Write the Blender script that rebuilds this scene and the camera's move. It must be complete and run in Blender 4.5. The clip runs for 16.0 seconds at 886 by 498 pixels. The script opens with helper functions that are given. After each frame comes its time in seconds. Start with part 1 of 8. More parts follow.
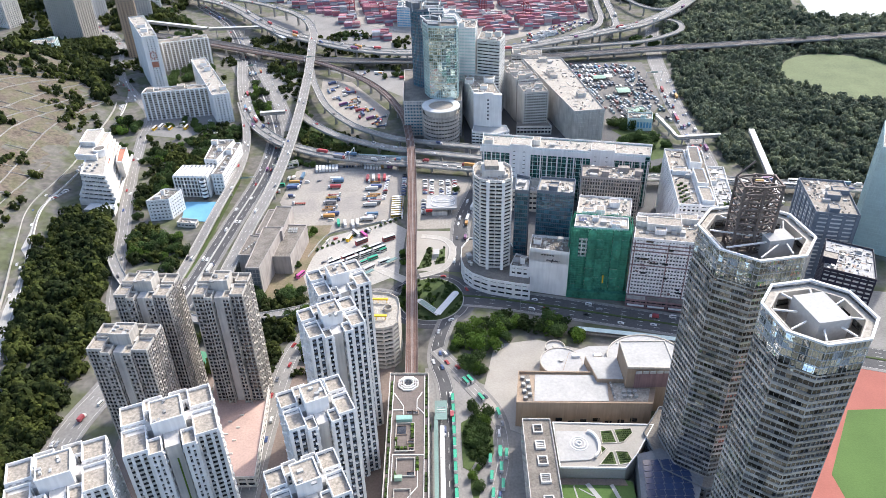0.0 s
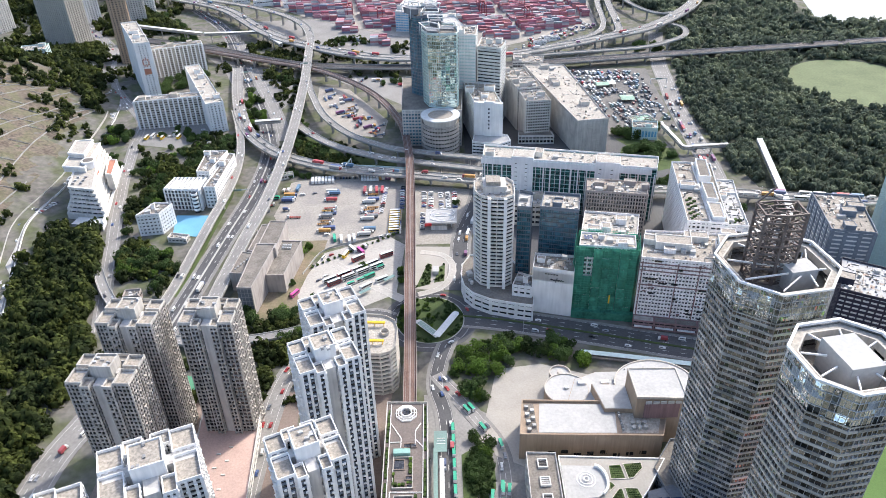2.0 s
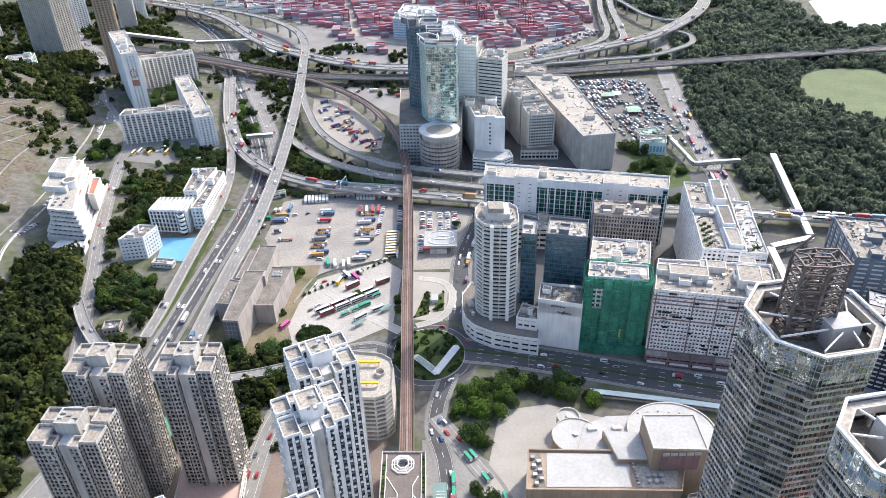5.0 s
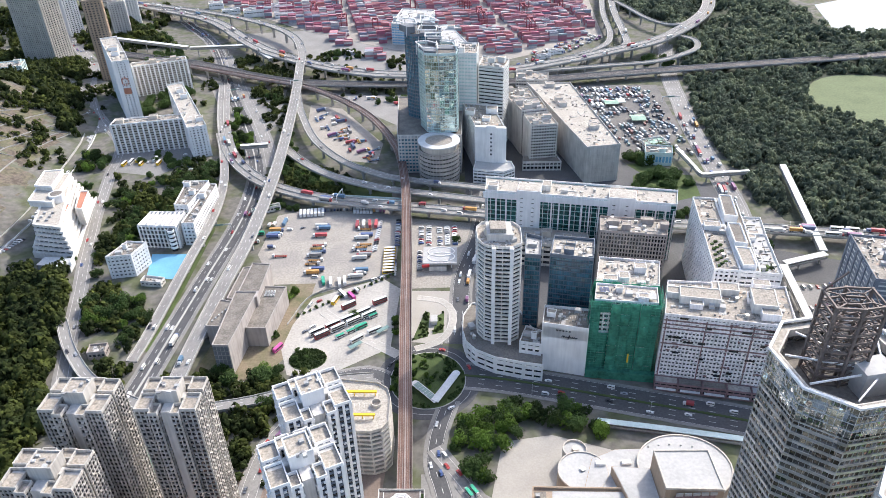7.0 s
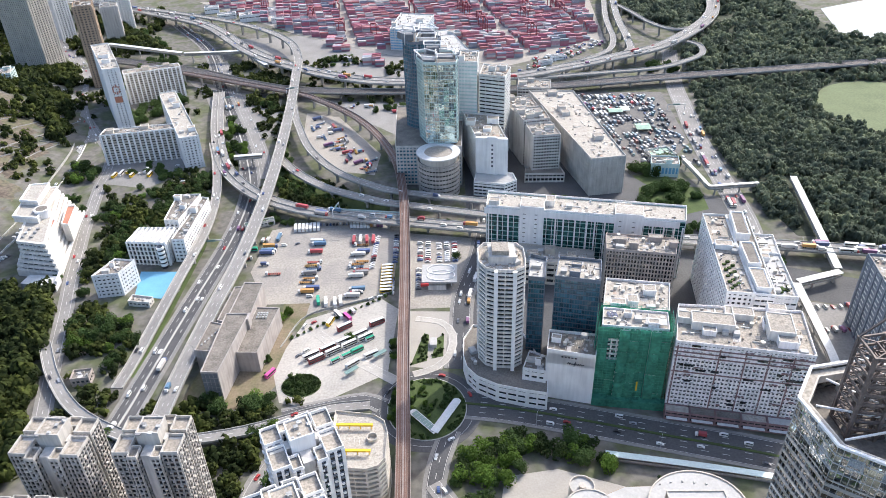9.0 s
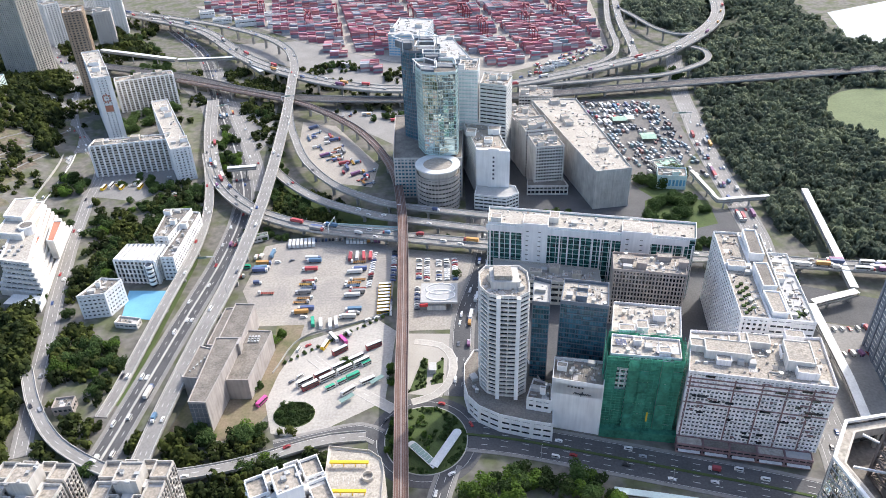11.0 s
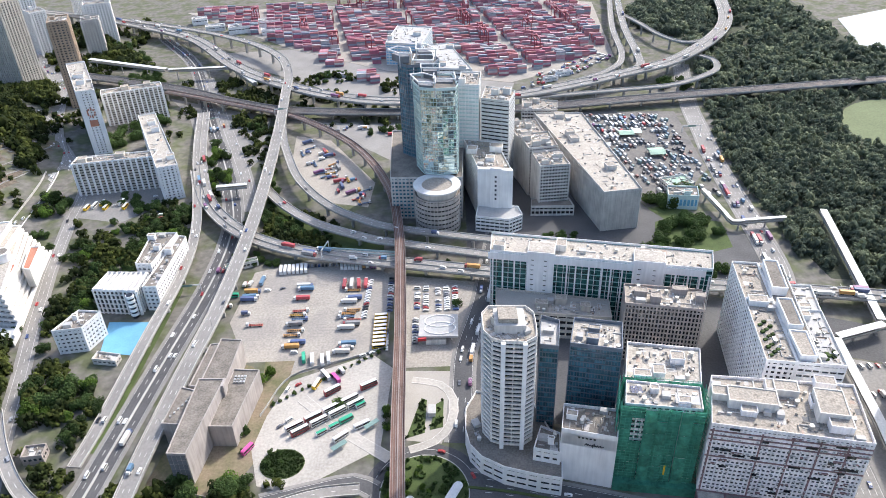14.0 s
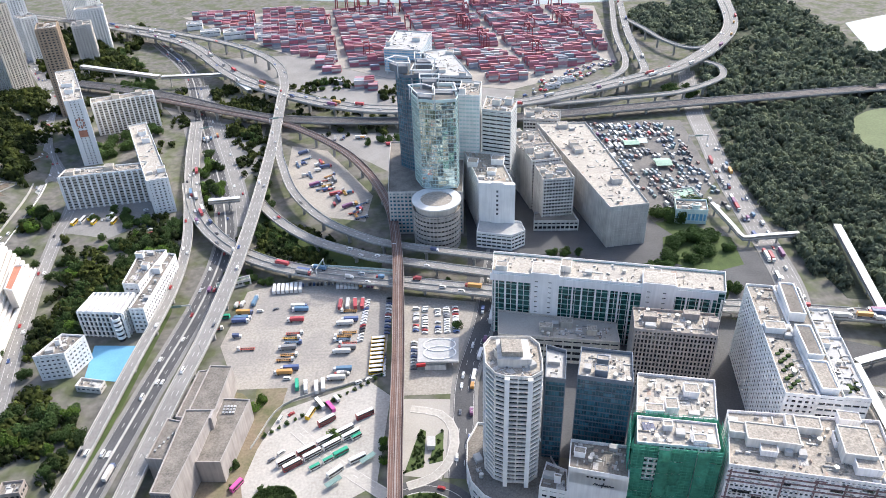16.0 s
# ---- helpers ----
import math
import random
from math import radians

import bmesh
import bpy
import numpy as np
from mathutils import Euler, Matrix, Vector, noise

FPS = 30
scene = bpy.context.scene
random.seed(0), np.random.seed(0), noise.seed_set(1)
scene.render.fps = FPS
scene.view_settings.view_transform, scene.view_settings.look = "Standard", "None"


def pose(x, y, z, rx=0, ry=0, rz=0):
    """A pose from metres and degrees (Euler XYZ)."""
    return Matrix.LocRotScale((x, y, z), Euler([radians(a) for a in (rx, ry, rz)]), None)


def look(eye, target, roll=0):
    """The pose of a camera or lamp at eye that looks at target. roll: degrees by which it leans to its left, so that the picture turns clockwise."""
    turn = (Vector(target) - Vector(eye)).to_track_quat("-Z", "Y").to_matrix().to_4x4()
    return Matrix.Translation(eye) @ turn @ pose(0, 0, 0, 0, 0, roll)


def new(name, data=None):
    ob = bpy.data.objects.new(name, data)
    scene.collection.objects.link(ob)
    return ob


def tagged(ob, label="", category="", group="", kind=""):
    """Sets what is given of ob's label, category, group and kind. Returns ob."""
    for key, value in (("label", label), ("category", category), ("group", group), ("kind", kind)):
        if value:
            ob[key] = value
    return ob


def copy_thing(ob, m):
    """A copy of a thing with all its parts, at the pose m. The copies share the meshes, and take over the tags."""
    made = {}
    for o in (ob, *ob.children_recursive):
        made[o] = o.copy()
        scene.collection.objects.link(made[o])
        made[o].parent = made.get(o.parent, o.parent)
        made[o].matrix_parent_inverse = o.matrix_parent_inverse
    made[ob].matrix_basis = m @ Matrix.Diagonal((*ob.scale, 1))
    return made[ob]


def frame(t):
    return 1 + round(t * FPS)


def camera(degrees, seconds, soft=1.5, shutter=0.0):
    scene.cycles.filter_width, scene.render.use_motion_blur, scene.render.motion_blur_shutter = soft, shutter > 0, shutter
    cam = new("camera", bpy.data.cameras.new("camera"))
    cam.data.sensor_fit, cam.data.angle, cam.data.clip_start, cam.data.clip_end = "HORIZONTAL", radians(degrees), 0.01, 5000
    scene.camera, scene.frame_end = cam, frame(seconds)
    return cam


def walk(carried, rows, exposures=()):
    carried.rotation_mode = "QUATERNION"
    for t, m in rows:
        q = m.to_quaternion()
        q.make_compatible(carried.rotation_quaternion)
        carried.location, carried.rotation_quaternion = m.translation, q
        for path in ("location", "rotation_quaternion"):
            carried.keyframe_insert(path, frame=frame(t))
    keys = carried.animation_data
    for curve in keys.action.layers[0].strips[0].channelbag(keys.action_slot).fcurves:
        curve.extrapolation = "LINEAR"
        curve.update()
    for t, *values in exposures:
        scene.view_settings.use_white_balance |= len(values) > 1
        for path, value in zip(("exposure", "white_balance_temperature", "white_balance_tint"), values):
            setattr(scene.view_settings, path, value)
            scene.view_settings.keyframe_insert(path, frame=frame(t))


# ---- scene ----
# camera: a drone that flies level and forward, looking down over the town
cam = camera(62.56, 16.0, soft=0.6)
PATH = [
    (0.0, 0.00, 0.00, 333.32, 56.930, 1.324, -0.868),
    (2.0, 0.61, 25.29, 332.70, 56.958, 1.378, -0.916),
    (4.0, 1.23, 50.71, 332.07, 56.985, 1.432, -0.964),
    (6.0, 1.84, 76.26, 331.44, 57.013, 1.486, -1.012),
    (8.0, 2.45, 101.93, 330.82, 57.040, 1.540, -1.060),
    (10.0, 3.07, 127.74, 330.19, 57.068, 1.594, -1.108),
    (12.0, 3.68, 153.67, 329.56, 57.095, 1.648, -1.156),
    (14.0, 4.29, 179.73, 328.94, 57.123, 1.702, -1.204),
    (16.0, 4.91, 205.93, 328.31, 57.150, 1.757, -1.251),
]
walk(cam, [(t, pose(x, y, z, rx, ry, rz)) for t, x, y, z, rx, ry, rz in PATH],
     [(0.0, 1.04, 6300, 11), (16.0, 1.04, 6300, 11)])

# world and sun: hazy sunshine from ahead and to the right
SUN_EL, SUN_AZ = 43.0, 42.0
world = bpy.data.worlds.new("sky")
scene.world = world
world.use_nodes = True
wn = world.node_tree.nodes
sky = wn.new("ShaderNodeTexSky")
sky.sky_type, sky.sun_disc = "NISHITA", False
sky.sun_elevation, sky.sun_rotation = radians(SUN_EL), radians(SUN_AZ)
sky.air_density, sky.dust_density, sky.ozone_density = 1.0, 3.2, 1.5
wn["Background"].inputs[1].default_value = 0.15
world.node_tree.links.new(sky.outputs[0], wn["Background"].inputs[0])
lamp = bpy.data.lights.new("sun", "SUN")
lamp.energy, lamp.angle, lamp.color = 2.0, radians(0.8), (1.0, 0.94, 0.85)
sun = new("sun", lamp)
to_sun = Vector((math.sin(radians(SUN_AZ)) * math.cos(radians(SUN_EL)), math.cos(radians(SUN_AZ)) * math.cos(radians(SUN_EL)), math.sin(radians(SUN_EL))))
sun.matrix_world = look(to_sun * 900, (0, 0, 0))


# ---------------------------------------------------------------- materials
def mat(name, col, rough=0.8, var=0.25, big=0.06, fine=1.2, metal=0.0, bump=0.15, rand=0.0, tint=None, palette=None, spec=0.4, island=False, streak=False, thin=0.0):
    """A surface with stains at one scale and grain at another; rand: spread from piece to piece; palette: colours drawn by piece."""
    m = bpy.data.materials.new(name)
    m.use_nodes = True
    nt = m.node_tree
    n, ln = nt.nodes, nt.links
    b = n["Principled BSDF"]
    b.inputs["Roughness"].default_value, b.inputs["Metallic"].default_value = rough, metal
    b.inputs["Specular IOR Level"].default_value = spec
    geo = n.new("ShaderNodeNewGeometry")
    t1, t2 = n.new("ShaderNodeTexNoise"), n.new("ShaderNodeTexNoise")
    t1.inputs["Scale"].default_value, t1.inputs["Detail"].default_value = big, 6
    t2.inputs["Scale"].default_value, t2.inputs["Detail"].default_value = fine, 4
    ln.new(geo.outputs["Position"], t1.inputs["Vector"])
    if streak:
        # rain streaks: the fine grain is drawn out down the wall
        sq = n.new("ShaderNodeVectorMath")
        sq.operation = "MULTIPLY"
        sq.inputs[1].default_value = (1, 1, 0.07)
        ln.new(geo.outputs["Position"], sq.inputs[0])
        ln.new(sq.outputs[0], t2.inputs["Vector"])
    else:
        ln.new(geo.outputs["Position"], t2.inputs["Vector"])
    add = n.new("ShaderNodeMath")
    add.operation = "ADD"
    ln.new(t1.outputs[0], add.inputs[0]), ln.new(t2.outputs[0], add.inputs[1])
    ramp = n.new("ShaderNodeMapRange")
    ramp.inputs["From Min"].default_value, ramp.inputs["From Max"].default_value = 0.65, 1.35
    ramp.inputs["To Min"].default_value, ramp.inputs["To Max"].default_value = 1 - var, 1 + var
    ln.new(add.outputs[0], ramp.inputs["Value"])
    src = None
    if palette or rand:
        if island:
            rnd = geo.outputs["Random Per Island"]
        else:
            rnd = n.new("ShaderNodeObjectInfo").outputs["Random"]
    if palette:
        cr = n.new("ShaderNodeValToRGB")
        cr.color_ramp.interpolation = "CONSTANT"
        while len(cr.color_ramp.elements) < len(palette):
            cr.color_ramp.elements.new(0.5)
        for i, c in enumerate(palette):
            cr.color_ramp.elements[i].position = i / len(palette)
            cr.color_ramp.elements[i].color = (*c, 1)
        ln.new(rnd, cr.inputs[0])
        src = cr.outputs[0]
    mix = n.new("ShaderNodeMix")
    mix.data_type, mix.blend_type = "RGBA", "MULTIPLY"
    mix.inputs["Factor"].default_value = 1.0
    mix.inputs[6].default_value = (*col, 1)
    if src:
        ln.new(src, mix.inputs[6])
    elif tint:
        tm = n.new("ShaderNodeMix")
        tm.data_type = "RGBA"
        tm.inputs[6].default_value, tm.inputs[7].default_value = (*col, 1), (*tint, 1)
        tr = n.new("ShaderNodeMapRange")
        tr.inputs["From Min"].default_value, tr.inputs["From Max"].default_value = 0.42, 0.6
        ln.new(t1.outputs[0], tr.inputs["Value"])
        ln.new(tr.outputs[0], tm.inputs["Factor"])
        ln.new(tm.outputs[2], mix.inputs[6])
    value = ramp.outputs[0]
    if rand and not palette:
        mr = n.new("ShaderNodeMapRange")
        mr.inputs["To Min"].default_value, mr.inputs["To Max"].default_value = 1 - rand, 1 + rand
        ln.new(rnd, mr.inputs["Value"])
        mu = n.new("ShaderNodeMath")
        mu.operation = "MULTIPLY"
        ln.new(value, mu.inputs[0]), ln.new(mr.outputs[0], mu.inputs[1])
        value = mu.outputs[0]
    ln.new(value, mix.inputs[7])
    ln.new(mix.outputs[2], b.inputs["Base Color"])
    if bump:
        bp = n.new("ShaderNodeBump")
        bp.inputs["Strength"].default_value, bp.inputs["Distance"].default_value = bump, 0.3
        ln.new(t2.outputs[0], bp.inputs["Height"])
        ln.new(bp.outputs[0], b.inputs["Normal"])
    if thin:
        # light that comes through from behind, as through leaves and netting
        tl, ms = n.new("ShaderNodeBsdfTranslucent"), n.new("ShaderNodeMixShader")
        ms.inputs[0].default_value = thin
        ln.new(mix.outputs[2], tl.inputs["Color"])
        ln.new(b.outputs[0], ms.inputs[1]), ln.new(tl.outputs[0], ms.inputs[2])
        ln.new(ms.outputs[0], n["Material Output"].inputs["Surface"])
    return m


def glass(name, col, rough=0.05, tilt=0.10, spread=0.6, metal=0.0, cell=(1.9, 1.9, 3.3)):
    """Glazing whose panes each lean a little their own way; random pane tones stand in for uneven reflections."""
    m = bpy.data.materials.new(name)
    m.use_nodes = True
    nt = m.node_tree
    n, ln = nt.nodes, nt.links
    b = n["Principled BSDF"]
    b.inputs["Roughness"].default_value, b.inputs["Metallic"].default_value = rough, metal
    b.inputs["Specular IOR Level"].default_value = 0.9
    geo = n.new("ShaderNodeNewGeometry")
    snap, wn_ = n.new("ShaderNodeVectorMath"), n.new("ShaderNodeTexWhiteNoise")
    snap.operation = "SNAP"
    snap.inputs[1].default_value = cell
    ln.new(geo.outputs["Position"], snap.inputs[0])
    ln.new(snap.outputs[0], wn_.inputs["Vector"])
    mr = n.new("ShaderNodeMapRange")
    mr.inputs["To Min"].default_value, mr.inputs["To Max"].default_value = 1 - spread, 1 + spread
    ln.new(wn_.outputs["Value"], mr.inputs["Value"])
    mix = n.new("ShaderNodeMix")
    mix.data_type, mix.blend_type = "RGBA", "MULTIPLY"
    mix.inputs["Factor"].default_value = 1.0
    mix.inputs[6].default_value = (*col, 1)
    ln.new(mr.outputs[0], mix.inputs[7])
    ln.new(mix.outputs[2], b.inputs["Base Color"])
    half, scale, add, norm = (n.new("ShaderNodeVectorMath") for _ in range(4))
    half.operation, scale.operation, add.operation, norm.operation = "SUBTRACT", "SCALE", "ADD", "NORMALIZE"
    half.inputs[1].default_value = (0.5, 0.5, 0.5)
    scale.inputs["Scale"].default_value = tilt
    wave = n.new("ShaderNodeTexNoise")
    wave.inputs["Scale"].default_value = 0.35
    ln.new(geo.outputs["Position"], wave.inputs["Vector"])
    both = n.new("ShaderNodeVectorMath")
    both.operation = "ADD"
    ln.new(wn_.outputs["Color"], both.inputs[0]), ln.new(wave.outputs["Color"], both.inputs[1])
    half.inputs[1].default_value = (1.0, 1.0, 1.0)
    ln.new(both.outputs[0], half.inputs[0]), ln.new(half.outputs[0], scale.inputs[0])
    ln.new(scale.outputs[0], add.inputs[0]), ln.new(geo.outputs["Normal"], add.inputs[1])
    ln.new(add.outputs[0], norm.inputs[0]), ln.new(norm.outputs[0], b.inputs["Normal"])
    return m


M = {
    "ground": mat("town_ground", (0.175, 0.165, 0.145), 0.95, 0.45, 0.045, 0.16, tint=(0.085, 0.095, 0.05)),
    "asphalt": mat("asphalt", (0.090, 0.090, 0.092), 0.85, 0.3, 0.05, 0.8),
    "asphalt_light": mat("worn_asphalt", (0.25, 0.24, 0.225), 0.9, 0.25, 0.04, 0.6),
    "deck": mat("concrete_deck", (0.245, 0.235, 0.22), 0.9, 0.22, 0.05, 0.7),
    "parapet": mat("parapet_concrete", (0.42, 0.41, 0.38), 0.9, 0.25, 0.08, 0.9, streak=True),
    "pier": mat("pier_concrete", (0.33, 0.32, 0.30), 0.9, 0.25, 0.08, 0.7, streak=True),
    "lot": mat("lot_concrete", (0.39, 0.357, 0.31), 0.92, 0.32, 0.03, 0.6, tint=(0.27, 0.25, 0.225), bump=0.03),
    "lot_dark": mat("oily_lot_paving", (0.19, 0.18, 0.165), 0.9, 0.35, 0.04, 0.5, tint=(0.12, 0.115, 0.11)),
    "paving": mat("pale_paving", (0.38, 0.355, 0.315), 0.9, 0.12, 0.06, 0.9),
    "garden_deck": mat("brown_deck_paving", (0.19, 0.16, 0.145), 0.92, 0.3, 0.1, 0.9, tint=(0.14, 0.12, 0.11)),
    "brick_paving": mat("reddish_paving", (0.225, 0.175, 0.145), 0.9, 0.22, 0.08, 0.8),
    "terminus": mat("terminus_paving", (0.42, 0.395, 0.355), 0.9, 0.25, 0.04, 0.6),
    "grass": mat("mown_grass", (0.07, 0.10, 0.032), 0.95, 0.35, 0.08, 1.5, bump=0.5),
    "pitch": mat("sports_turf", (0.095, 0.165, 0.045), 0.95, 0.15, 0.05, 1.0, bump=0.3),
    "meadow": mat("dry_meadow", (0.155, 0.185, 0.095), 0.95, 0.25, 0.03, 0.5, bump=0.3),
    "track": mat("running_track", (0.36, 0.13, 0.10), 0.9, 0.12, 0.06, 1.0),
    "dirt": mat("bare_earth", (0.25, 0.20, 0.14), 0.95, 0.3, 0.05, 0.6, tint=(0.12, 0.12, 0.06)),
    "slope": mat("terraced_slope", (0.165, 0.135, 0.105), 0.95, 0.6, 0.06, 0.3, tint=(0.105, 0.10, 0.06)),
    "water": mat("harbour_water", (0.20, 0.25, 0.26), 0.32, 0.1, 0.02, 0.2, bump=0.2),
    "court": mat("blue_court", (0.16, 0.40, 0.58), 0.8, 0.12, 0.1, 1.0),
    "green_court": mat("green_court", (0.10, 0.28, 0.16), 0.8, 0.12, 0.1, 1.0),
    "line": mat("road_paint", (0.62, 0.61, 0.58), 0.8, 0.15),
    "yellow": mat("yellow_paint", (0.78, 0.50, 0.03), 0.6, 0.12),
    "rail_bed": mat("rust_trackbed", (0.17, 0.105, 0.085), 0.95, 0.35, 0.1, 1.4),
    "rail_side": mat("rail_parapet", (0.30, 0.25, 0.23), 0.9, 0.25, 0.1, 1.0),
    "rail_dark": mat("dark_ballast", (0.115, 0.11, 0.108), 0.95, 0.3, 0.1, 1.0),
    "steel": mat("rail_steel", (0.30, 0.27, 0.25), 0.45, 0.2, metal=0.6),
    "white": mat("white_render", (0.82, 0.81, 0.79), 0.85, 0.13, 0.1, 0.6, streak=True),
    "offwhite": mat("stained_render", (0.70, 0.67, 0.62), 0.88, 0.24, 0.12, 0.7, streak=True),
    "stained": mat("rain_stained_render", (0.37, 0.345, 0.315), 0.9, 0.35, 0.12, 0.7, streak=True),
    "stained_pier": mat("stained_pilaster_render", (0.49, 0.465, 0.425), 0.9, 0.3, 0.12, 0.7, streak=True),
    "pinkwhite": mat("weathered_white_tiles", (0.84, 0.81, 0.80), 0.8, 0.28, 0.1, 0.8, streak=True),
    "maroon": mat("maroon_band", (0.24, 0.155, 0.155), 0.8, 0.3, 0.1, 0.8, streak=True),
    "greywall": mat("grey_wall", (0.54, 0.52, 0.49), 0.88, 0.25, 0.1, 0.6, streak=True),
    "darkwall": mat("charcoal_wall", (0.17, 0.18, 0.195), 0.75, 0.25, 0.1, 0.7, streak=True),
    "navywall": mat("navy_wall", (0.02, 0.022, 0.042), 0.6, 0.2, 0.1, 0.7),
    "brownwall": mat("brown_wall", (0.40, 0.35, 0.315), 0.88, 0.25, 0.1, 0.7, streak=True),
    "tanwall": mat("tan_stone_cladding", (0.36, 0.275, 0.20), 0.8, 0.18, 0.1, 0.9, streak=True),
    "cream": mat("cream_concrete", (0.52, 0.48, 0.42), 0.88, 0.22, 0.1, 0.7, streak=True),
    "utility": mat("weathered_utility_concrete", (0.40, 0.365, 0.34), 0.9, 0.25, 0.1, 0.6, streak=True),
    "tealwall": mat("teal_cladding", (0.24, 0.42, 0.38), 0.6, 0.15, 0.1, 0.7),
    "palecurtain": mat("pale_green_cladding", (0.56, 0.68, 0.66), 0.4, 0.12, 0.1, 0.7),
    "net": mat("green_netting", (0.06, 0.26, 0.175), 0.85, 0.45, 0.16, 0.5, bump=0.6, rand=0.14, thin=0.25),
    "bamboo": mat("scaffold_poles", (0.09, 0.36, 0.25), 0.8, 0.3),
    "roof": mat("felt_roof", (0.42, 0.375, 0.315), 0.92, 0.55, 0.2, 0.9, tint=(0.26, 0.235, 0.20)),
    "roof_grey": mat("grey_felt_roof", (0.20, 0.18, 0.155), 0.92, 0.45, 0.12, 0.9),
    "roof_white": mat("white_membrane_roof", (0.44, 0.435, 0.42), 0.85, 0.16, 0.08, 0.6),
    "roof_pale": mat("pale_roof", (0.48, 0.445, 0.385), 0.9, 0.45, 0.15, 0.8, tint=(0.33, 0.30, 0.26)),
    "roof_green": mat("green_roof", (0.34, 0.47, 0.37), 0.9, 0.2, 0.1, 0.8),
    "terracotta": mat("terracotta_terrace", (0.45, 0.20, 0.13), 0.9, 0.18, 0.1, 0.8),
    "pink_terrace": mat("pink_terrace", (0.56, 0.40, 0.34), 0.9, 0.15, 0.1, 0.8),
    "plant": mat("plant_metal", (0.42, 0.42, 0.41), 0.6, 0.3, 0.3, 1.5, 0.2, rand=0.35),
    "tank": mat("tank_steel", (0.52, 0.52, 0.50), 0.45, 0.2, 0.3, 1.5, 0.5, rand=0.2),
    "redsteel": mat("red_crane_steel", (0.25, 0.06, 0.075), 0.6, 0.25, 0.3, 1.0),
    "browniron": mat("brown_steel_frame", (0.17, 0.14, 0.125), 0.7, 0.3, 0.3, 1.0, 0.2),
    "red": mat("red_fascia", (0.48, 0.035, 0.04), 0.55, 0.15),
    "signdark": mat("sign_dark", (0.04, 0.045, 0.06), 0.6, 0.2),
    "solar": mat("solar_panel", (0.025, 0.045, 0.11), 0.2, 0.2, spec=0.7),
    "canopy": mat("green_glass_canopy", (0.17, 0.27, 0.24), 0.3, 0.2, spec=0.7),
    "walkway": mat("pale_walkway_roof", (0.60, 0.61, 0.60), 0.6, 0.15, 0.1, 0.8),
    "tyre": mat("tyre_rubber", (0.03, 0.03, 0.032), 0.9, 0.2),
    "carglass": mat("vehicle_glass", (0.02, 0.024, 0.028), 0.08, 0.1, spec=0.8, bump=0),
    "trunk": mat("bark", (0.13, 0.095, 0.065), 0.95, 0.3, 0.5, 3.0),
    "leaf": mat("leaves", (0.060, 0.098, 0.030), 0.7, 0.5, 0.07, 0.5, rand=0.4, bump=0, spec=0.15, thin=0.4),
    "leaf_light": mat("bright_leaves", (0.12, 0.20, 0.035), 0.7, 0.4, 0.1, 0.6, rand=0.3, bump=0, spec=0.15, thin=0.4),
    # forest: leaf colour paled and greyed to stand in for distance haze
    "forest": mat("hazed_woodland_leaves", (0.115, 0.145, 0.105), 0.8, 0.45, 0.03, 0.12, tint=(0.165, 0.195, 0.125), rand=0.25, island=True, bump=0, spec=0.1, thin=0.45),
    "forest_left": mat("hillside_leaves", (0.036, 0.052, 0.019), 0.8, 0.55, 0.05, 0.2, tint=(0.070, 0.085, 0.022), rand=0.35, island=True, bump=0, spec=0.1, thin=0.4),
    "forest_floor": mat("woodland_floor", (0.06, 0.07, 0.045), 0.95, 0.4, 0.03, 0.3),
    "win": glass("window_glass", (0.05, 0.056, 0.062)),
    "win_blue": glass("blue_curtain_glass", (0.045, 0.14, 0.19), 0.05, 0.10, 0.5),
    "win_teal": glass("teal_glass", (0.02, 0.085, 0.075), 0.05, 0.07, 0.6),
    "win_mirror": glass("mirror_curtain_glass", (0.50, 0.60, 0.57), 0.05, 0.20, 0.25, 0.9, (4.4, 4.4, 7.4)),
    "win_tower": glass("bronze_mirror_glass", (0.20, 0.185, 0.17), 0.05, 0.55, 0.95, 0.8, (3.8, 3.8, 3.55)),
    "win_dark": glass("dark_glass", (0.02, 0.022, 0.026), 0.06, 0.12, 0.8),
    "slate": mat("slate_blue_spandrel", (0.15, 0.18, 0.22), 0.6, 0.25, 0.1, 0.7),
    "silver": glass("silver_cladding", (0.47, 0.465, 0.455), 0.26, 0.35, 0.4, 0.4, (7.6, 7.6, 3.55)),
    "win_patch": glass("patchy_reflection_glass", (0.62, 0.63, 0.62), 0.05, 0.75, 0.6, 0.92, (3.8, 3.8, 3.55)),
    "litter": mat("roof_patches", (0.30, 0.28, 0.25), 0.9, 0.3, 0.3, 1.2, palette=[(0.26, 0.24, 0.21), (0.45, 0.43, 0.40), (0.36, 0.33, 0.28), (0.60, 0.58, 0.55), (0.30, 0.28, 0.24), (0.40, 0.31, 0.25), (0.18, 0.18, 0.18), (0.52, 0.50, 0.47)], island=True),
}
PAINT = [(0.62, 0.62, 0.62), (0.75, 0.75, 0.74), (0.03, 0.03, 0.035), (0.30, 0.31, 0.33), (0.5, 0.5, 0.5), (0.10, 0.11, 0.13), (0.7, 0.7, 0.68), (0.30, 0.03, 0.03), (0.05, 0.09, 0.22), (0.78, 0.78, 0.76)]
M["car"] = mat("car_paint", (1, 1, 1), 0.3, 0.05, palette=PAINT, spec=0.6, bump=0)
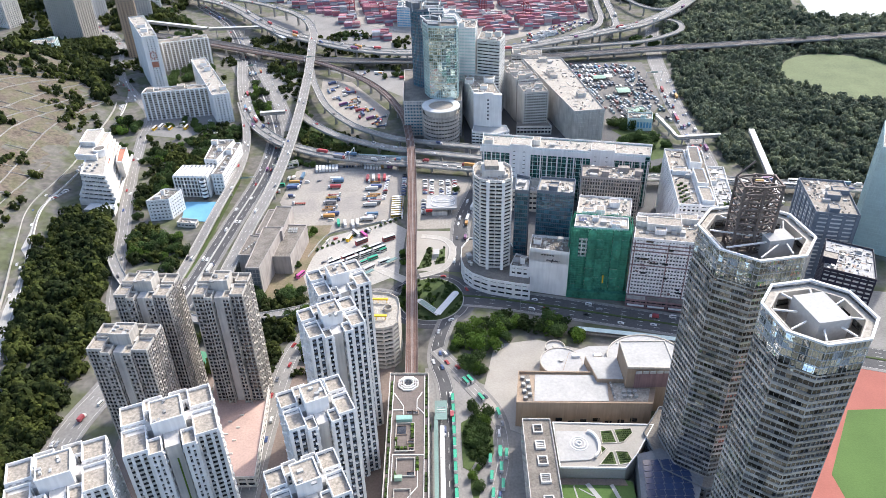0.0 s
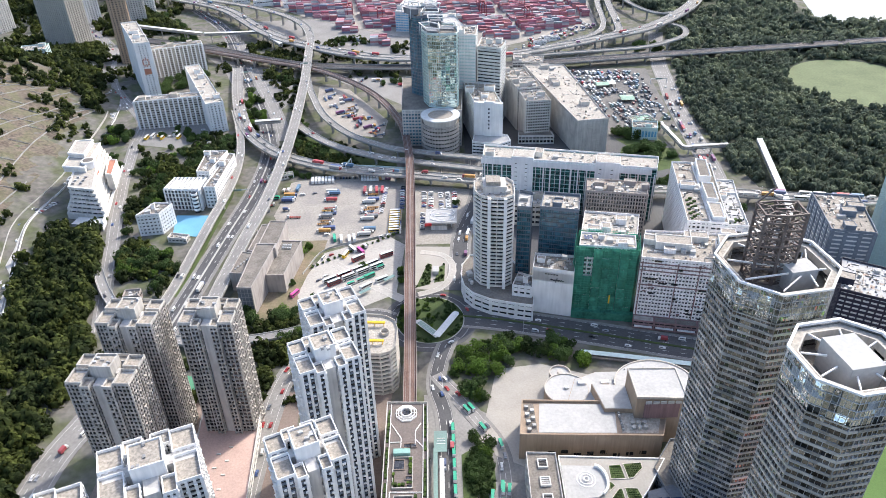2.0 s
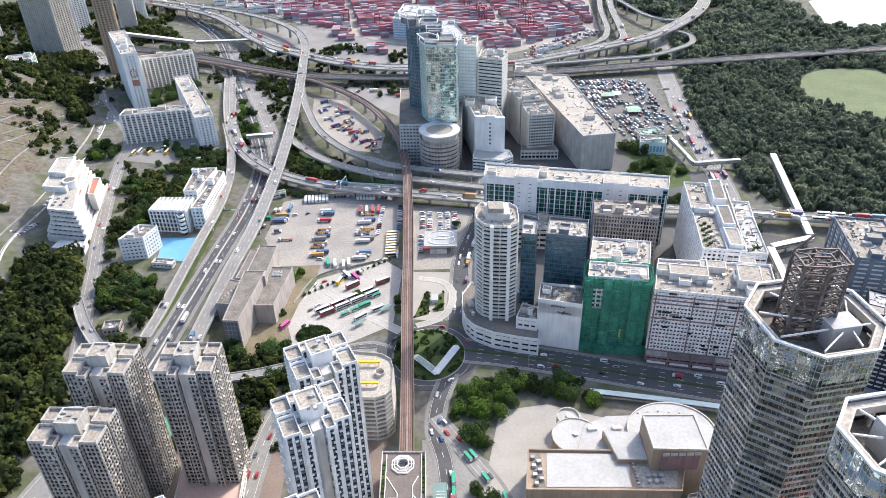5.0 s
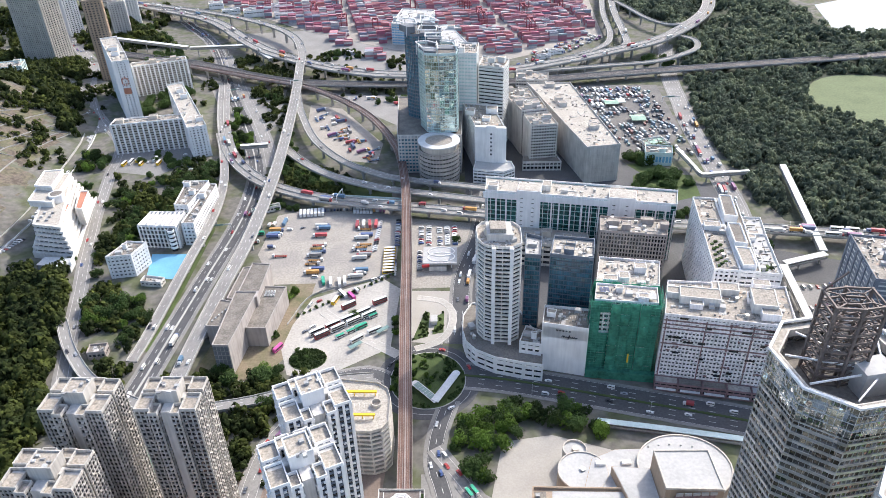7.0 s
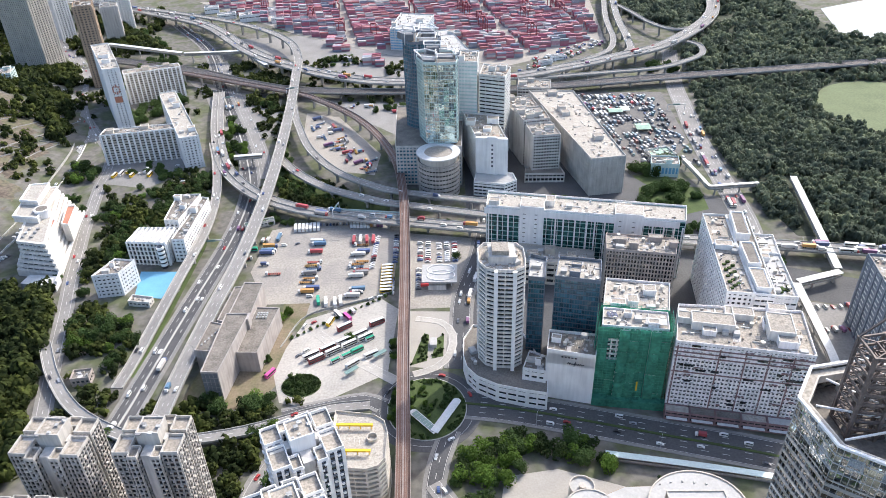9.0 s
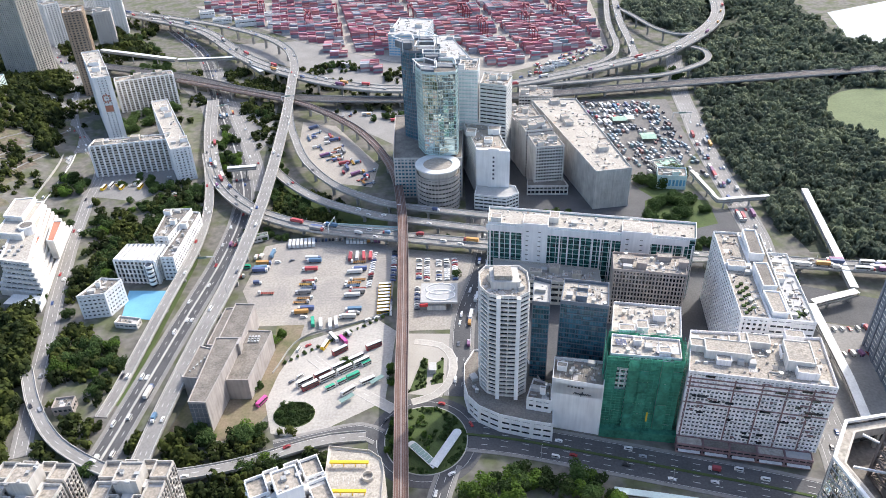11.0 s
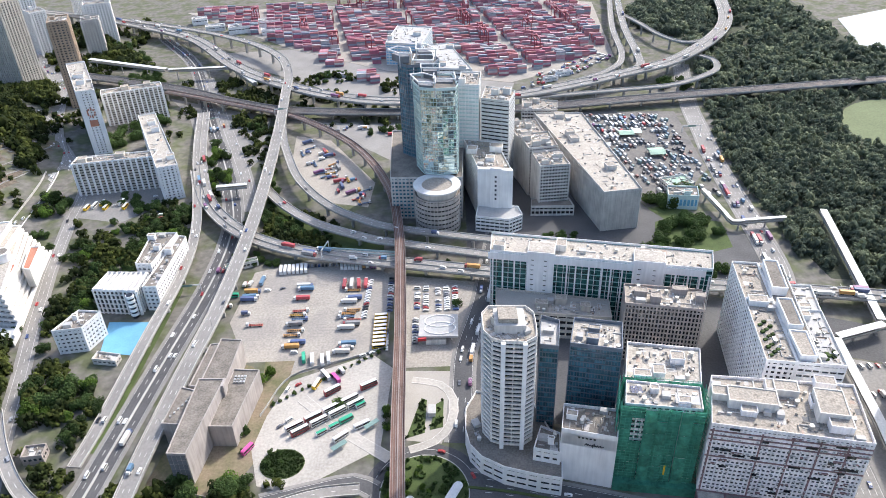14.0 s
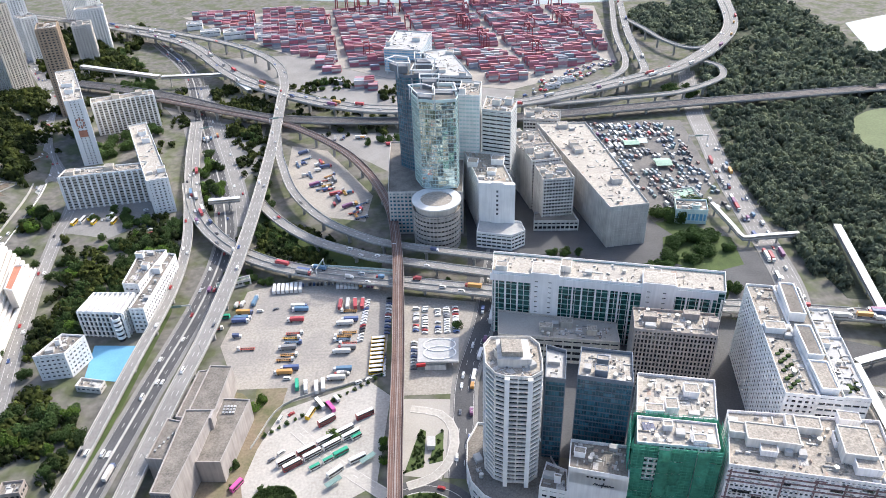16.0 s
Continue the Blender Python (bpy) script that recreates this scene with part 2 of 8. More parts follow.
# Container colours muted towards pink, with the harbour haze mixed in.
HAZED_BOX = [(0.50, 0.48, 0.47), (0.30, 0.31, 0.35), (0.32, 0.13, 0.16), (0.28, 0.14, 0.17), (0.46, 0.20, 0.22), (0.38, 0.12, 0.17), (0.40, 0.24, 0.27), (0.22, 0.25, 0.32), (0.38, 0.15, 0.15), (0.44, 0.24, 0.28), (0.50, 0.48, 0.47), (0.24, 0.30, 0.33), (0.36, 0.14, 0.18), (0.48, 0.22, 0.22)]
M["container"] = mat("container_paint", (1, 1, 1), 0.6, 0.2, 0.3, 1.5, palette=HAZED_BOX)
M["container_far"] = mat("container_paint_stack", (1, 1, 1), 0.6, 0.2, 0.3, 1.5, palette=HAZED_BOX, island=True)
LOAD = [(0.6, 0.6, 0.58), (0.09, 0.12, 0.22), (0.34, 0.07, 0.08), (0.70, 0.69, 0.66), (0.10, 0.14, 0.28), (0.22, 0.10, 0.20), (0.55, 0.30, 0.10), (0.45, 0.08, 0.09), (0.12, 0.22, 0.33), (0.56, 0.55, 0.52), (0.25, 0.25, 0.25), (0.64, 0.63, 0.60)]
M["load"] = mat("truck_body_paint", (1, 1, 1), 0.55, 0.15, 0.3, 1.5, palette=LOAD)
CABS = [(0.7, 0.7, 0.7), (0.6, 0.6, 0.6), (0.75, 0.75, 0.73), (0.66, 0.66, 0.64), (0.36, 0.08, 0.08), (0.14, 0.18, 0.30)]
M["cab"] = mat("cab_paint", (1, 1, 1), 0.35, 0.08, palette=CABS)
M["bus_green"] = mat("green_minibus_paint", (0.04, 0.36, 0.22), 0.4, 0.1)
M["bus_red"] = mat("red_bus_paint", (0.30, 0.035, 0.045), 0.4, 0.12)
M["bus_white"] = mat("white_bus_paint", (0.72, 0.72, 0.70), 0.4, 0.1)
M["bus_pink"] = mat("pink_bus_paint", (0.62, 0.10, 0.33), 0.4, 0.1)
M["taxi_red"] = mat("red_taxi_paint", (0.38, 0.05, 0.05), 0.35, 0.08)


# ---------------------------------------------------------------- mesh helpers
def put(name, verts, faces, material, parent=None, label="", kind="", loc=None):
    me = bpy.data.meshes.new(name)
    me.from_pydata(verts, [], faces)
    me.materials.append(material)
    ob = new(name, me)
    if parent:
        ob.parent = parent
    if loc:
        ob.location = loc
    return tagged(ob, label, "", "", kind)


def part(name, bm, material, parent, label="", kind=""):
    me = bpy.data.meshes.new(name)
    bm.to_mesh(me)
    bm.free()
    me.materials.append(material)
    ob = new(name, me)
    ob.parent = parent
    return tagged(ob, label, "", "", kind)


class Shape:
    """Collects boxes, rings and prisms as plain vertices and faces."""

    def __init__(self):
        self.v, self.f = [], []

    def box(self, x, y, z, sx, sy, sz, yaw=0.0):
        """A box that stands on z, centred at x, y."""
        c, s = math.cos(yaw), math.sin(yaw)
        i = len(self.v)
        for dz in (0, sz):
            for a, b in ((-1, -1), (1, -1), (1, 1), (-1, 1)):
                px, py = a * sx / 2, b * sy / 2
                self.v.append((x + c * px - s * py, y + s * px + c * py, z + dz))
        self.f += [(i + 3, i + 2, i + 1, i), (i + 4, i + 5, i + 6, i + 7)]
        self.f += [(i + k, i + (k + 1) % 4, i + 4 + (k + 1) % 4, i + 4 + k) for k in range(4)]
        return self

    def beam(self, a, b, w, h=None):
        """A bar between two points."""
        a, b = Vector(a), Vector(b)
        d = (b - a).normalized()
        side = d.cross(Vector((0, 0, 1)))
        side = side.normalized() if side.length > 0.01 else Vector((1, 0, 0))
        up = side.cross(d)
        h = h or w
        i = len(self.v)
        for p in (a, b):
            for q, r in ((-1, -1), (1, -1), (1, 1), (-1, 1)):
                self.v.append(tuple(p + side * (q * w / 2) + up * (r * h / 2)))
        self.f += [(i + 3, i + 2, i + 1, i), (i + 4, i + 5, i + 6, i + 7)]
        self.f += [(i + k, i + (k + 1) % 4, i + 4 + (k + 1) % 4, i + 4 + k) for k in range(4)]
        return self

    def prism(self, poly, z0, z1, top=True):
        n, i = len(poly), len(self.v)
        self.v += [(x, y, z0) for x, y in poly] + [(x, y, z1) for x, y in poly]
        self.f += [(i + k, i + (k + 1) % n, i + n + (k + 1) % n, i + n + k) for k in range(n)]
        if top:
            self.f += [tuple(i + n + k for k in range(n)), tuple(i + n - 1 - k for k in range(n))]
        return self

    def ring(self, outer, inner, z0, z1):
        n, i = len(outer), len(self.v)
        for p in (outer, inner):
            self.v += [(x, y, z0) for x, y in p] + [(x, y, z1) for x, y in p]
        for k in range(n):
            j = (k + 1) % n
            self.f += [(i + k, i + j, i + n + j, i + n + k), (i + 2 * n + j, i + 2 * n + k, i + 3 * n + k, i + 3 * n + j),
                       (i + n + k, i + n + j, i + 3 * n + j, i + 3 * n + k), (i + j, i + k, i + 2 * n + k, i + 2 * n + j)]
        return self

    def tube(self, x, y, z0, z1, r0, r1=None, n=16):
        r1 = r0 if r1 is None else r1
        i = len(self.v)
        for z, r in ((z0, r0), (z1, r1)):
            self.v += [(x + r * math.cos(2 * math.pi * k / n), y + r * math.sin(2 * math.pi * k / n), z) for k in range(n)]
        self.f += [(i + k, i + (k + 1) % n, i + n + (k + 1) % n, i + n + k) for k in range(n)]
        self.f += [tuple(i + n + k for k in range(n)), tuple(i + n - 1 - k for k in range(n))]
        return self

    def put(self, name, material, parent=None, label="", kind="", loc=None):
        return put(name, self.v, self.f, material, parent, label, kind, loc)


def inset(poly, d):
    """The convex outline moved inwards by d (outwards where d is negative)."""
    out, n = [], len(poly)
    for k in range(n):
        p, a, b = Vector(poly[k]), Vector(poly[k - 1]), Vector(poly[(k + 1) % n])
        e1, e2 = (p - a).normalized(), (b - p).normalized()
        n1, n2 = Vector((-e1.y, e1.x)), Vector((-e2.y, e2.x))
        bis = (n1 + n2).normalized()
        out.append(tuple(p + bis * (d / max(0.35, bis.dot(n1)))))
    return out


def quad(fl, fr, br, bl):
    return [fl, fr, br, bl]


def rect(cx, cy, w, d, yaw=0.0):
    c, s = math.cos(radians(yaw)), math.sin(radians(yaw))
    return [(cx + c * a * w / 2 - s * b * d / 2, cy + s * a * w / 2 + c * b * d / 2) for a, b in ((-1, -1), (1, -1), (1, 1), (-1, 1))]


def ngon(cx, cy, r, n, turn=0.0, ry=None):
    ry = ry or r
    return [(cx + r * math.cos(2 * math.pi * k / n + turn), cy + ry * math.sin(2 * math.pi * k / n + turn)) for k in range(n)]


def chamfer(cx, cy, w, d, c, yaw=0.0):
    a, b = w / 2, d / 2
    pts = [(-a + c, -b), (a - c, -b), (a, -b + c), (a, b - c), (a - c, b), (-a + c, b), (-a, b - c), (-a, -b + c)]
    q, s = math.cos(radians(yaw)), math.sin(radians(yaw))
    return [(cx + q * x - s * y, cy + s * x + q * y) for x, y in pts]


def smooth(points, step=7.0):
    """A soft line through the given points (x, y, z)."""
    p = [Vector(q) for q in points]
    p = [p[0] * 2 - p[1]] + p + [p[-1] * 2 - p[-2]]
    out = []
    for i in range(1, len(p) - 2):
        n = max(2, int((p[i + 1] - p[i]).length / step))
        for k in range(n):
            t = k / n
            out.append(0.5 * (2 * p[i] + (p[i + 1] - p[i - 1]) * t + (2 * p[i - 1] - 5 * p[i] + 4 * p[i + 1] - p[i + 2]) * t * t + (3 * p[i] - p[i - 1] - 3 * p[i + 1] + p[i + 2]) * t ** 3))
    out.append(p[-2])
    return out


def sides(line):
    """For each point of a line its sideways direction, to the right of travel."""
    out = []
    for i in range(len(line)):
        d = line[min(i + 1, len(line) - 1)] - line[max(i - 1, 0)]
        out.append(Vector((d.y, -d.x, 0)).normalized())
    return out


def strip(line, lat, w, z0, z1):
    """A bar of width w and from z0 to z1 over the line, lat to its side."""
    sh, sd = Shape(), sides(line)
    n = len(line)
    for p, s in zip(line, sd):
        for l, z in ((lat - w / 2, z0), (lat + w / 2, z0), (lat + w / 2, z1), (lat - w / 2, z1)):
            q = p + s * l
            sh.v.append((q.x, q.y, p.z + z))
    for i in range(n - 1):
        a, b = 4 * i, 4 * i + 4
        for k in range(4):
            j = (k + 1) % 4
            sh.f.append((a + k, b + k, b + j, a + j))
    sh.f += [(0, 1, 2, 3), (4 * n - 1, 4 * n - 2, 4 * n - 3, 4 * n - 4)]
    return sh


def dashes(line, lat, w, z, on=4.0, off=8.0, length=None):
    sh, sd = Shape(), sides(line)
    run, last = 0.0, None
    for i in range(len(line) - 1):
        a, b = line[i], line[i + 1]
        n = max(1, int((b - a).length / 1.0))
        for k in range(n):
            p = a.lerp(b, k / n)
            run += (b - a).length / n
            if run % (on + off) < 1.0 and (last is None or run - last > on):
                last = run
                d = (b - a).normalized()
                q = p + sd[i] * lat
                sh.box(q.x, q.y, q.z + z, on, w, 0.02, math.atan2(d.y, d.x))
    return sh


def hill(x, y):
    """The height of the ground: flat but for the hillside along the west."""
    a = min(1.0, max(0.0, (-x - 335 - 0.12 * max(0, y - 500)) / 190))
    b = min(1.0, max(0.0, (y - 330) / 160)) * min(1.0, max(0.0, (1080 - y) / 160))
    return 62 * a * a * (3 - 2 * a) * b


# ---------------------------------------------------------------- ground and pavements
def ground_sheet():
    xs = [-5000, -3500, -2200, -1500, -1100] + list(range(-900, 901, 30)) + [1100, 1500, 2200, 3500, 5000]
    ys = [-2500, -1500, -800, -400] + list(range(-100, 1801, 30)) + [2100, 2800, 3600, 5000]
    v = [(x, y, hill(x, y)) for y in ys for x in xs]
    w = len(xs)
    f = [(j * w + i, j * w + i + 1, (j + 1) * w + i + 1, (j + 1) * w + i) for j in range(len(ys) - 1) for i in range(w - 1)]
    ob = put("ground", v, f, M["ground"])
    for p in ob.data.polygons:
        p.use_smooth = True
    return tagged(ob, "grey-brown town ground of earth and worn paving", "ground", kind="structure")


ground_sheet()


def pad(name, poly, top, material, label, category="pavement"):
    ob = Shape().prism(poly, top - 0.4, top).put(name, M[material])
    return tagged(ob, label, category, kind="structure")


pad("pavement_lorry_park", [(-146, 664), (-152, 600), (-132, 556), (-108, 556), (-100, 540), (-36, 566), (-34, 672), (-90, 684)], 0.06, "lot", "pale worn concrete yard of the lorry park")
pad("pavement_terminus", [(-112, 478), (-104, 452), (-84, 446), (-36, 476), (-31, 545), (-46, 560), (-98, 536), (-108, 505)], 0.08, "terminus", "pale concrete bus terminus paving")
pad("pavement_car_park", [(-24, 545), (12, 545), (24, 600), (30, 640), (-26, 652)], 0.06, "lot", "pale concrete car park")
pad("pavement_plaza_corner", [(-24, 482), (0, 478), (6, 500), (8, 540), (-24, 542)], 0.09, "paving", "pale paved corner beside the street")
pad("pavement_lorry_yard", [(-152, 930), (-112, 915), (-58, 812), (-62, 764), (-108, 778), (-146, 850)], 0.06, "lot", "concrete lorry yard between the ramps")
pad("pavement_truck_lot", [(148, 972), (276, 962), (266, 815), (232, 770), (190, 745), (150, 870)], 0.06, "lot_dark", "grey truck storage lot")
pad("pavement_container_port", [(-420, 1470), (-205, 1245), (-60, 1135), (100, 1075), (250, 1160), (275, 1450), (100, 1500)], 0.06, "lot", "concrete of the container port")
pad("pavement_plaza", [(18, 320), (44, 306), (62, 345), (100, 378), (64, 392), (34, 388)], 0.30, "paving", "pale stone plaza by the civic hall")
pad("pavement_north_yard", [(-345, 768), (-285, 752), (-258, 780), (-262, 815), (-334, 826)], 0.06, "asphalt_light", "grey yard in front of the housing blocks")
pad("pavement_bus_street", [(-12, 220), (46, 220), (44, 318), (30, 345), (0, 366), (-14, 366)], 0.07, "asphalt_light", "worn asphalt of the minibus street")
pad("grass_street_island", [(8, 316), (14, 320), (24, 319.5), (28, 312), (28, 297), (25.5, 289), (17.5, 290), (12, 279), (8, 282)], 0.28, "grass", "planted island in the minibus street", "grass")
pad("grass_island_tip", ngon(14.5, 268, 2.6, 14, 0.0, 9), 0.26, "grass", "clipped tip of the planted street island", "grass")
pad("pavement_side_lane", [(-52, 210), (-38, 210), (-38, 330), (-34, 372), (-62, 372), (-62, 350)], 0.07, "brick_paving", "reddish paved lane behind the towers")
pad("pavement_estate", [(-200, 200), (-92, 200), (-92, 372), (-150, 372), (-200, 350)], 0.05, "brick_paving", "reddish estate paving")
pad("pavement_yard_east", [(250, 545), (322, 520), (322, 440), (236, 400), (222, 452)], 0.05, "asphalt_light", "grey yard by the footbridge")
pad("pavement_tower_streets", [(22, 655), (205, 612), (262, 600), (268, 690), (236, 700), (190, 742), (150, 868), (60, 880), (28, 800), (26, 700)], 0.045, "asphalt", "dark asphalt streets between the blocks")
pad("pavement_block_yard", [(18, 500), (225, 460), (240, 560), (40, 640)], 0.04, "asphalt", "dark asphalt lanes between factory blocks")
pad("pavement_port_road", [(-330, 1236), (-205, 1132), (-100, 1040), (-40, 1010), (90, 1008), (104, 1072), (-60, 1134), (-205, 1244)], 0.04, "asphalt_light", "grey access roads beside the port")
pad("pavement_factory_lane", [(166, 530), (226, 508), (252, 546), (322, 522), (330, 560), (200, 612), (172, 600)], 0.03, "asphalt", "dark asphalt lane between factory blocks")
pad("pavement_east_street", [(236, 398), (322, 438), (420, 420), (420, 370), (300, 340), (240, 352)], 0.03, "asphalt_light", "grey street beside the office blocks")
pad("pavement_rail_yard", [(-150, 966), (-60, 956), (86, 950), (84, 900), (-36, 850), (-62, 880), (-96, 915)], 0.04, "asphalt_light", "grey yard inside the railway curve")
pad("pavement_junction", [(-330, 1060), (-190, 985), (-180, 880), (-205, 800), (-236, 860), (-290, 1000)], 0.035, "asphalt_light", "worn paving under the flyovers")
pad("pavement_waste_ground", [(-118, 556), (-98, 556), (-100, 530), (-116, 530)], 0.09, "dirt", "brown waste ground")
pad("pavement_substation_yard", [(-168, 450), (-122, 440), (-108, 470), (-106, 530), (-126, 552), (-150, 560)], 0.05, "dirt", "bare earth round the windowless building")
pad("grass_oval_island", ngon(-92, 467, 13, 20, 0.0, 11), 0.35, "grass", "clipped green oval traffic island", "grass")
pad("grass_triangle", [(-21, 483), (-10, 487), (-8.6, 514), (-12, 516)], 0.3, "grass", "triangular lawn", "grass")
pad("grass_triangle_east", [(-7, 489), (1, 491), (2, 514), (-3, 510)], 0.3, "grass", "triangular lawn", "grass")
pad("grass_roundabout", ngon(-10, 443, 24.5, 36, 0.0, 26.5), 0.4, "grass", "planted roundabout island of grass and shrubs", "grass")
pad("grass_pitch", [(214, 210), (330, 210), (330, 318), (246, 318), (214, 270)], 0.14, "pitch", "bright green sports turf", "sports pitch")
pad("pavement_running_track", [(186, 200), (345, 200), (345, 368), (262, 366), (225, 330), (186, 262)], 0.1, "track", "brick-red running track", "running track")
pad("grass_far_field", ngon(520, 890, 78, 24, 0.2, 84), 0.5, "meadow", "pale green open field among the woods", "grass")
pad("grass_verge_ramps", [(-160, 840), (-150, 780), (-100, 726), (-44, 700), (-44, 690), (-100, 700), (-150, 735), (-162, 790)], 0.05, "grass", "overgrown verge below the ramps", "grass")
pad("grass_verge_highway", [(-216, 480), (-203, 480), (-198, 640), (-208, 720), (-222, 720), (-210, 640)], 0.04, "grass", "green strip between highway and ramp", "grass")
pad("ground_woodland", [(300, 628), (420, 606), (760, 560), (1150, 600), (1300, 980), (1000, 1170), (720, 1035), (590, 1150), (600, 1420), (440, 1420), (400, 1180), (330, 1010), (306, 850), (292, 700)], 0.2, "forest_floor", "dark leaf-covered woodland floor", "ground")
pad("grass_works_bank", [(182, 690), (206, 664), (242, 676), (246, 716), (214, 728), (190, 720)], 0.09, "grass", "rough grass bank under trees", "grass")
pad("grass_corner_lawn", [(190, 742), (214, 752), (230, 728), (200, 722)], 0.1, "grass", "bright lawn beside the substation", "grass")
pad("court_blue", [(-242, 606), (-236, 572), (-214, 568), (-211, 604)], 0.2, "court", "light blue school playground", "playground")
pad("court_green", [(-184, 394), (-164, 388), (-164, 370), (-181, 374)], 0.2, "green_court", "green tennis court", "tennis court")
pad("water_harbour", [(-240, 1560), (40, 1490), (100, 1412), (150, 1470), (600, 1480), (900, 1900), (-500, 2000)], 0.3, "water", "pale harbour water", "water")
pad("water_inlet", [(590, 1155), (625, 1300), (760, 1360), (980, 1200), (720, 1040)], 0.3, "water", "pale river inlet", "water")


# ---------------------------------------------------------------- roads
ROADS = {}


def elevated(name, pts, width, label, deck="deck", lanes=2, pier_gap=32, thick=1.4, wall=0.9, wall_mat="parapet", marks=True, pier_from=4.0):
    line = smooth(pts)
    top = new(name)
    tagged(top, label, "viaduct", kind="structure")
    strip(line, 0, width, -thick, 0).put("deck", M[deck], top)
    strip(line, 0, width * 0.5, -thick - 1.1, -thick + 0.02).put("girder", M["pier"], top)
    for s in (-1, 1):
        strip(line, s * (width / 2 - 0.12), 0.3, -0.5, wall).put("parapet", M[wall_mat], top)
    if marks:
        for k in range(1, lanes):
            dashes(line, -width / 2 + 0.6 + (width - 1.2) * k / lanes, 0.28, 0.03).put("lane_marking", M["line"], top, kind="stuff")
        for s in (-1, 1):
            strip(line, s * (width / 2 - 1.0), 0.22, 0.01, 0.03).put("edge_line", M["line"], top)
    run = 0.0
    sd = sides(line)
    for i in range(1, len(line)):
        run += (line[i] - line[i - 1]).length
        if run > pier_gap:
            run = 0.0
            p = line[i]
            z0 = hill(p.x, p.y)
            if p.z - z0 > pier_from:
                yaw = math.atan2(sd[i].y, sd[i].x)
                sh = Shape().box(p.x, p.y, z0 - 0.5, min(3.2, width * 0.3), 1.8, p.z - z0 - thick - 1.2, yaw)
                sh.box(p.x, p.y, p.z - thick - 2.2, width * 0.72, 2.0, 1.1, yaw)
                sh.put("pier", M["pier"], top)
    ROADS[name] = line
    return top


level = [0]


def street(name, pts, width, label, lanes=2, surface="asphalt", kerb=True):
    level[0] += 1
    z = 0.10 + 0.012 * level[0]
    line = smooth([(x, y, hill(x, y) + z if abs(hill(x, y)) > 0.05 else z) for x, y in pts])
    top = new(name)
    tagged(top, label, "road", kind="structure")
    strip(line, 0, width, -0.5, 0).put("carriageway", M[surface], top)
    if kerb:
        for s in (-1, 1):
            strip(line, s * (width / 2 + 1.1), 2.2, -0.5, 0.13).put("footway", M["deck"], top)
    for k in range(1, lanes):
        dashes(line, -width / 2 + width * k / lanes, 0.28, 0.025).put("lane_marking", M["line"], top, kind="stuff")
    for s in (-1, 1):
        strip(line, s * (width / 2 - 0.5), 0.2, 0.008, 0.025).put("edge_line", M["line"], top)
    ROADS[name] = line
    return top


Z = lambda pts, z: [(x, y, z) for x, y in pts]
elevated("viaduct_flyover", [(-174, 423, 5.6), (-171, 467, 9), (-165, 534, 12), (-158, 617, 13), (-158, 741, 13)] + [(-166, 900, 15), (-177, 1027, 17), (-183, 1084, 17), (-204, 1154, 17), (-246, 1214, 17), (-316, 1274, 17), (-420, 1338, 17), (-580, 1420, 17)], 11, "long pale concrete flyover with parapets and piers", lanes=3)
elevated("viaduct_ramp_east", [(-171, 958, 15.6), (-160, 900, 14.4), (-149, 858, 13.5), (-129, 801, 12.5), (-97, 752, 11.6), (-61, 722, 11), (-32, 707, 11), (45, 684, 11)], 8, "curved concrete slip ramp", lanes=2)
elevated("viaduct_highway_link", [(-272, 1000, 4), (-250, 900, 6), (-230, 827, 8), (-207, 767, 9), (-174, 721, 9), (-136, 692, 9), (-93, 674, 9), (-35, 659, 9), (41, 641, 9), (120, 622, 9), (210, 612, 9), (320, 592, 9), (480, 560, 9), (760, 500, 9)], 14, "wide elevated road with queues of lorries", lanes=4, deck="deck")
elevated("viaduct_lower_link", [(-166, 806, 6), (-139, 762, 8), (-104, 724, 9.0), (-59, 697, 9.3), (-36, 688, 9.3), (45, 663, 9.3)], 9, "elevated slip road", lanes=2)
elevated("viaduct_west_ramp", [(-213, 470, 0.5), (-210, 500, 1.5), (-204, 577, 7), (-200, 653, 9), (-206, 716, 9), (-222, 783, 9), (-240, 840, 7)], 8, "pale elevated slip road beside the highway", lanes=2)
elevated("viaduct_port_highway", Z([(-700, 1470), (-545, 1398), (-430, 1325), (-345, 1255), (-260, 1130), (-204, 1070), (-120, 1010), (-41, 984), (86, 989), (162, 1015), (236, 1050), (309, 1091), (384, 1172), (436, 1262), (470, 1390), (490, 1500)], 16), 20, "broad curving elevated highway by the port", lanes=6, thick=2.0)
elevated("viaduct_main_railway", Z([(-480, 1140), (-333, 1076), (-240, 1018), (-170, 986), (-60, 970), (86, 966), (282, 988), (534, 1015), (900, 1055)], 9), 17, "dark multi-track railway viaduct", deck="rail_dark", lanes=1, marks=False, wall=1.2, wall_mat="pier")
elevated("viaduct_town_railway", Z([(-22, 340), (-23, 400), (-25, 480), (-26, 563), (-28, 637), (-31, 698), (-39, 763), (-58, 823), (-80, 868), (-103, 901), (-131, 932), (-165, 962), (-239, 1003), (-330, 1052)], 13), 8.2, "rust-brown twin-track railway viaduct", deck="rail_bed", lanes=1, marks=False, wall=1.3, wall_mat="rail_side", pier_gap=28)
elevated("viaduct_curve_west", Z([(-278, 513), (-257, 478), (-229, 446), (-190, 423), (-162, 418), (-129, 422), (-104, 429)], 5.0) + [(-84, 438, 3.4), (-66, 445, 1.2), (-46, 447, 0.35)], 8, "curved pale slip road round the towers", lanes=2, pier_gap=26, pier_from=3.0)
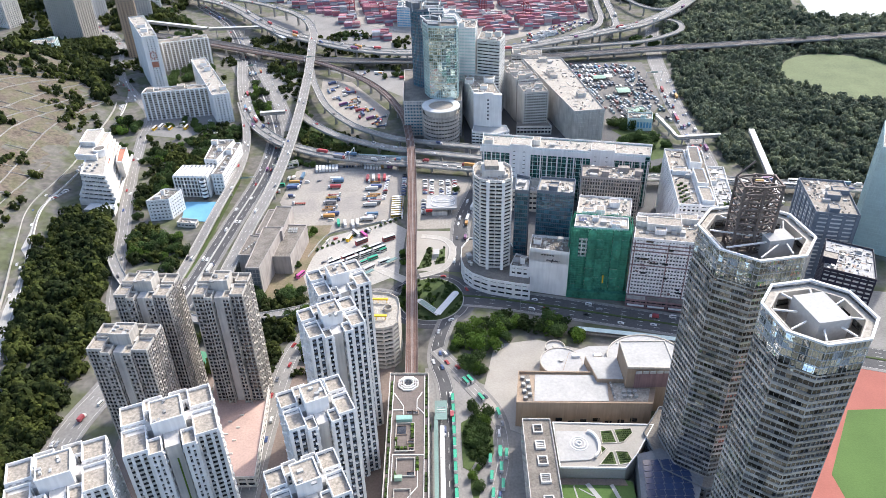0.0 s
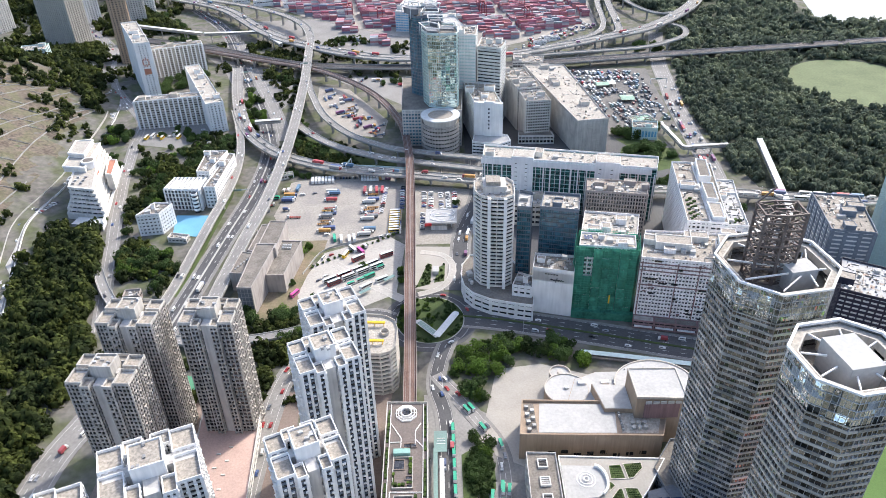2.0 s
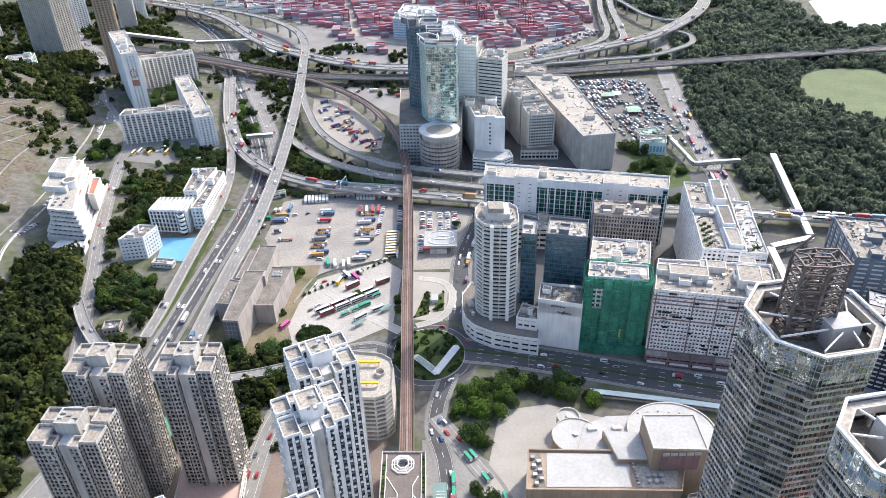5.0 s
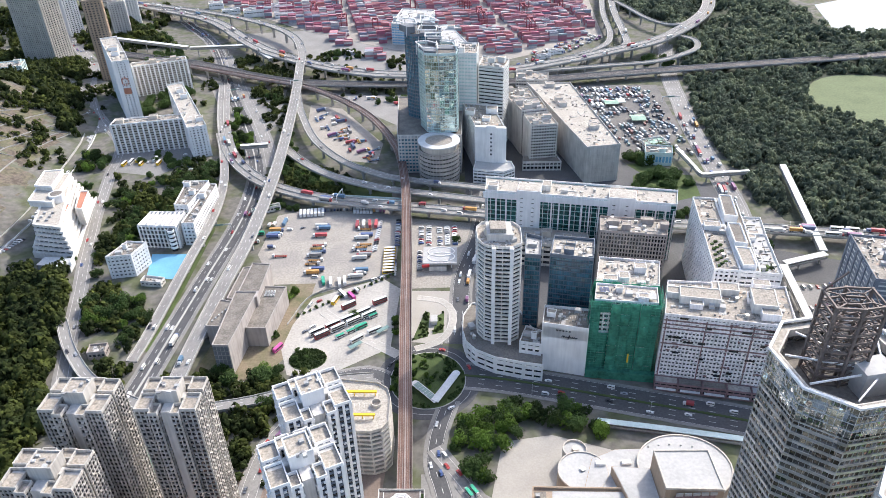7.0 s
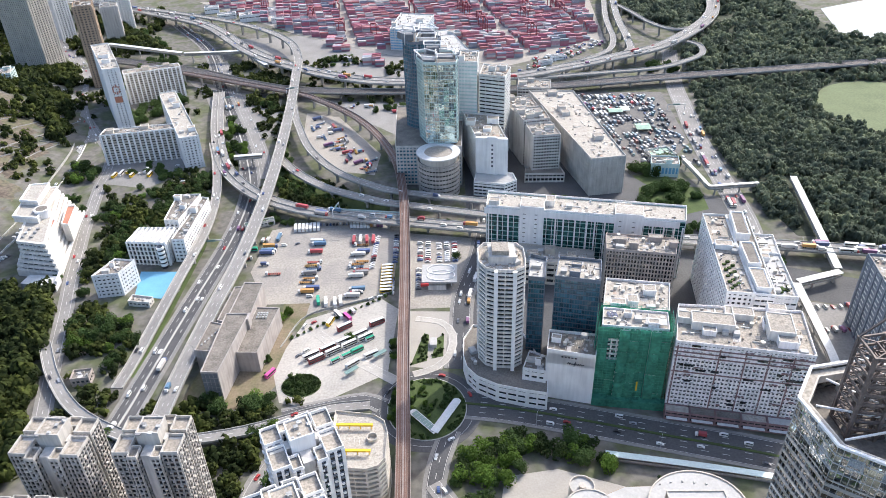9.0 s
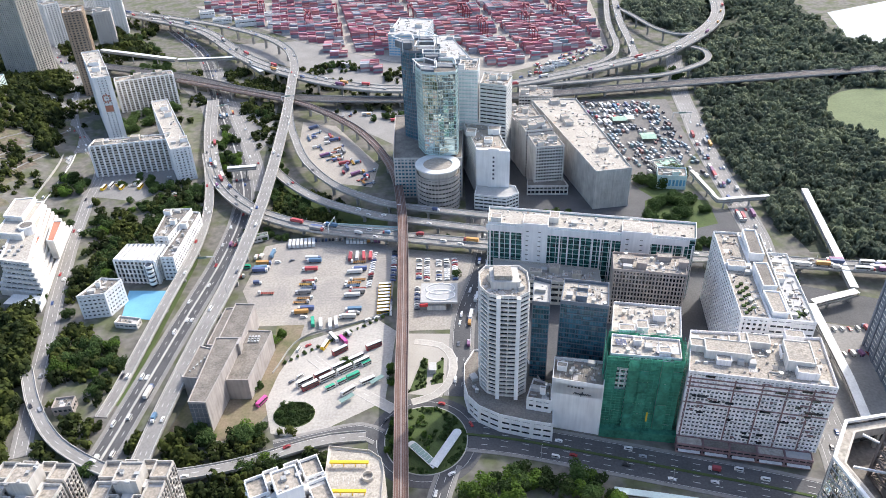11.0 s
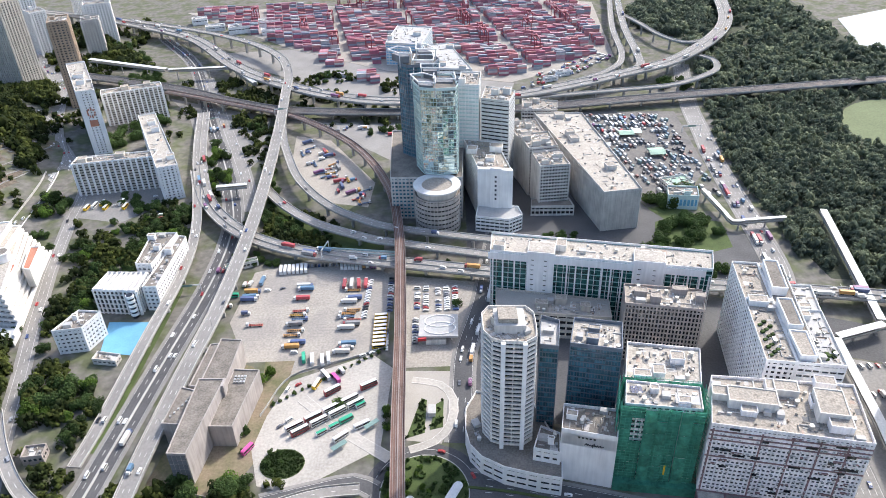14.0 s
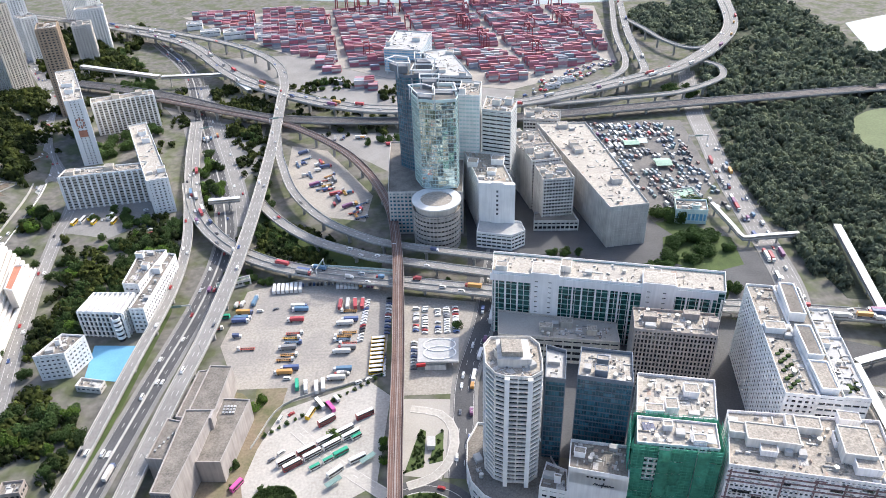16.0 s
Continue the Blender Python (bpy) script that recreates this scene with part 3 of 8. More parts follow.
elevated("viaduct_port_ramp", Z([(330, 1560), (312, 1435), (283, 1250), (272, 1130), (262, 1075), (226, 1052)], 15.4), 10, "straight slip road from the port highway", lanes=3)
elevated("viaduct_port_ramp_west", Z([(318, 1560), (300, 1436), (266, 1250), (252, 1127), (226, 1072), (160, 1025), (110, 1004)], 14.2), 8, "curved slip road from the port highway", lanes=2)
elevated("viaduct_loop", Z([(352, 1118), (364, 1098), (358, 1066), (335, 1042), (287, 1014), (218, 1003), (120, 990)], 12.5), 8, "tight loop ramp", lanes=1, marks=False)
elevated("viaduct_port_cross", Z([(290, 1330), (308, 1270), (325, 1200), (352, 1166), (396, 1186)], 14.8), 7, "narrow ramp under the highway", lanes=1, marks=False)
street("road_highway", [(-212, 350), (-200, 440), (-196, 479), (-188, 559), (-179, 643), (-178, 711), (-186, 766), (-215, 860), (-262, 985), (-330, 1180), (-420, 1330)], 15, "dark six-lane highway at ground level", lanes=4)
street("road_highway_east", [(-170, 765), (-192, 842), (-245, 985), (-300, 1130)], 11, "three-lane road", lanes=3, surface="asphalt_light")
street("road_lorry_queue", [(330, 1120), (300, 990), (288, 900), (280, 840), (274, 762), (266, 650), (250, 590), (236, 500), (226, 425), (215, 380)], 17, "wide road with a queue of traffic", lanes=5, surface="asphalt_light")
street("road_market_street", [(10, 478), (14, 520), (18, 560), (32, 612), (41, 660), (52, 720), (60, 790), (70, 860)], 13, "street lined with parked buses", lanes=3)
street("road_town_street", [(14, 446), (40, 441), (76, 431), (142, 411), (184, 398), (260, 372), (420, 320)], 22, "wide dark street in front of the factory blocks", lanes=5)
street("road_civic", [(4, 424), (-4, 396), (-6, 372), (0, 340), (0, 262), (0, 180)], 9, "street leading to the roundabout", lanes=2)
street("road_civic_loop", [(-6, 385), (14, 352), (30, 322), (32, 290), (26, 262), (20, 220)], 7, "one-way loop road", lanes=2, surface="asphalt_light")
street("road_terminus", [(-38, 446), (-50, 452), (-70, 448), (-100, 440)], 9, "road from the roundabout", lanes=2)
street("road_terminus_north", [(-30, 468), (-60, 492), (-88, 520)], 8, "bus lane through the terminus", lanes=2, surface="terminus", kerb=False)
street("road_estate", [(-112, 200), (-112, 289), (-110, 350), (-104, 392), (-84, 425)], 10, "estate road with cars", lanes=2, surface="asphalt_light")
street("road_lower_west", [(-250, 180), (-236, 269), (-232, 320), (-222, 360), (-208, 430)], 16, "grey road below the wooded slope", lanes=4, surface="asphalt_light")
street("road_hospital", [(-250, 440), (-262, 480), (-276, 530), (-284, 559), (-296, 600), (-308, 646), (-316, 677), (-324, 716), (-333, 758), (-348, 830), (-400, 910), (-455, 990), (-540, 1080)], 8, "narrow hillside road", lanes=2, surface="asphalt_light")
street("road_hill", [(-300, 330), (-330, 440), (-362, 540), (-376, 596), (-374, 663), (-376.5, 726), (-385, 822), (-391, 858)], 7, "road along the foot of the terraced hill", lanes=2, surface="parapet")

street("road_valley", [(-600, 1286), (-538, 1192), (-480, 1098), (-462, 1040), (-432, 960), (-402, 900), (-376, 862)], 15, "grey street between the housing blocks", lanes=4, surface="asphalt_light")

# roundabout carriageway
rb = new("road_roundabout")
tagged(rb, "dark asphalt roundabout", "road", kind="structure")
Shape().ring(ngon(-10, 443, 34.5, 48, 0.0, 35.5), ngon(-10, 443, 24.4, 48, 0.0, 26.4), -0.2, 0.09).put("carriageway", M["asphalt"], rb)
Shape().ring(ngon(-10, 443, 24.9, 48, 0.0, 26.9), ngon(-10, 443, 24.3, 48, 0.0, 26.3), -0.2, 0.42).put("kerb", M["parapet"], rb)
Shape().ring(ngon(-10, 443, 29.6, 48, 0.0, 31.2), ngon(-10, 443, 29.4, 48, 0.0, 31.0), 0.0, 0.12).put("lane_marking", M["line"], rb)

# curved slip lane round the corner lawns
street("road_corner_slip", [(-19, 474), (-4, 480), (6, 494), (8, 514), (0, 528), (-18, 533)], 6, "pale paved slip lane round the corner lawns", lanes=1, surface="terminus", kerb=False)

# rails and sleepers on the two railways
for name, offs in (("viaduct_town_railway", (-2.7, -1.25, 1.25, 2.7)), ("viaduct_main_railway", (-6.2, -4.8, -2.2, -0.8, 0.8, 2.2, 4.8, 6.2))):
    for o in offs:
        strip(ROADS[name], o, 0.2, 0.05, 0.22).put("rail", M["steel"], bpy.data.objects[name])
strip(ROADS["viaduct_town_railway"], 0, 0.8, 0.0, 0.5).put("walkway", M["rail_side"], bpy.data.objects["viaduct_town_railway"])
strip(ROADS["viaduct_port_highway"], 0, 0.5, 0.0, 0.9).put("median", M["parapet"], bpy.data.objects["viaduct_port_highway"])
strip(ROADS["viaduct_highway_link"], 0, 0.4, 0.0, 0.9).put("median", M["parapet"], bpy.data.objects["viaduct_highway_link"])
strip(ROADS["road_highway"], 0, 1.4, 0.0, 0.5).put("median", M["parapet"], bpy.data.objects["road_highway"])
strip(ROADS["road_town_street"], 0, 1.6, 0.0, 0.4).put("median", M["grass"], bpy.data.objects["road_town_street"])


# ---------------------------------------------------------------- buildings
shared = {}


def shared_mesh(key, make, material):
    if key not in shared:
        sh = make()
        me = bpy.data.meshes.new(key[0] if isinstance(key, tuple) else key)
        me.from_pydata(sh.v, [], sh.f)
        me.materials.append(material)
        shared[key] = me
    return shared[key]


def house(name, label, centre, category="building", group=""):
    ob = new(name)
    ob.location = (centre[0], centre[1], 0)
    return tagged(ob, label, category, group)


def facade(top, poly, z0, h, fh, bay=3.2, sp=0.42, pw=0.9, wall="white", win="win", out=0.0, pier_out=0.06, roof="roof", par=1.2, panes=0, pane_edges=(0,), piers=True, deep=0.45, pier_mat=None):
    """Walls with window openings, a row of glazing to each storey, a roof and a parapet, over a convex outline in world metres."""
    ox, oy = top.location.x, top.location.y
    p = [(x - ox, y - oy) for x, y in poly]
    n = max(1, round((h - z0) / fh))
    fh = (h - z0) / n
    inner = inset(p, deep)
    wl = Shape()
    for k in range(n):
        z = z0 + k * fh
        wl.ring(inset(p, -out), inner, z if k else z0 - 0.3, z + fh * sp)
    wl.ring(p, inner, h - 0.25 * fh, h)
    pr = Shape() if pier_mat else wl
    if piers:
        for k in range(len(p)):
            a, b = Vector(p[k]), Vector(p[(k + 1) % len(p)])
            ln = (b - a).length
            if ln < pw * 1.5:
                continue
            d = (b - a) / ln
            nrm = Vector((-d.y, d.x))
            m = max(1, round(ln / bay))
            for i in range(m + 1):
                s = min(max(ln * i / m, pw / 2 + 0.01), ln - pw / 2 - 0.01)
                q = a + d * s + nrm * (deep / 2 - pier_out / 2)
                pr.box(q.x, q.y, z0, pw, deep + pier_out, h - z0 - 0.02, math.atan2(d.y, d.x))
    wl.put("wall", M[wall], top)
    if pier_mat:
        pr.put("pilaster", M[pier_mat], top, kind="stuff")
    glz = inset(p, deep - 0.12)
    gl = Shape()
    for k in range(n):
        z = z0 + k * fh
        gl.prism(glz, z + fh * sp - 0.05, z + fh + 0.05, False)
    gl.put("glazing", M[win], top, kind="stuff")
    if panes:
        done = 0
        for e in pane_edges:
            a, b = Vector(p[e]), Vector(p[(e + 1) % len(p)])
            ln = (b - a).length
            d = (b - a) / ln
            nrm = Vector((-d.y, d.x))
            m = max(1, round(ln / bay))
            w = ln / m - pw - 0.12
            me = shared_mesh(("window", round(w, 2), round(fh, 2), win), lambda: Shape().box(0, 0, 0, w, 0.06, fh * (1 - sp) - 0.3), M[win])
            for k in range(n - 1, -1, -1):
                for i in range(m):
                    if done >= panes:
                        break
                    q = a + d * (ln * (i + 0.5) / m) + nrm * (deep - 0.2)
                    ob = new("window", me)
                    ob.parent = top
                    ob.location = (q.x, q.y, z0 + k * fh + fh * sp + 0.15)
                    ob.rotation_euler = (0, 0, math.atan2(d.y, d.x))
                    done += 1
    Shape().prism(inset(p, deep + 0.02), h - 0.9, h - 0.3).put("roof", M[roof], top)
    if par:
        Shape().ring(inset(p, -0.04), inset(p, 0.3), h - 0.02, h + par).put("parapet", M[pier_mat or wall], top)


def inside(poly, x, y):
    return all((b[0] - a[0]) * (y - a[1]) - (b[1] - a[1]) * (x - a[0]) > 0 for a, b in zip(poly, poly[1:] + poly[:1]))


def unit(name, material, parent, x, y, z, sx, sy, sz, yaw=0.0):
    me = shared_mesh((name, material), lambda: Shape().box(0, 0, 0, 1, 1, 1), M[material])
    ob = new(name, me)
    ob.parent = parent
    ob.location, ob.scale, ob.rotation_euler = (x, y, z), (sx, sy, sz), (0, 0, yaw)
    return ob


def clutter(top, poly, h, seed, rooms=2, acs=8, tanks=2, wall="white", roof="roof", sheds=1):
    """Stair heads, machine rooms, tanks, ducts and small plant on a roof."""
    rng = random.Random(seed)
    ox, oy = top.location.x, top.location.y
    core = inset(poly, 2.0)
    d = Vector(poly[1]) - Vector(poly[0])
    yaw = math.atan2(d.y, d.x)
    xs, ys = [q[0] for q in core], [q[1] for q in core]
    taken = []

    def spot(r):
        for _ in range(40):
            x, y = rng.uniform(min(xs), max(xs)), rng.uniform(min(ys), max(ys))
            if inside(core, x, y) and all(abs(x - a) + abs(y - b) > r + c for a, b, c in taken):
                taken.append((x, y, r))
                return x - ox, y - oy
        return None

    size = math.sqrt((max(xs) - min(xs)) * (max(ys) - min(ys)))
    z = h - 0.3
    for _ in range(rooms):
        s = min(11, size * 0.25)
        q = spot(s * 0.6)
        if q:
            w, dd, hh = rng.uniform(0.6, 1.1) * s, rng.uniform(0.5, 0.8) * s, rng.uniform(2.8, 5)
            rm = Shape().box(q[0], q[1], z, w, dd, hh, yaw)
            rm.put("plant_room", M[wall], top)
            Shape().box(q[0], q[1], z + hh - 0.05, w - 0.5, dd - 0.5, 0.2, yaw).put("room_roof", M[roof], top)
            rp = [(a, b) for a, b in rect(q[0], q[1], w + 0.4, dd + 0.4, math.degrees(yaw))]
            Shape().ring(rp, inset(rp, 0.4), z + hh - 0.1, z + hh + 0.5).put("coping", M[wall], top)
    for _ in range(sheds):
        q = spot(3)
        if q:
            unit("shed", "roof_white", top, q[0], q[1], z, rng.uniform(3, 6), rng.uniform(2.5, 4), 2.4, yaw)
    for _ in range(tanks):
        q = spot(1.5)
        if q:
            Shape().tube(q[0], q[1], z, z + 2.4, 1.2, 1.2, 14).put("water_tank", M["tank"], top)
    for _ in range((acs + 1) // 2):
        q = spot(0.8)
        if q:
            unit("ac_unit", "plant", top, q[0], q[1], z, rng.uniform(0.9, 2.2), rng.uniform(0.8, 1.6), rng.uniform(0.8, 1.6), yaw)
    lit = Shape()
    for _ in range(int(min(190, 0.11 * (max(xs) - min(xs)) * (max(ys) - min(ys))))):
        x, y = rng.uniform(min(xs), max(xs)), rng.uniform(min(ys), max(ys))
        if inside(core, x, y) and all(abs(x - a) + abs(y - b) > c + 0.4 for a, b, c in taken):
            pick = rng.random()
            if pick < 0.35:
                w, dd, hh = rng.uniform(1.5, 5), rng.uniform(1, 3.5), rng.uniform(0.03, 0.09)
            elif pick < 0.6:
                w, dd, hh = rng.uniform(2, 7), 0.25, rng.uniform(0.3, 0.9)
            else:
                w, dd, hh = rng.uniform(0.5, 1.4), rng.uniform(0.5, 1.2), rng.uniform(0.4, 1.5)
            lit.box(x - ox, y - oy, z + rng.uniform(0.001, 0.02), w, dd, hh, yaw + rng.choice((0, math.pi / 2)))
    if lit.v:
        lit.put("roof_clutter", M["litter"], top, kind="stuff")
    for _ in range(max(1, rooms)):
        q = spot(1.0)
        if q:
            unit("duct", "plant", top, q[0], q[1], z, rng.uniform(3, min(9, size * 0.3)), 0.6, 0.6, yaw + rng.choice((0, math.pi / 2)))


def cen(poly):
    return (sum(q[0] for q in poly) / len(poly), sum(q[1] for q in poly) / len(poly))


def simple(name, label, poly, h, fh, seed=1, rooms=2, acs=8, tanks=2, category="building", group="", shed=1, **kw):
    top = house(name, label, cen(poly), category, group)
    facade(top, poly, 0, h, fh, **kw)
    clutter(top, poly, h, seed, rooms, acs, tanks, kw.get("wall", "white"), sheds=shed)
    return top


# ---------------------------------------------------------------- factory quarter by the railway
def round_tower():
    poly = [(24, 473), (28, 466), (33, 463.5), (45, 462), (51, 466), (52, 474), (52, 486), (48, 492), (28, 493), (24, 487)]
    top = house("apartment_tower", "tall cream residential tower with angled balcony bands and chamfered corners", cen(poly), "apartment tower")
    facade(top, poly, 14, 88, 3.08, bay=5.5, sp=0.42, pw=0.6, wall="offwhite", win="win_dark", out=0.35, pier_out=0.1, par=1.4, panes=22, pane_edges=(2, 1, 3), deep=0.7)
    ox, oy = top.location.x, top.location.y
    for x, y in ((33.5, 461.2), (44.5, 459.9)):
        Shape().box(x - ox, y - oy, 14, 2.3, 2.2, 75.5, radians(-6)).put("fin", M["white"], top)
    Shape().prism([(x - ox, y - oy) for x, y in [(30, 471), (46, 470), (46, 485), (30, 486)]], 87.6, 93).put("plant_room", M["greywall"], top)
    Shape().prism([(x - ox, y - oy) for x, y in [(32, 473), (42, 472), (42, 482), (32, 483)]], 93, 96).put("tank_room", M["roof"], top)
    clutter(top, poly, 88, 3, 1, 8, 2, "cream")
    pod = [(14, 476), (16, 464), (22, 455), (34, 447), (52, 441), (64, 438), (67, 458), (54, 500), (22, 506), (15, 492)]
    base = house("podium", "curved white commercial podium at the foot of the tower", cen(pod), "podium")
    facade(base, pod, 0, 13.5, 4.5, bay=7, sp=0.62, pw=1.2, wall="white", win="win_dark", roof="roof_grey", par=1.2)
    clutter(base, [(16, 476), (22, 460), (24, 466), (22, 490)], 13.5, 5, 0, 5, 1)


round_tower()
simple("office_slab", "slim blue-glazed office slab with a white rimmed roof", [(55, 480), (65, 478), (69, 500), (59, 505)], 70, 3.6, 11, 0, 3, 0, wall="slate", win="win_blue", bay=1.6, sp=0.18, pw=0.14, roof="roof_white", par=2.2, panes=22)
simple("office_tower", "dark blue glass office tower with rooftop machinery", [(72, 483), (99, 476), (104, 499), (78, 505)], 68, 3.7, 12, 2, 10, 2, wall="slate", win="win_blue", bay=1.6, sp=0.16, pw=0.14, roof="roof_pale", par=1.8, panes=44)


def depot():
    poly = [(64, 450), (92, 442), (97, 462), (68, 468)]
    top = house("cold_store", "white windowless warehouse with a dark sign", cen(poly), "warehouse")
    facade(top, poly, 0, 38, 38, bay=40, sp=0.96, pw=0.6, wall="white", roof="roof_grey", par=1.6)
    clutter(top, poly, 38, 21, 1, 10, 2)
    ox, oy = top.location.x, top.location.y
    d = Vector((28, -8)).normalized()
    yaw = math.atan2(d.y, d.x)
    sg = Shape()
    wave = [(0.0, 0.2), (0.9, 1.7), (1.5, 0.2), (1.7, 1.5), (2.6, 0.3), (3.0, 1.2), (3.6, 0.2), (4.3, 1.3), (4.2, -1.0), (5.0, 2.6), (5.2, 0.2), (5.9, 1.2), (6.1, 0.2), (6.9, 1.5), (7.2, 0.2), (8.2, 1.5), (8.5, 0.4), (10.0, 1.0)]
    for (o0, z0), (o1, z1) in zip(wave, wave[1:]):
        sg.beam((76 - ox + d.x * o0, 446.35 - oy + d.y * o0, 29.6 + z0), (76 - ox + d.x * o1, 446.35 - oy + d.y * o1, 29.6 + z1), 0.22, 0.42)
    sg.put("sign", M["signdark"], top, "dark sign of plain strokes")
    for k in range(5):
        Shape().box(73 - ox + d.x * k * 2, 447.2 - oy + d.y * k * 2 - 0.1, 34.6, 1.1, 0.16, 0.9, yaw).put("window", M["win_dark"], top)
    side = [(50, 452), (64, 448), (66, 462), (56, 468)]
    low = house("annex", "low white annex with strip windows", cen(side), "building")
    facade(low, side, 0, 22, 4.4, bay=5, sp=0.6, pw=1.6, wall="white", win="win_dark", roof="roof_grey", panes=8)
    clutter(low, side, 22, 22, 1, 6, 1)


depot()


def netted():
    poly = [(93, 446), (134, 439), (138, 458), (98, 466)]
    top = house("netted_building", "factory block wrapped in green safety netting on scaffolding", cen(poly), "building")
    ox, oy = top.location.x, top.location.y
    p = [(x - ox, y - oy) for x, y in poly]
    facade(top, inset(poly, 1.6), 0, 58, 3.6, wall="pinkwhite", roof="roof_pale", par=0.9)
    # sheets of netting hung between the scaffold lifts, each billowing a little
    rng = random.Random(8)
    for e in range(4):
        a, b = Vector(p[e]), Vector(p[(e + 1) % 4])
        ln = (b - a).length
        d = (b - a) / ln
        nr = Vector((d.y, -d.x))
        cols, rowsn = max(2, round(ln / 6)), 7
        for i in range(cols):
            fold = rng.uniform(-0.5, 0.9)
            for j in range(rowsn):
                if e == 0 and i == 1 and j in (4, 5):
                    continue
                vs, fs, g = [], [], 5
                depth = rng.uniform(0.2, 1.0)
                push = fold + rng.uniform(-0.12, 0.12) + (1.9 if (e == 0 and i in (2, 5)) else 0.7 if (e == 0 and i == 3) else 0)
                for v in range(g):
                    for u in range(g):
                        s, t = u / (g - 1), v / (g - 1)
                        q = a + d * (ln * (i + s) / cols) + nr * (push + depth * math.sin(math.pi * s) * (0.4 + math.sin(math.pi * t)))
                        vs.append((q.x, q.y, 1 + 57.5 * (j + t) / rowsn))
                fs = [(v * g + u, v * g + u + 1, (v + 1) * g + u + 1, (v + 1) * g + u) for v in range(g - 1) for u in range(g - 1)]
                put("netting", vs, fs, M["net"], top)
        sc = Shape()
        for i in range(int(ln / 2.4) + 1):
            q = a + d * min(ln, i * 2.4) + nr * 1.5
            sc.box(q.x, q.y, 0, 0.14, 0.14, 60)
        for j in range(0, 30):
            q0, q1 = a + nr * 1.5, b + nr * 1.5
            sc.beam((q0.x, q0.y, 2 * j + 1), (q1.x, q1.y, 2 * j + 1), 0.12)
        sc.put("scaffold", M["bamboo"], top, kind="stuff")
    hoard = [(92, 441), (135, 433.5), (136, 438), (93, 445)]
    Shape().prism([(x - ox, y - oy) for x, y in hoard], 0, 6).put("hoarding", M["net"], top)
    clutter(top, inset(poly, 2), 58, 31, 2, 12, 2, "pinkwhite")
    for i in range(3):
        for j in range(4):
            unit("solar_panel", "solar", top, 101 + i * 2.0 - ox, 455 + j * 1.4 - oy, 58.4, 1.8, 1.2, 0.15, radians(-9))
    unit("roof_sheet", "roof_white", top, 126 - ox, 446 - oy, 60.5, 12, 6, 0.3, radians(-9))
    unit("sign_strip", "yellow", top, 117.5 - ox, 438.2 - oy, 14, 0.9, 0.3, 7, radians(-9))


netted()
simple("factory_block", "pale factory block with crowded flat roofs", [(100, 468), (139, 462), (147, 490), (108, 498)], 55, 3.7, 41, 3, 14, 3, wall="pinkwhite", roof="roof_pale", bay=3.6, sp=0.5, pw=0.8, panes=14)
simple("brown_factory", "brown-grey factory block with ribbed walls", [(119, 546), (166, 536), (171, 557), (123, 567)], 46, 3.6, 42, 4, 22, 3, wall="brownwall", win="win_dark", roof="roof", bay=2.2, sp=0.3, pw=0.9, pier_out=0.35, panes=22)


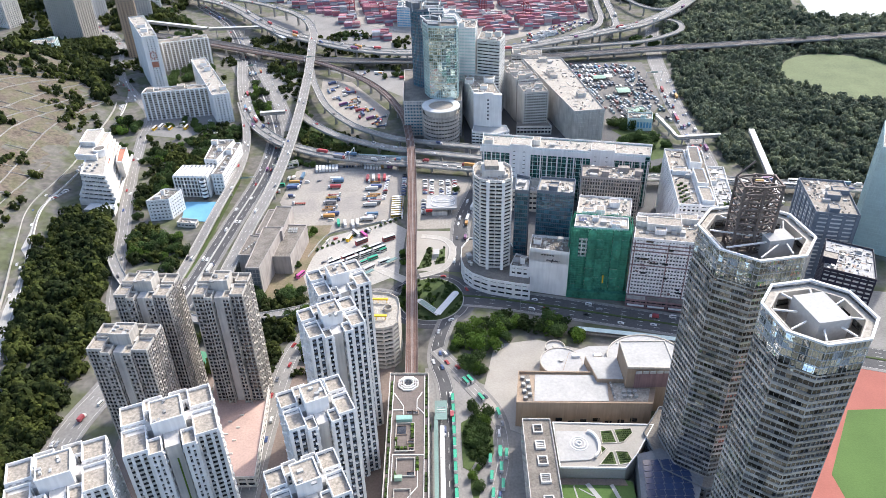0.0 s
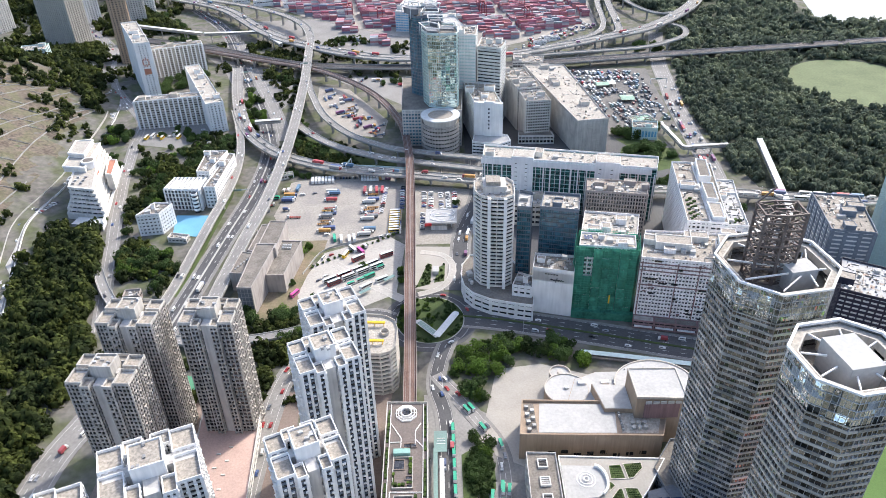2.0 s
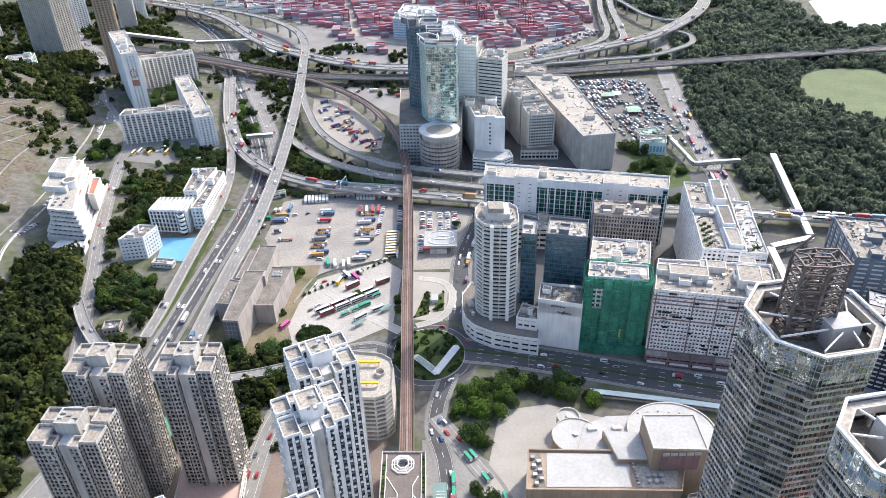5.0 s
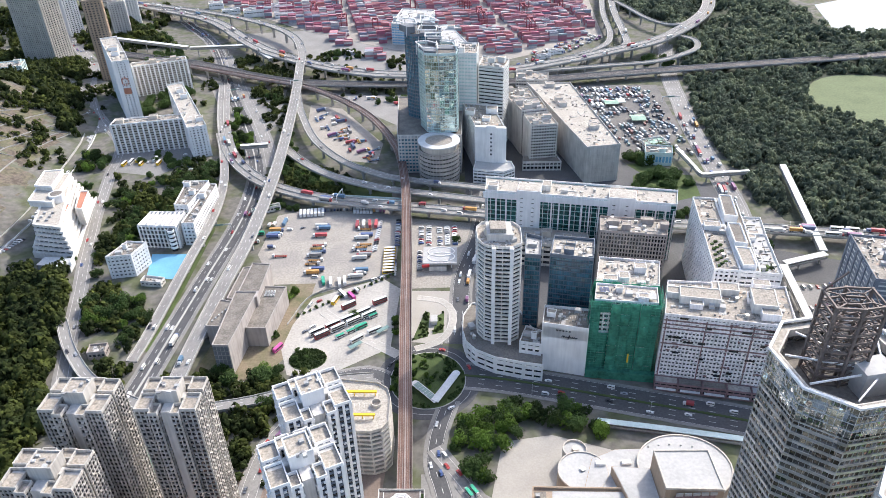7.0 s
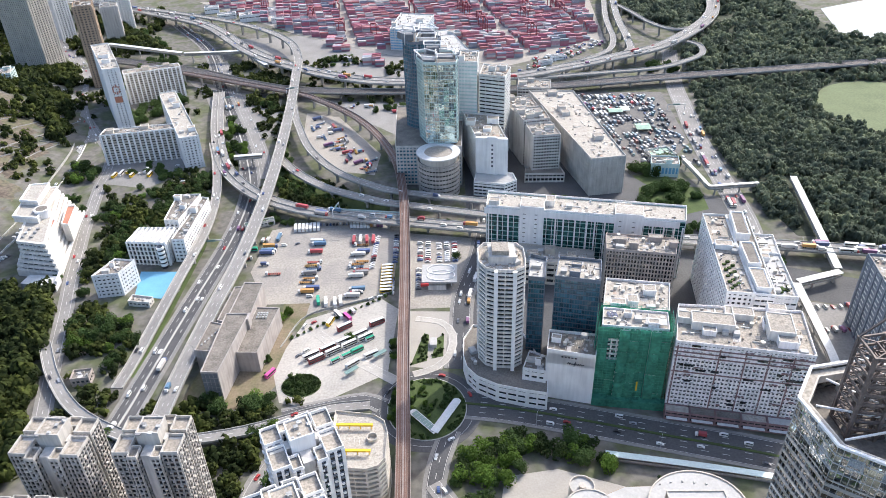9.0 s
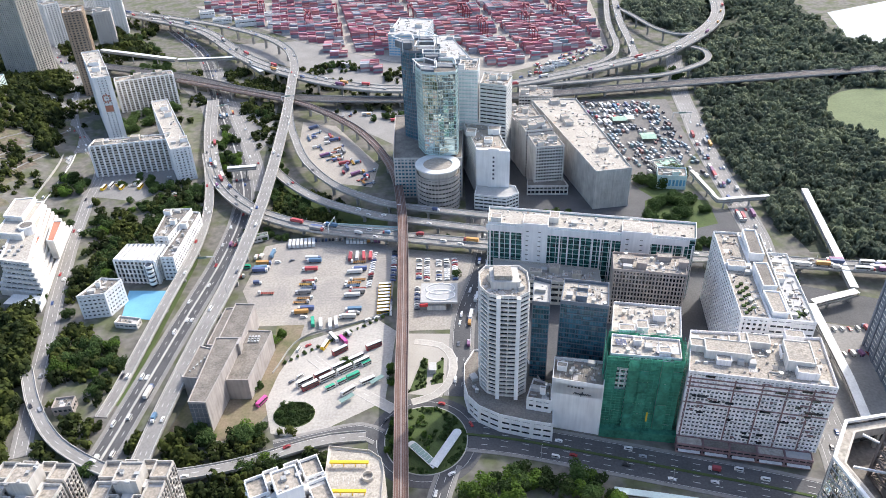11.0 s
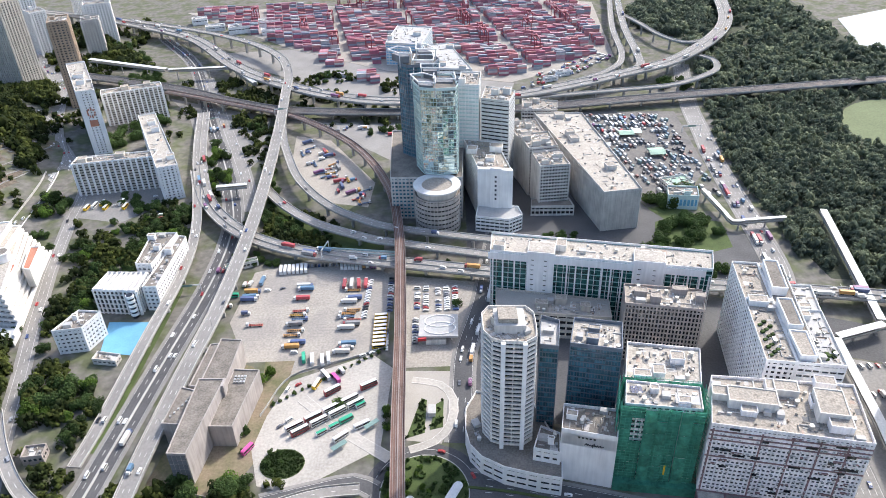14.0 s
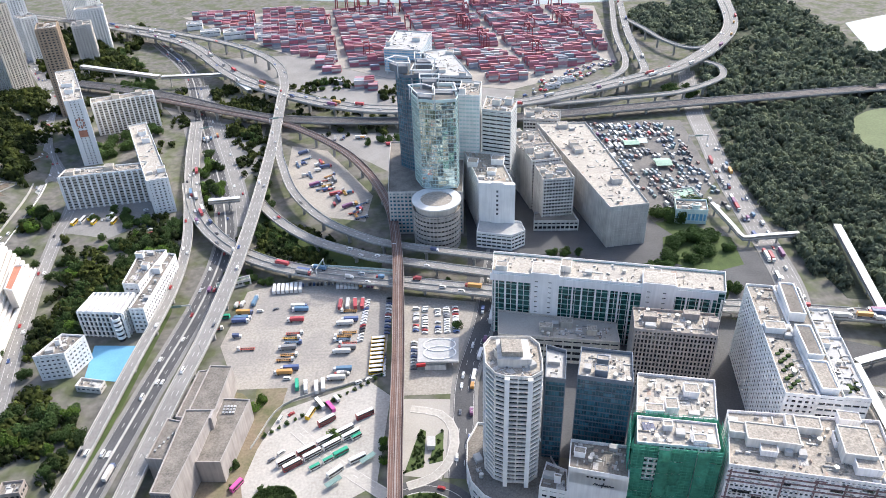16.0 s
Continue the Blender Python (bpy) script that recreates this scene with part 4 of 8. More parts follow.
def pink_block():
    poly = [(135, 434), (208, 417), (217, 457), (146, 468)]
    top = house("industrial_block", "large weathered white industrial block with maroon bands and many small windows", cen(poly), "industrial building")
    facade(top, poly, 7, 55, 3.0, bay=2.2, sp=0.52, pw=0.8, wall="pinkwhite", win="win", roof="roof", par=1.4, panes=62, pane_edges=(0,))
    ox, oy = top.location.x, top.location.y
    a, b = Vector((135 - ox, 434 - oy)), Vector((208 - ox, 417 - oy))
    d = (b - a).normalized()
    nr = Vector((d.y, -d.x))
    yaw, ln = math.atan2(d.y, d.x), (b - a).length
    for z in (51.2, 48.2, 45.2, 33.2):
        q = (a + b) / 2 + nr * 0.2
        Shape().box(q.x, q.y, z, ln, 0.35, 0.75, yaw).put("maroon_band", M["maroon"], top, "maroon painted band")
    for f in (0.02, 0.33, 0.52, 0.69, 0.86):
        q = a + d * (ln * f) + nr * 0.15
        Shape().box(q.x, q.y, 7, 0.8, 0.4, 46, yaw).put("maroon_pier", M["maroon"], top, "maroon drain pier")
    ac = Shape()
    rng = random.Random(4)
    # bays: dark boxes set on the wall in place of shaded recesses
    bands, bays = Shape(), Shape()
    for _ in range(46):
        w = rng.uniform(2, 6)
        q = a + d * min(ln - 5, max(5, ln * rng.choice((0.12, 0.3, 0.55, 0.62, 0.85, 0.95)) + rng.gauss(0, 4))) + nr * 0.22
        sh, zz, hh = (bands, 0.0, rng.uniform(0.7, 1.2)) if rng.random() < 0.45 else (bays, 1.3, rng.uniform(1.0, 1.5))
        sh.box(q.x, q.y, rng.randint(0, 15) * 3.0 + 7.05 + zz + rng.uniform(0, 0.05), w, 0.5 + rng.uniform(0, 0.3), hh, yaw)
    bands.put("spandrel_strip", M["maroon"], top, "stained maroon spandrel strips", kind="stuff")
    bays.put("balcony_glazing", M["win_dark"], top, "dark glass strips standing in for shaded wall recesses", kind="stuff")
    for _ in range(420):
        q = a + d * rng.uniform(1, ln - 1) + nr * 0.4
        ac.box(q.x, q.y, rng.randint(0, 15) * 3.0 + 7.5, 0.8, 0.6, 0.55, yaw)
    ac.put("air_conditioner", M["plant"], top, kind="stuff")
    clutter(top, poly, 55, 51, 5, 26, 4, "pinkwhite", sheds=4)
    for x, y, w, dd, hh in ((160, 448, 24, 11, 5), (196, 440, 14, 18, 6.5), (180, 455, 12, 8, 4), (146, 454, 9, 7, 3.6)):
        rp = rect(x - ox, y - oy, w, dd, -13)
        rm = Shape().prism(rp, 54.6, 54.8 + hh).put("roof_house", M["offwhite"], top)
        Shape().prism(inset(rp, 0.4), 54.8 + hh, 55 + hh).put("house_roof", M["roof"], rm)
        Shape().ring(inset(rp, -0.1), inset(rp, 0.4), 54.4 + hh, 55.5 + hh).put("house_parapet", M["offwhite"], rm)
    # shops along the street
    cols = ("roof_pale", "roof_grey", "roof_grey", "roof_pale", "roof_white")
    for k in range(5):
        s0, s1 = k * 14.6, k * 14.6 + 14.3
        q = [Vector((135, 434)) + d * s0 + nr * 7, Vector((135, 434)) + d * s1 + nr * 7, Vector((135, 434)) + d * s1 + nr * 0.4, Vector((135, 434)) + d * s0 + nr * 0.4]
        q = [tuple(v) for v in q]
        shop = house("shop", "two-storey shop with a maroon front and a flat roof", cen(q), "shop", "shops along the street")
        facade(shop, q, 0, 7, 3.5, bay=3.4, sp=0.4, pw=0.4, wall="maroon", win="win_dark", roof=cols[k], par=0.5)
        m = (Vector(q[0]) + Vector(q[1])) / 2 + nr * 1.1
        Shape().box(m.x - shop.location.x, m.y - shop.location.y, 3.0, 12, 2.0, 0.25, yaw).put("awning", M["walkway"], shop)


pink_block()


def stepped_block():
    poly = [(178.5, 476.5), (194.5, 473.5), (209, 569), (193.5, 572)]
    top = house("stepped_factory", "white factory block with a ribbed side wall and stepped roofs", cen(poly), "industrial building")
    facade(top, poly, 0, 57, 3.4, bay=3.4, sp=0.5, pw=1.5, wall="white", win="win_dark", pier_out=0.04, roof="roof", panes=44, pane_edges=(3, 0), deep=0.35)
    ox, oy = top.location.x, top.location.y
    rel = lambda pts: [(x - ox, y - oy) for x, y in pts]
    Shape().prism(rel([(187.6, 530), (203, 527.5), (203.4, 530), (188, 532.5)]), 56, 58.6).put("cross_wall", M["white"], top)
    clutter(top, poly, 57, 61, 1, 18, 2, "white")
    for k in range(14):
        Shape().box(183 + (k % 3) * 2.6 + k * 0.35 - ox, 481 + k * 2.2 - oy, 56.7, 2.2, 1.6, 1.0 + 0.5 * (k % 2), 0.2).put("roof_planter", M["leaf"], top)
    bar = [(195, 474), (207, 471.6), (224, 566), (209.6, 569)]
    e0 = house("spine_block", "white factory spine with stair heads and a raised roof", cen(bar), "industrial building")
    facade(e0, bar, 0, 57, 4.0, bay=4, sp=0.6, pw=0.6, wall="white", win="win", roof="roof_grey", par=1.0)
    rb_ = lambda pts: [(x - e0.location.x, y - e0.location.y) for x, y in pts]
    for pts, z in (([(204.5, 536), (213.5, 534), (219, 564), (210.5, 566)], 62), ([(199.5, 500), (207.5, 498.5), (211.5, 524), (203, 525.5)], 62), ([(196.5, 476), (205, 474.5), (208.5, 496), (199, 498)], 60)):
        Shape().prism(rb_(pts), 56, z).put("roof_house", M["white"], e0)
        Shape().prism(rb_(inset(pts, 1.0)), z, z + 0.2).put("house_roof", M["roof_grey" if z > 60 else "roof"], e0)
        Shape().ring(rb_(inset(pts, -0.1)), rb_(inset(pts, 0.6)), z - 0.4, z + 0.9).put("house_parapet", M["white"], e0)
    east_wing = [(207.2, 477.5), (223.4, 474.5), (231.4, 523.7), (216, 526)]
    e = simple("east_wing", "white factory wing with a broad white roof", east_wing, 52, 4.3, 62, 1, 8, 2, wall="white", win="win", bay=4, sp=0.66, pw=0.6, roof="roof_white", panes=10)
    for k in range(6):
        Shape().box(210.5 + k * 2.3 - e.location.x, 481 + (k % 2) * 2 + k * 0.6 - e.location.y, 51.7, 2.0, 3.4, 1.2, 0.2).put("roof_planter", M["leaf"], e)
    far = [(217, 528), (236, 525), (243, 560), (224.4, 563)]
    simple("low_wing", "low white wing with a bright flat roof", far, 44, 4.3, 63, 1, 5, 1, wall="white", win="win", bay=4, sp=0.6, pw=0.6, roof="roof_white")
    return top


stepped_block()


def glazed_works():
    poly = [(38, 606), (183, 573), (190, 595), (41, 630)]
    top = house("glazed_works", "long white industrial building with tall teal glazed bays", cen(poly), "industrial building")
    ox, oy = top.location.x, top.location.y
    facade(top, poly, 0, 50, 4.2, bay=4.2, sp=0.14, pw=0.35, wall="tealwall", win="win_teal", pier_out=0.1, pier_mat="white", roof="roof_pale", par=1.6, panes=44)
    a, b = Vector((38 - ox, 606 - oy)), Vector((183 - ox, 573 - oy))
    d = (b - a).normalized()
    nr = Vector((d.y, -d.x))
    yaw, ln = math.atan2(d.y, d.x), (b - a).length
    for f0, f1 in ((0.175, 0.30), (0.655, 0.795)):
        q = a + d * (ln * (f0 + f1) / 2) - nr * 5
        w = ln * (f1 - f0)
        core = Shape().box(q.x, q.y, 0, w, 14, 54, yaw).put("stair_core", M["white"], top, "white stair core")
        for k in range(11):
            m = a + d * (ln * (f0 + f1) / 2) + nr * 2.02
            for o in (-0.3, 0.18):
                Shape().box(m.x + d.x * w * o, m.y + d.y * w * o, 6 + k * 4.1, 2.0, 0.12, 0.55, yaw).put("vent", M["win_dark"], core)
        Shape().box(q.x, q.y, 54, w - 1, 12.5, 0.25, yaw).put("core_roof", M["roof_pale"], core)
    for f in (0.012, 0.06, 0.115, 0.36, 0.40, 0.46, 0.52, 0.56, 0.61, 0.845, 0.90, 0.95, 0.99):
        m = a + d * (ln * f) + nr * 0.35
        Shape().box(m.x, m.y, 0, 1.1, 0.9, 45, yaw).put("white_pier", M["white"], top, "white pier")
    mid = a + d * (ln * 0.48) + nr * 0.3
    Shape().box(mid.x, mid.y, 44.4, ln * 0.98, 0.6, 5.4, yaw).put("fascia", M["white"], top)
    clutter(top, poly, 50, 71, 3, 24, 2, "offwhite", sheds=2)
    low = [(40, 577), (117, 564), (119, 584), (42, 603)]
    ann = house("loading_annex", "low cream loading block with a bare concrete roof", cen(low), "building")
    facade(ann, low, 0, 20, 5, bay=6, sp=0.5, pw=1.0, wall="cream", win="win_dark", roof="paving")
    clutter(ann, [(66, 574), (115, 566), (117, 582), (68, 592)], 20, 72, 3, 10, 2, "cream")
    return top


glazed_works()
simple("grey_factory", "slate grey factory block with pale window strips", [(276, 461), (305, 454), (318, 507), (285.5, 514.5)], 56, 3.6, 81, 3, 14, 2, wall="slate", win="walkway", bay=9, sp=0.58, pw=2.4, pier_out=0.5, panes=14, pane_edges=(3, 0))
simple("navy_block", "navy and white striped office block", [(258, 404), (286, 388), (302, 424), (276, 440)], 46, 3.6, 82, 1, 12, 2, wall="navywall", win="walkway", bay=4.5, sp=0.55, pw=1.0, roof="roof_white", panes=14, pane_edges=(0,))
simple("pale_tower", "tall pale green clad tower", [(333.4, 496.6), (365.4, 476.6), (395.4, 526.6), (361.4, 546.6)], 90, 3.5, 83, 1, 4, 0, wall="palecurtain", win="palecurtain", bay=2.0, sp=0.3, pw=0.6, pier_out=0.5)


# ---------------------------------------------------------------- octagonal office towers
def crown_tower(cx, cy, w, h, seed, box, label):
    poly = chamfer(cx, cy, w, w, w * 0.27, 9)
    top = house("office_tower", label, (cx, cy), "office tower", "twin octagonal towers")
    facade(top, poly, 16, h - 14, 3.55, bay=1.9, sp=0.38, pw=0.16, wall="silver", win="win_tower", roof="roof_grey", par=0, deep=0.4, panes=33, pane_edges=(0, 7, 1))
    p = [(x - cx, y - cy) for x, y in poly]
    # mirror-glazed head with an open crown and white rim
    Shape().prism(inset(p, 0.25), h - 14.4, h - 0.1, False).put("mirror_band", M["win_patch"], top, "mirror glass band")
    grid = Shape()
    for k in range(5):
        grid.ring(p, inset(p, 0.5), h - 14.2 + k * 3.5, h - 14.0 + k * 3.5)
    for k in range(8):
        a, b = Vector(p[k]), Vector(p[(k + 1) % 8])
        m = max(2, round((b - a).length / 1.9))
        for i in range(m):
            q = a.lerp(b, i / m)
            grid.box(q.x, q.y, h - 14.2, 0.14, 0.14, 14.1)
    grid.put("mullion_grid", M["greywall"], top, kind="stuff")
    Shape().ring(inset(p, -0.4), inset(p, 0.6), h, h + 0.9).put("rim", M["white"], top, "white roof rim")
    Shape().ring(inset(p, 0.5), inset(p, 3.0), h - 1.6, h - 1.1).put("walkway", M["roof_pale"], top)
    # The deck's dark felt colour stands in for shade inside the open crown.
    Shape().prism(inset(p, 0.6), h - 10.6, h - 10).put("roof_deck", M["roof_grey"], top)
    Shape().ring(inset(p, 2.9), inset(p, 3.5), h - 4.2, h - 1.0).put("inner_wall", M["cream"], top)
    for k in range(8):
        a, b = Vector(inset(p, 3.2)[k]), Vector(inset(p, 3.2)[(k + 1) % 8])
        m = max(2, round((b - a).length / 8))
        for i in range(m):
            c = a.lerp(b, i / m)
            Shape().box(c.x, c.y, h - 10.2, 1.0, 1.0, 6.2, math.atan2((b - a).y, (b - a).x)).put("crown_column", M["cream"], top)
    bx, by, bw, bd, bh = box
    Shape().box(bx, by, h - 10.2, bw, bd, bh + 9.9, radians(9)).put("plant_house", M["roof_white"], top)
    for k in range(8):
        ang = 2 * math.pi * (k + 0.5) / 8 + radians(9)
        r0, r1 = max(bw, bd) * 0.45, w * 0.43
        Shape().beam((bx + r0 * math.cos(ang), by + r0 * math.sin(ang), h - 1.2), (r1 * math.cos(ang), r1 * math.sin(ang), h - 1.2), 0.5, 0.7).put("roof_beam", M["white"], top)
    q = inset(poly, -7)
    base = house("podium", "dark glass podium under the office towers", (cx, cy), "podium")
    facade(base, q, 0, 16, 4, wall="darkwall", win="win_dark", roof="roof_grey", bay=4)
    return top


t1 = crown_tower(143, 281, 46, 155, 1, (8, -4, 12, 9, 1), "octagonal office tower with bronze mirror glass and a steel mast")
crown_tower(138.8, 212, 36.5, 163, 2, (0.5, 0, 12.5, 17, 2.5), "octagonal office tower with mirror glass and a white plant house")


def mast():
    """The brown open steel frame that stands on the higher roof."""
    ob = house("steel_mast", "brown open steel lattice frame on the tower roof", (141, 284), "mast")
    h0, h1, a = 144.8, 180, 8.5
    sh = Shape()
    c = [(-a, -a * 0.6), (0, -a * 0.75), (a, -a * 0.6), (a, a * 0.6), (0, a * 0.75), (-a, a * 0.6)]
    for x, y in c:
        Shape().box(x, y, h0, 1.0, 1.0, h1 - h0).put("column", M["browniron"], ob)
        Shape().box(x * 0.5, y * 0.5, h0, 0.7, 0.7, h1 - h0 - 3).put("column", M["browniron"], ob)
    n = 9
    for k in range(n + 1):
        z = h0 + 1 + (h1 - h0 - 1.5) * k / n
        lvl = Shape()
        for i in range(6):
            p, q = c[i], c[(i + 1) % 6]
            lvl.beam((*p, z), (*q, z), 0.6, 0.8)
            lvl.beam((*p, z), (p[0] * 0.5, p[1] * 0.5, z), 0.4)
            lvl.beam((p[0] * 0.5, p[1] * 0.5, z), (q[0] * 0.5, q[1] * 0.5, z), 0.4)
            if k < n:
                z2 = h0 + 1 + (h1 - h0 - 1.5) * (k + 1) / n
                lvl.beam((*p, z), (*q, z2), 0.3)
        lvl.put("frame_level", M["browniron"], ob)
    Shape().beam((-a, a * 0.6, h1), (-a * 0.2, a * 0.6, h1 + 7), 0.6).put("spar", M["browniron"], ob)


mast()


# ---------------------------------------------------------------- civic hall and its neighbours
def civic():
    poly = [(41, 312), (121, 308), (131, 334), (45, 339)]
    top = house("civic_hall", "tan stone-clad civic hall with white membrane roofs", cen(poly), "civic hall")
    ox, oy = top.location.x, top.location.y
    rel = lambda pts: [(x - ox, y - oy) for x, y in pts]
    p = rel(poly)
    Shape().prism(p, 0, 19).put("wall", M["tanwall"], top)
    Shape().prism(rel([(52, 314), (96, 312), (99, 334), (55, 336.5)]), 19, 19.3).put("roof", M["roof_white"], top)
    Shape().prism(rel([(99, 312), (119, 311), (127, 333), (101, 334)]), 19, 19.2).put("roof_deck", M["roof_pale"], top)
    Shape().ring(inset(p, -0.1), inset(p, 0.6), 18.8, 20.6).put("parapet", M["tanwall"], top)
    Shape().box(48.5 - ox, 325 - oy, 18.95, 6, 23, 0.1).put("roof_well", M["roof_grey"], top)
    for k in range(7):
        unit("ac_unit", "plant", top, 47 + (k % 2) * 3 - ox, 316 + k * 2.9 - oy, 19, 2.2, 1.8, 1.7)
    for k in range(9):
        unit("vent", "plant", top, 99.8 - ox, 314 + k * 2.1 - oy, 19.2, 1.1, 1.1, 1.3)
    for k in range(3):
        for j in range(2):
            Shape().tube(106 + k * 3.4 - ox, 315 + j * 3.4 - oy, 19.2, 21, 1.2, 1.2, 14).put("fan", M["tank"], top)
    for k in range(12):
        unit("pilaster", "tanwall", top, 44 + k * 6.6 - ox, 311.75 - k * 0.33 - oy, 0, 0.6, 0.5, 18.6)
    for k in range(9):
        unit("louvre", "win_dark", top, 52 + k * 7.4 - ox, 311.35 - k * 0.37 - oy, 3.0 + (k % 3) * 1.2, 4.0, 0.3, 2.6)
    # auditorium tower
    c = rel([(108, 323), (136, 321), (136, 346), (108, 347)])
    Shape().prism(c, 0, 35).put("auditorium", M["tanwall"], top)
    Shape().prism(inset(c, 0.5), 35, 35.3).put("auditorium_roof", M["roof_white"], top)
    Shape().ring(inset(c, -0.1), inset(c, 0.5), 34.6, 36).put("auditorium_parapet", M["cream"], top)
    Shape().box(123 - ox, 321.6 - oy, 20.5, 21, 0.7, 11).put("auditorium_screen", M["maroon"], top, "dark brown recessed screen")
    for k in range(5):
        unit("clerestory", "roof_white", top, 114.5 + k * 4.2 - ox, 321.2 - oy, 31.8, 3.4, 0.6, 1.8)
    b = rel([(92, 328), (108, 327), (108, 347), (88, 349)])
    Shape().prism(b, 0, 22).put("link_block", M["tanwall"], top)
    Shape().prism(inset(b, 0.4), 22, 22.3).put("link_roof", M["roof_white"], top)
    # curved foyer with round ends
    f1 = rel(ngon(74, 352, 13.5, 28))
    Shape().prism(f1, 0, 15).put("foyer_drum", M["tanwall"], top)
    Shape().prism(inset(f1, 0.5), 15, 15.3).put("foyer_roof", M["roof_white"], top)
    Shape().ring(inset(f1, -0.1), inset(f1, 0.5), 14.8, 16).put("foyer_parapet", M["cream"], top)
    f2 = rel([(72, 339), (110, 338), (110, 366), (94, 366), (80, 360)])
    Shape().prism(f2, 0, 15.6).put("foyer", M["tanwall"], top)
    Shape().prism(inset(f2, 0.3), 15.6, 15.8).put("foyer_deck", M["roof_white"], top)
    f3 = rel(ngon(128, 351, 25, 36, 0, 22))
    Shape().prism(f3, 0, 17.5).put("east_foyer", M["tanwall"], top)
    Shape().prism(inset(f3, 0.6), 17.5, 17.9).put("east_roof", M["roof_white"], top)
    Shape().ring(inset(f3, -0.1), inset(f3, 0.6), 17.2, 18.6).put("east_parapet", M["cream"], top)
    f4 = rel(ngon(73, 371, 6.8, 24))
    Shape().ring(f4, inset(f4, 0.5), 0, 12).put("spiral_wall", M["cream"], top)
    Shape().prism(inset(f4, 0.5), 10.4, 10.6).put("spiral_roof", M["roof_white"], top)
    Shape().tube(73 - ox, 370 - oy, 10.6, 13.5, 2.0).put("spiral_core", M["cream"], top)
    Shape().tube(74 - ox, 353 - oy, 15.3, 16.4, 1.6).put("skylight", M["plant"], top)
    for x in (84, 98):
        Shape().box(x - ox, 356 - oy, 15.7, 5, 2.6, 1.6).put("roof_light", M["white"], top)
    for k in range(5):
        unit("roof_vent", "plant", top, 112 + k * 6.0 - ox, 365 + 1.2 * math.sin(k) - oy, 17.9, 0.8, 0.8, 0.8)


civic()


def long_hall():
    poly = [(41, 225), (58, 225), (59, 298), (43, 299)]
    top = house("market_hall", "long grey-roofed hall with rooftop skylights", cen(poly), "hall")
    facade(top, poly, 0, 20, 5, bay=5, sp=0.35, pw=0.5, wall="greywall", win="win_teal", roof="roof_grey", par=0.8, panes=8)
    ox, oy = top.location.x, top.location.y
    for k, y in enumerate((291, 279, 268, 256, 242)):
        Shape().ring(rect(51 - ox, y - oy, 5.5, 6), rect(51 - ox, y - oy, 4.3, 4.8), 19.6, 21).put("skylight_kerb", M["offwhite"], top)
        for j in range(4):
            unit("skylight_slat", "plant" if k in (1, 3) else "win_dark", top, 51 - ox, y - 1.8 + j * 1.2 - oy, 20.2, 4.2, 0.6, 0.3)
    terr = [(60.5, 267), (96, 265), (104, 274), (119, 296), (61, 300)]
    t = house("roof_terrace", "white roof terrace with planted beds and a round fountain court", cen(terr), "terrace")
    ox, oy = t.location.x, t.location.y
    tp = [(x - ox, y - oy) for x, y in terr]
    Shape().prism(tp, 0, 15.2).put("deck", M["paving"], t)
    Shape().ring(inset(tp, -0.1), inset(tp, 0.5), 14.9, 16).put("parapet", M["white"], t)
    Shape().prism([(x - ox, y - oy) for x, y in ((61, 271), (78, 271.5), (83, 275), (85, 281), (84, 287), (79, 292), (61, 293))], 15.2, 16).put("raised_court", M["roof_white"], t)
    for r, hh in ((5.2, 0.25), (3.6, 0.45), (1.6, 0.9)):
        rp = ngon(73.5 - ox, 283 - oy, r, 28)
        Shape().ring(rp, inset(rp, 0.5), 16, 16 + hh).put("ring_kerb", M["white"], t)
    arc = [(79 + 5.5 * math.cos(radians(k)), 282 + 9.5 * math.sin(radians(k))) for k in range(-70, 95, 12)]
    for (x0, y0), (x1, y1) in zip(arc, arc[1:]):
        Shape().beam((x0 - ox, y0 - oy, 16.9), (x1 - ox, y1 - oy, 16.9), 1.3, 1.8).put("curved_wall", M["white"], t)
    rng = random.Random(8)
    beds = [[(86.5, 283), (95, 283), (94, 293), (87, 292.5)], [(96, 283), (99, 283.5), (105.5, 290), (105.5, 294), (95, 293.4)],
            [(84.5, 275), (88.5, 279), (86.5, 281.6), (85.2, 281.6)], [(82, 268), (92, 267.5), (91.6, 277), (89.5, 277)], [(93, 267.5), (98.5, 268.5), (101, 271), (99.6, 277), (92.6, 277.6)]]
    for bed in beds:
        bp = [(x - ox, y - oy) for x, y in bed]
        Shape().ring(bp, inset(bp, 0.4), 15.2, 15.75).put("planter", M["cream"], t)
        Shape().prism(inset(bp, 0.4), 15.2, 15.5).put("planting", M["grass"], t)
        ys, xs = [q[1] for q in bp], [q[0] for q in bp]
        rows = Shape()
        for j in range(int((max(ys) - min(ys)) / 1.5)):
            for i in range(int((max(xs) - min(xs)) / 1.2)):
                x, y = min(xs) + 0.8 + i * 1.2, min(ys) + 0.9 + j * 1.5
                if inside(inset(bp, 0.8), x, y):
                    rows.box(x, y, 15.45, rng.uniform(0.5, 1.1), rng.uniform(0.4, 0.8), rng.uniform(0.2, 0.8), rng.uniform(0, 1))
        if rows.v:
            rows.put("shrubs", M["leaf"], t, kind="stuff")
    low = [(60, 225), (98, 225), (100, 262), (96, 264.6), (60.5, 266.6)]
    lw = house("sunken_lawn", "sunken lawn court with white diagonal paths", cen(low), "lawn")
    ox, oy = lw.location.x, lw.location.y
    lp = [(x - ox, y - oy) for x, y in low]
    Shape().prism(lp, 0, 7.6).put("deck", M["pitch"], lw)
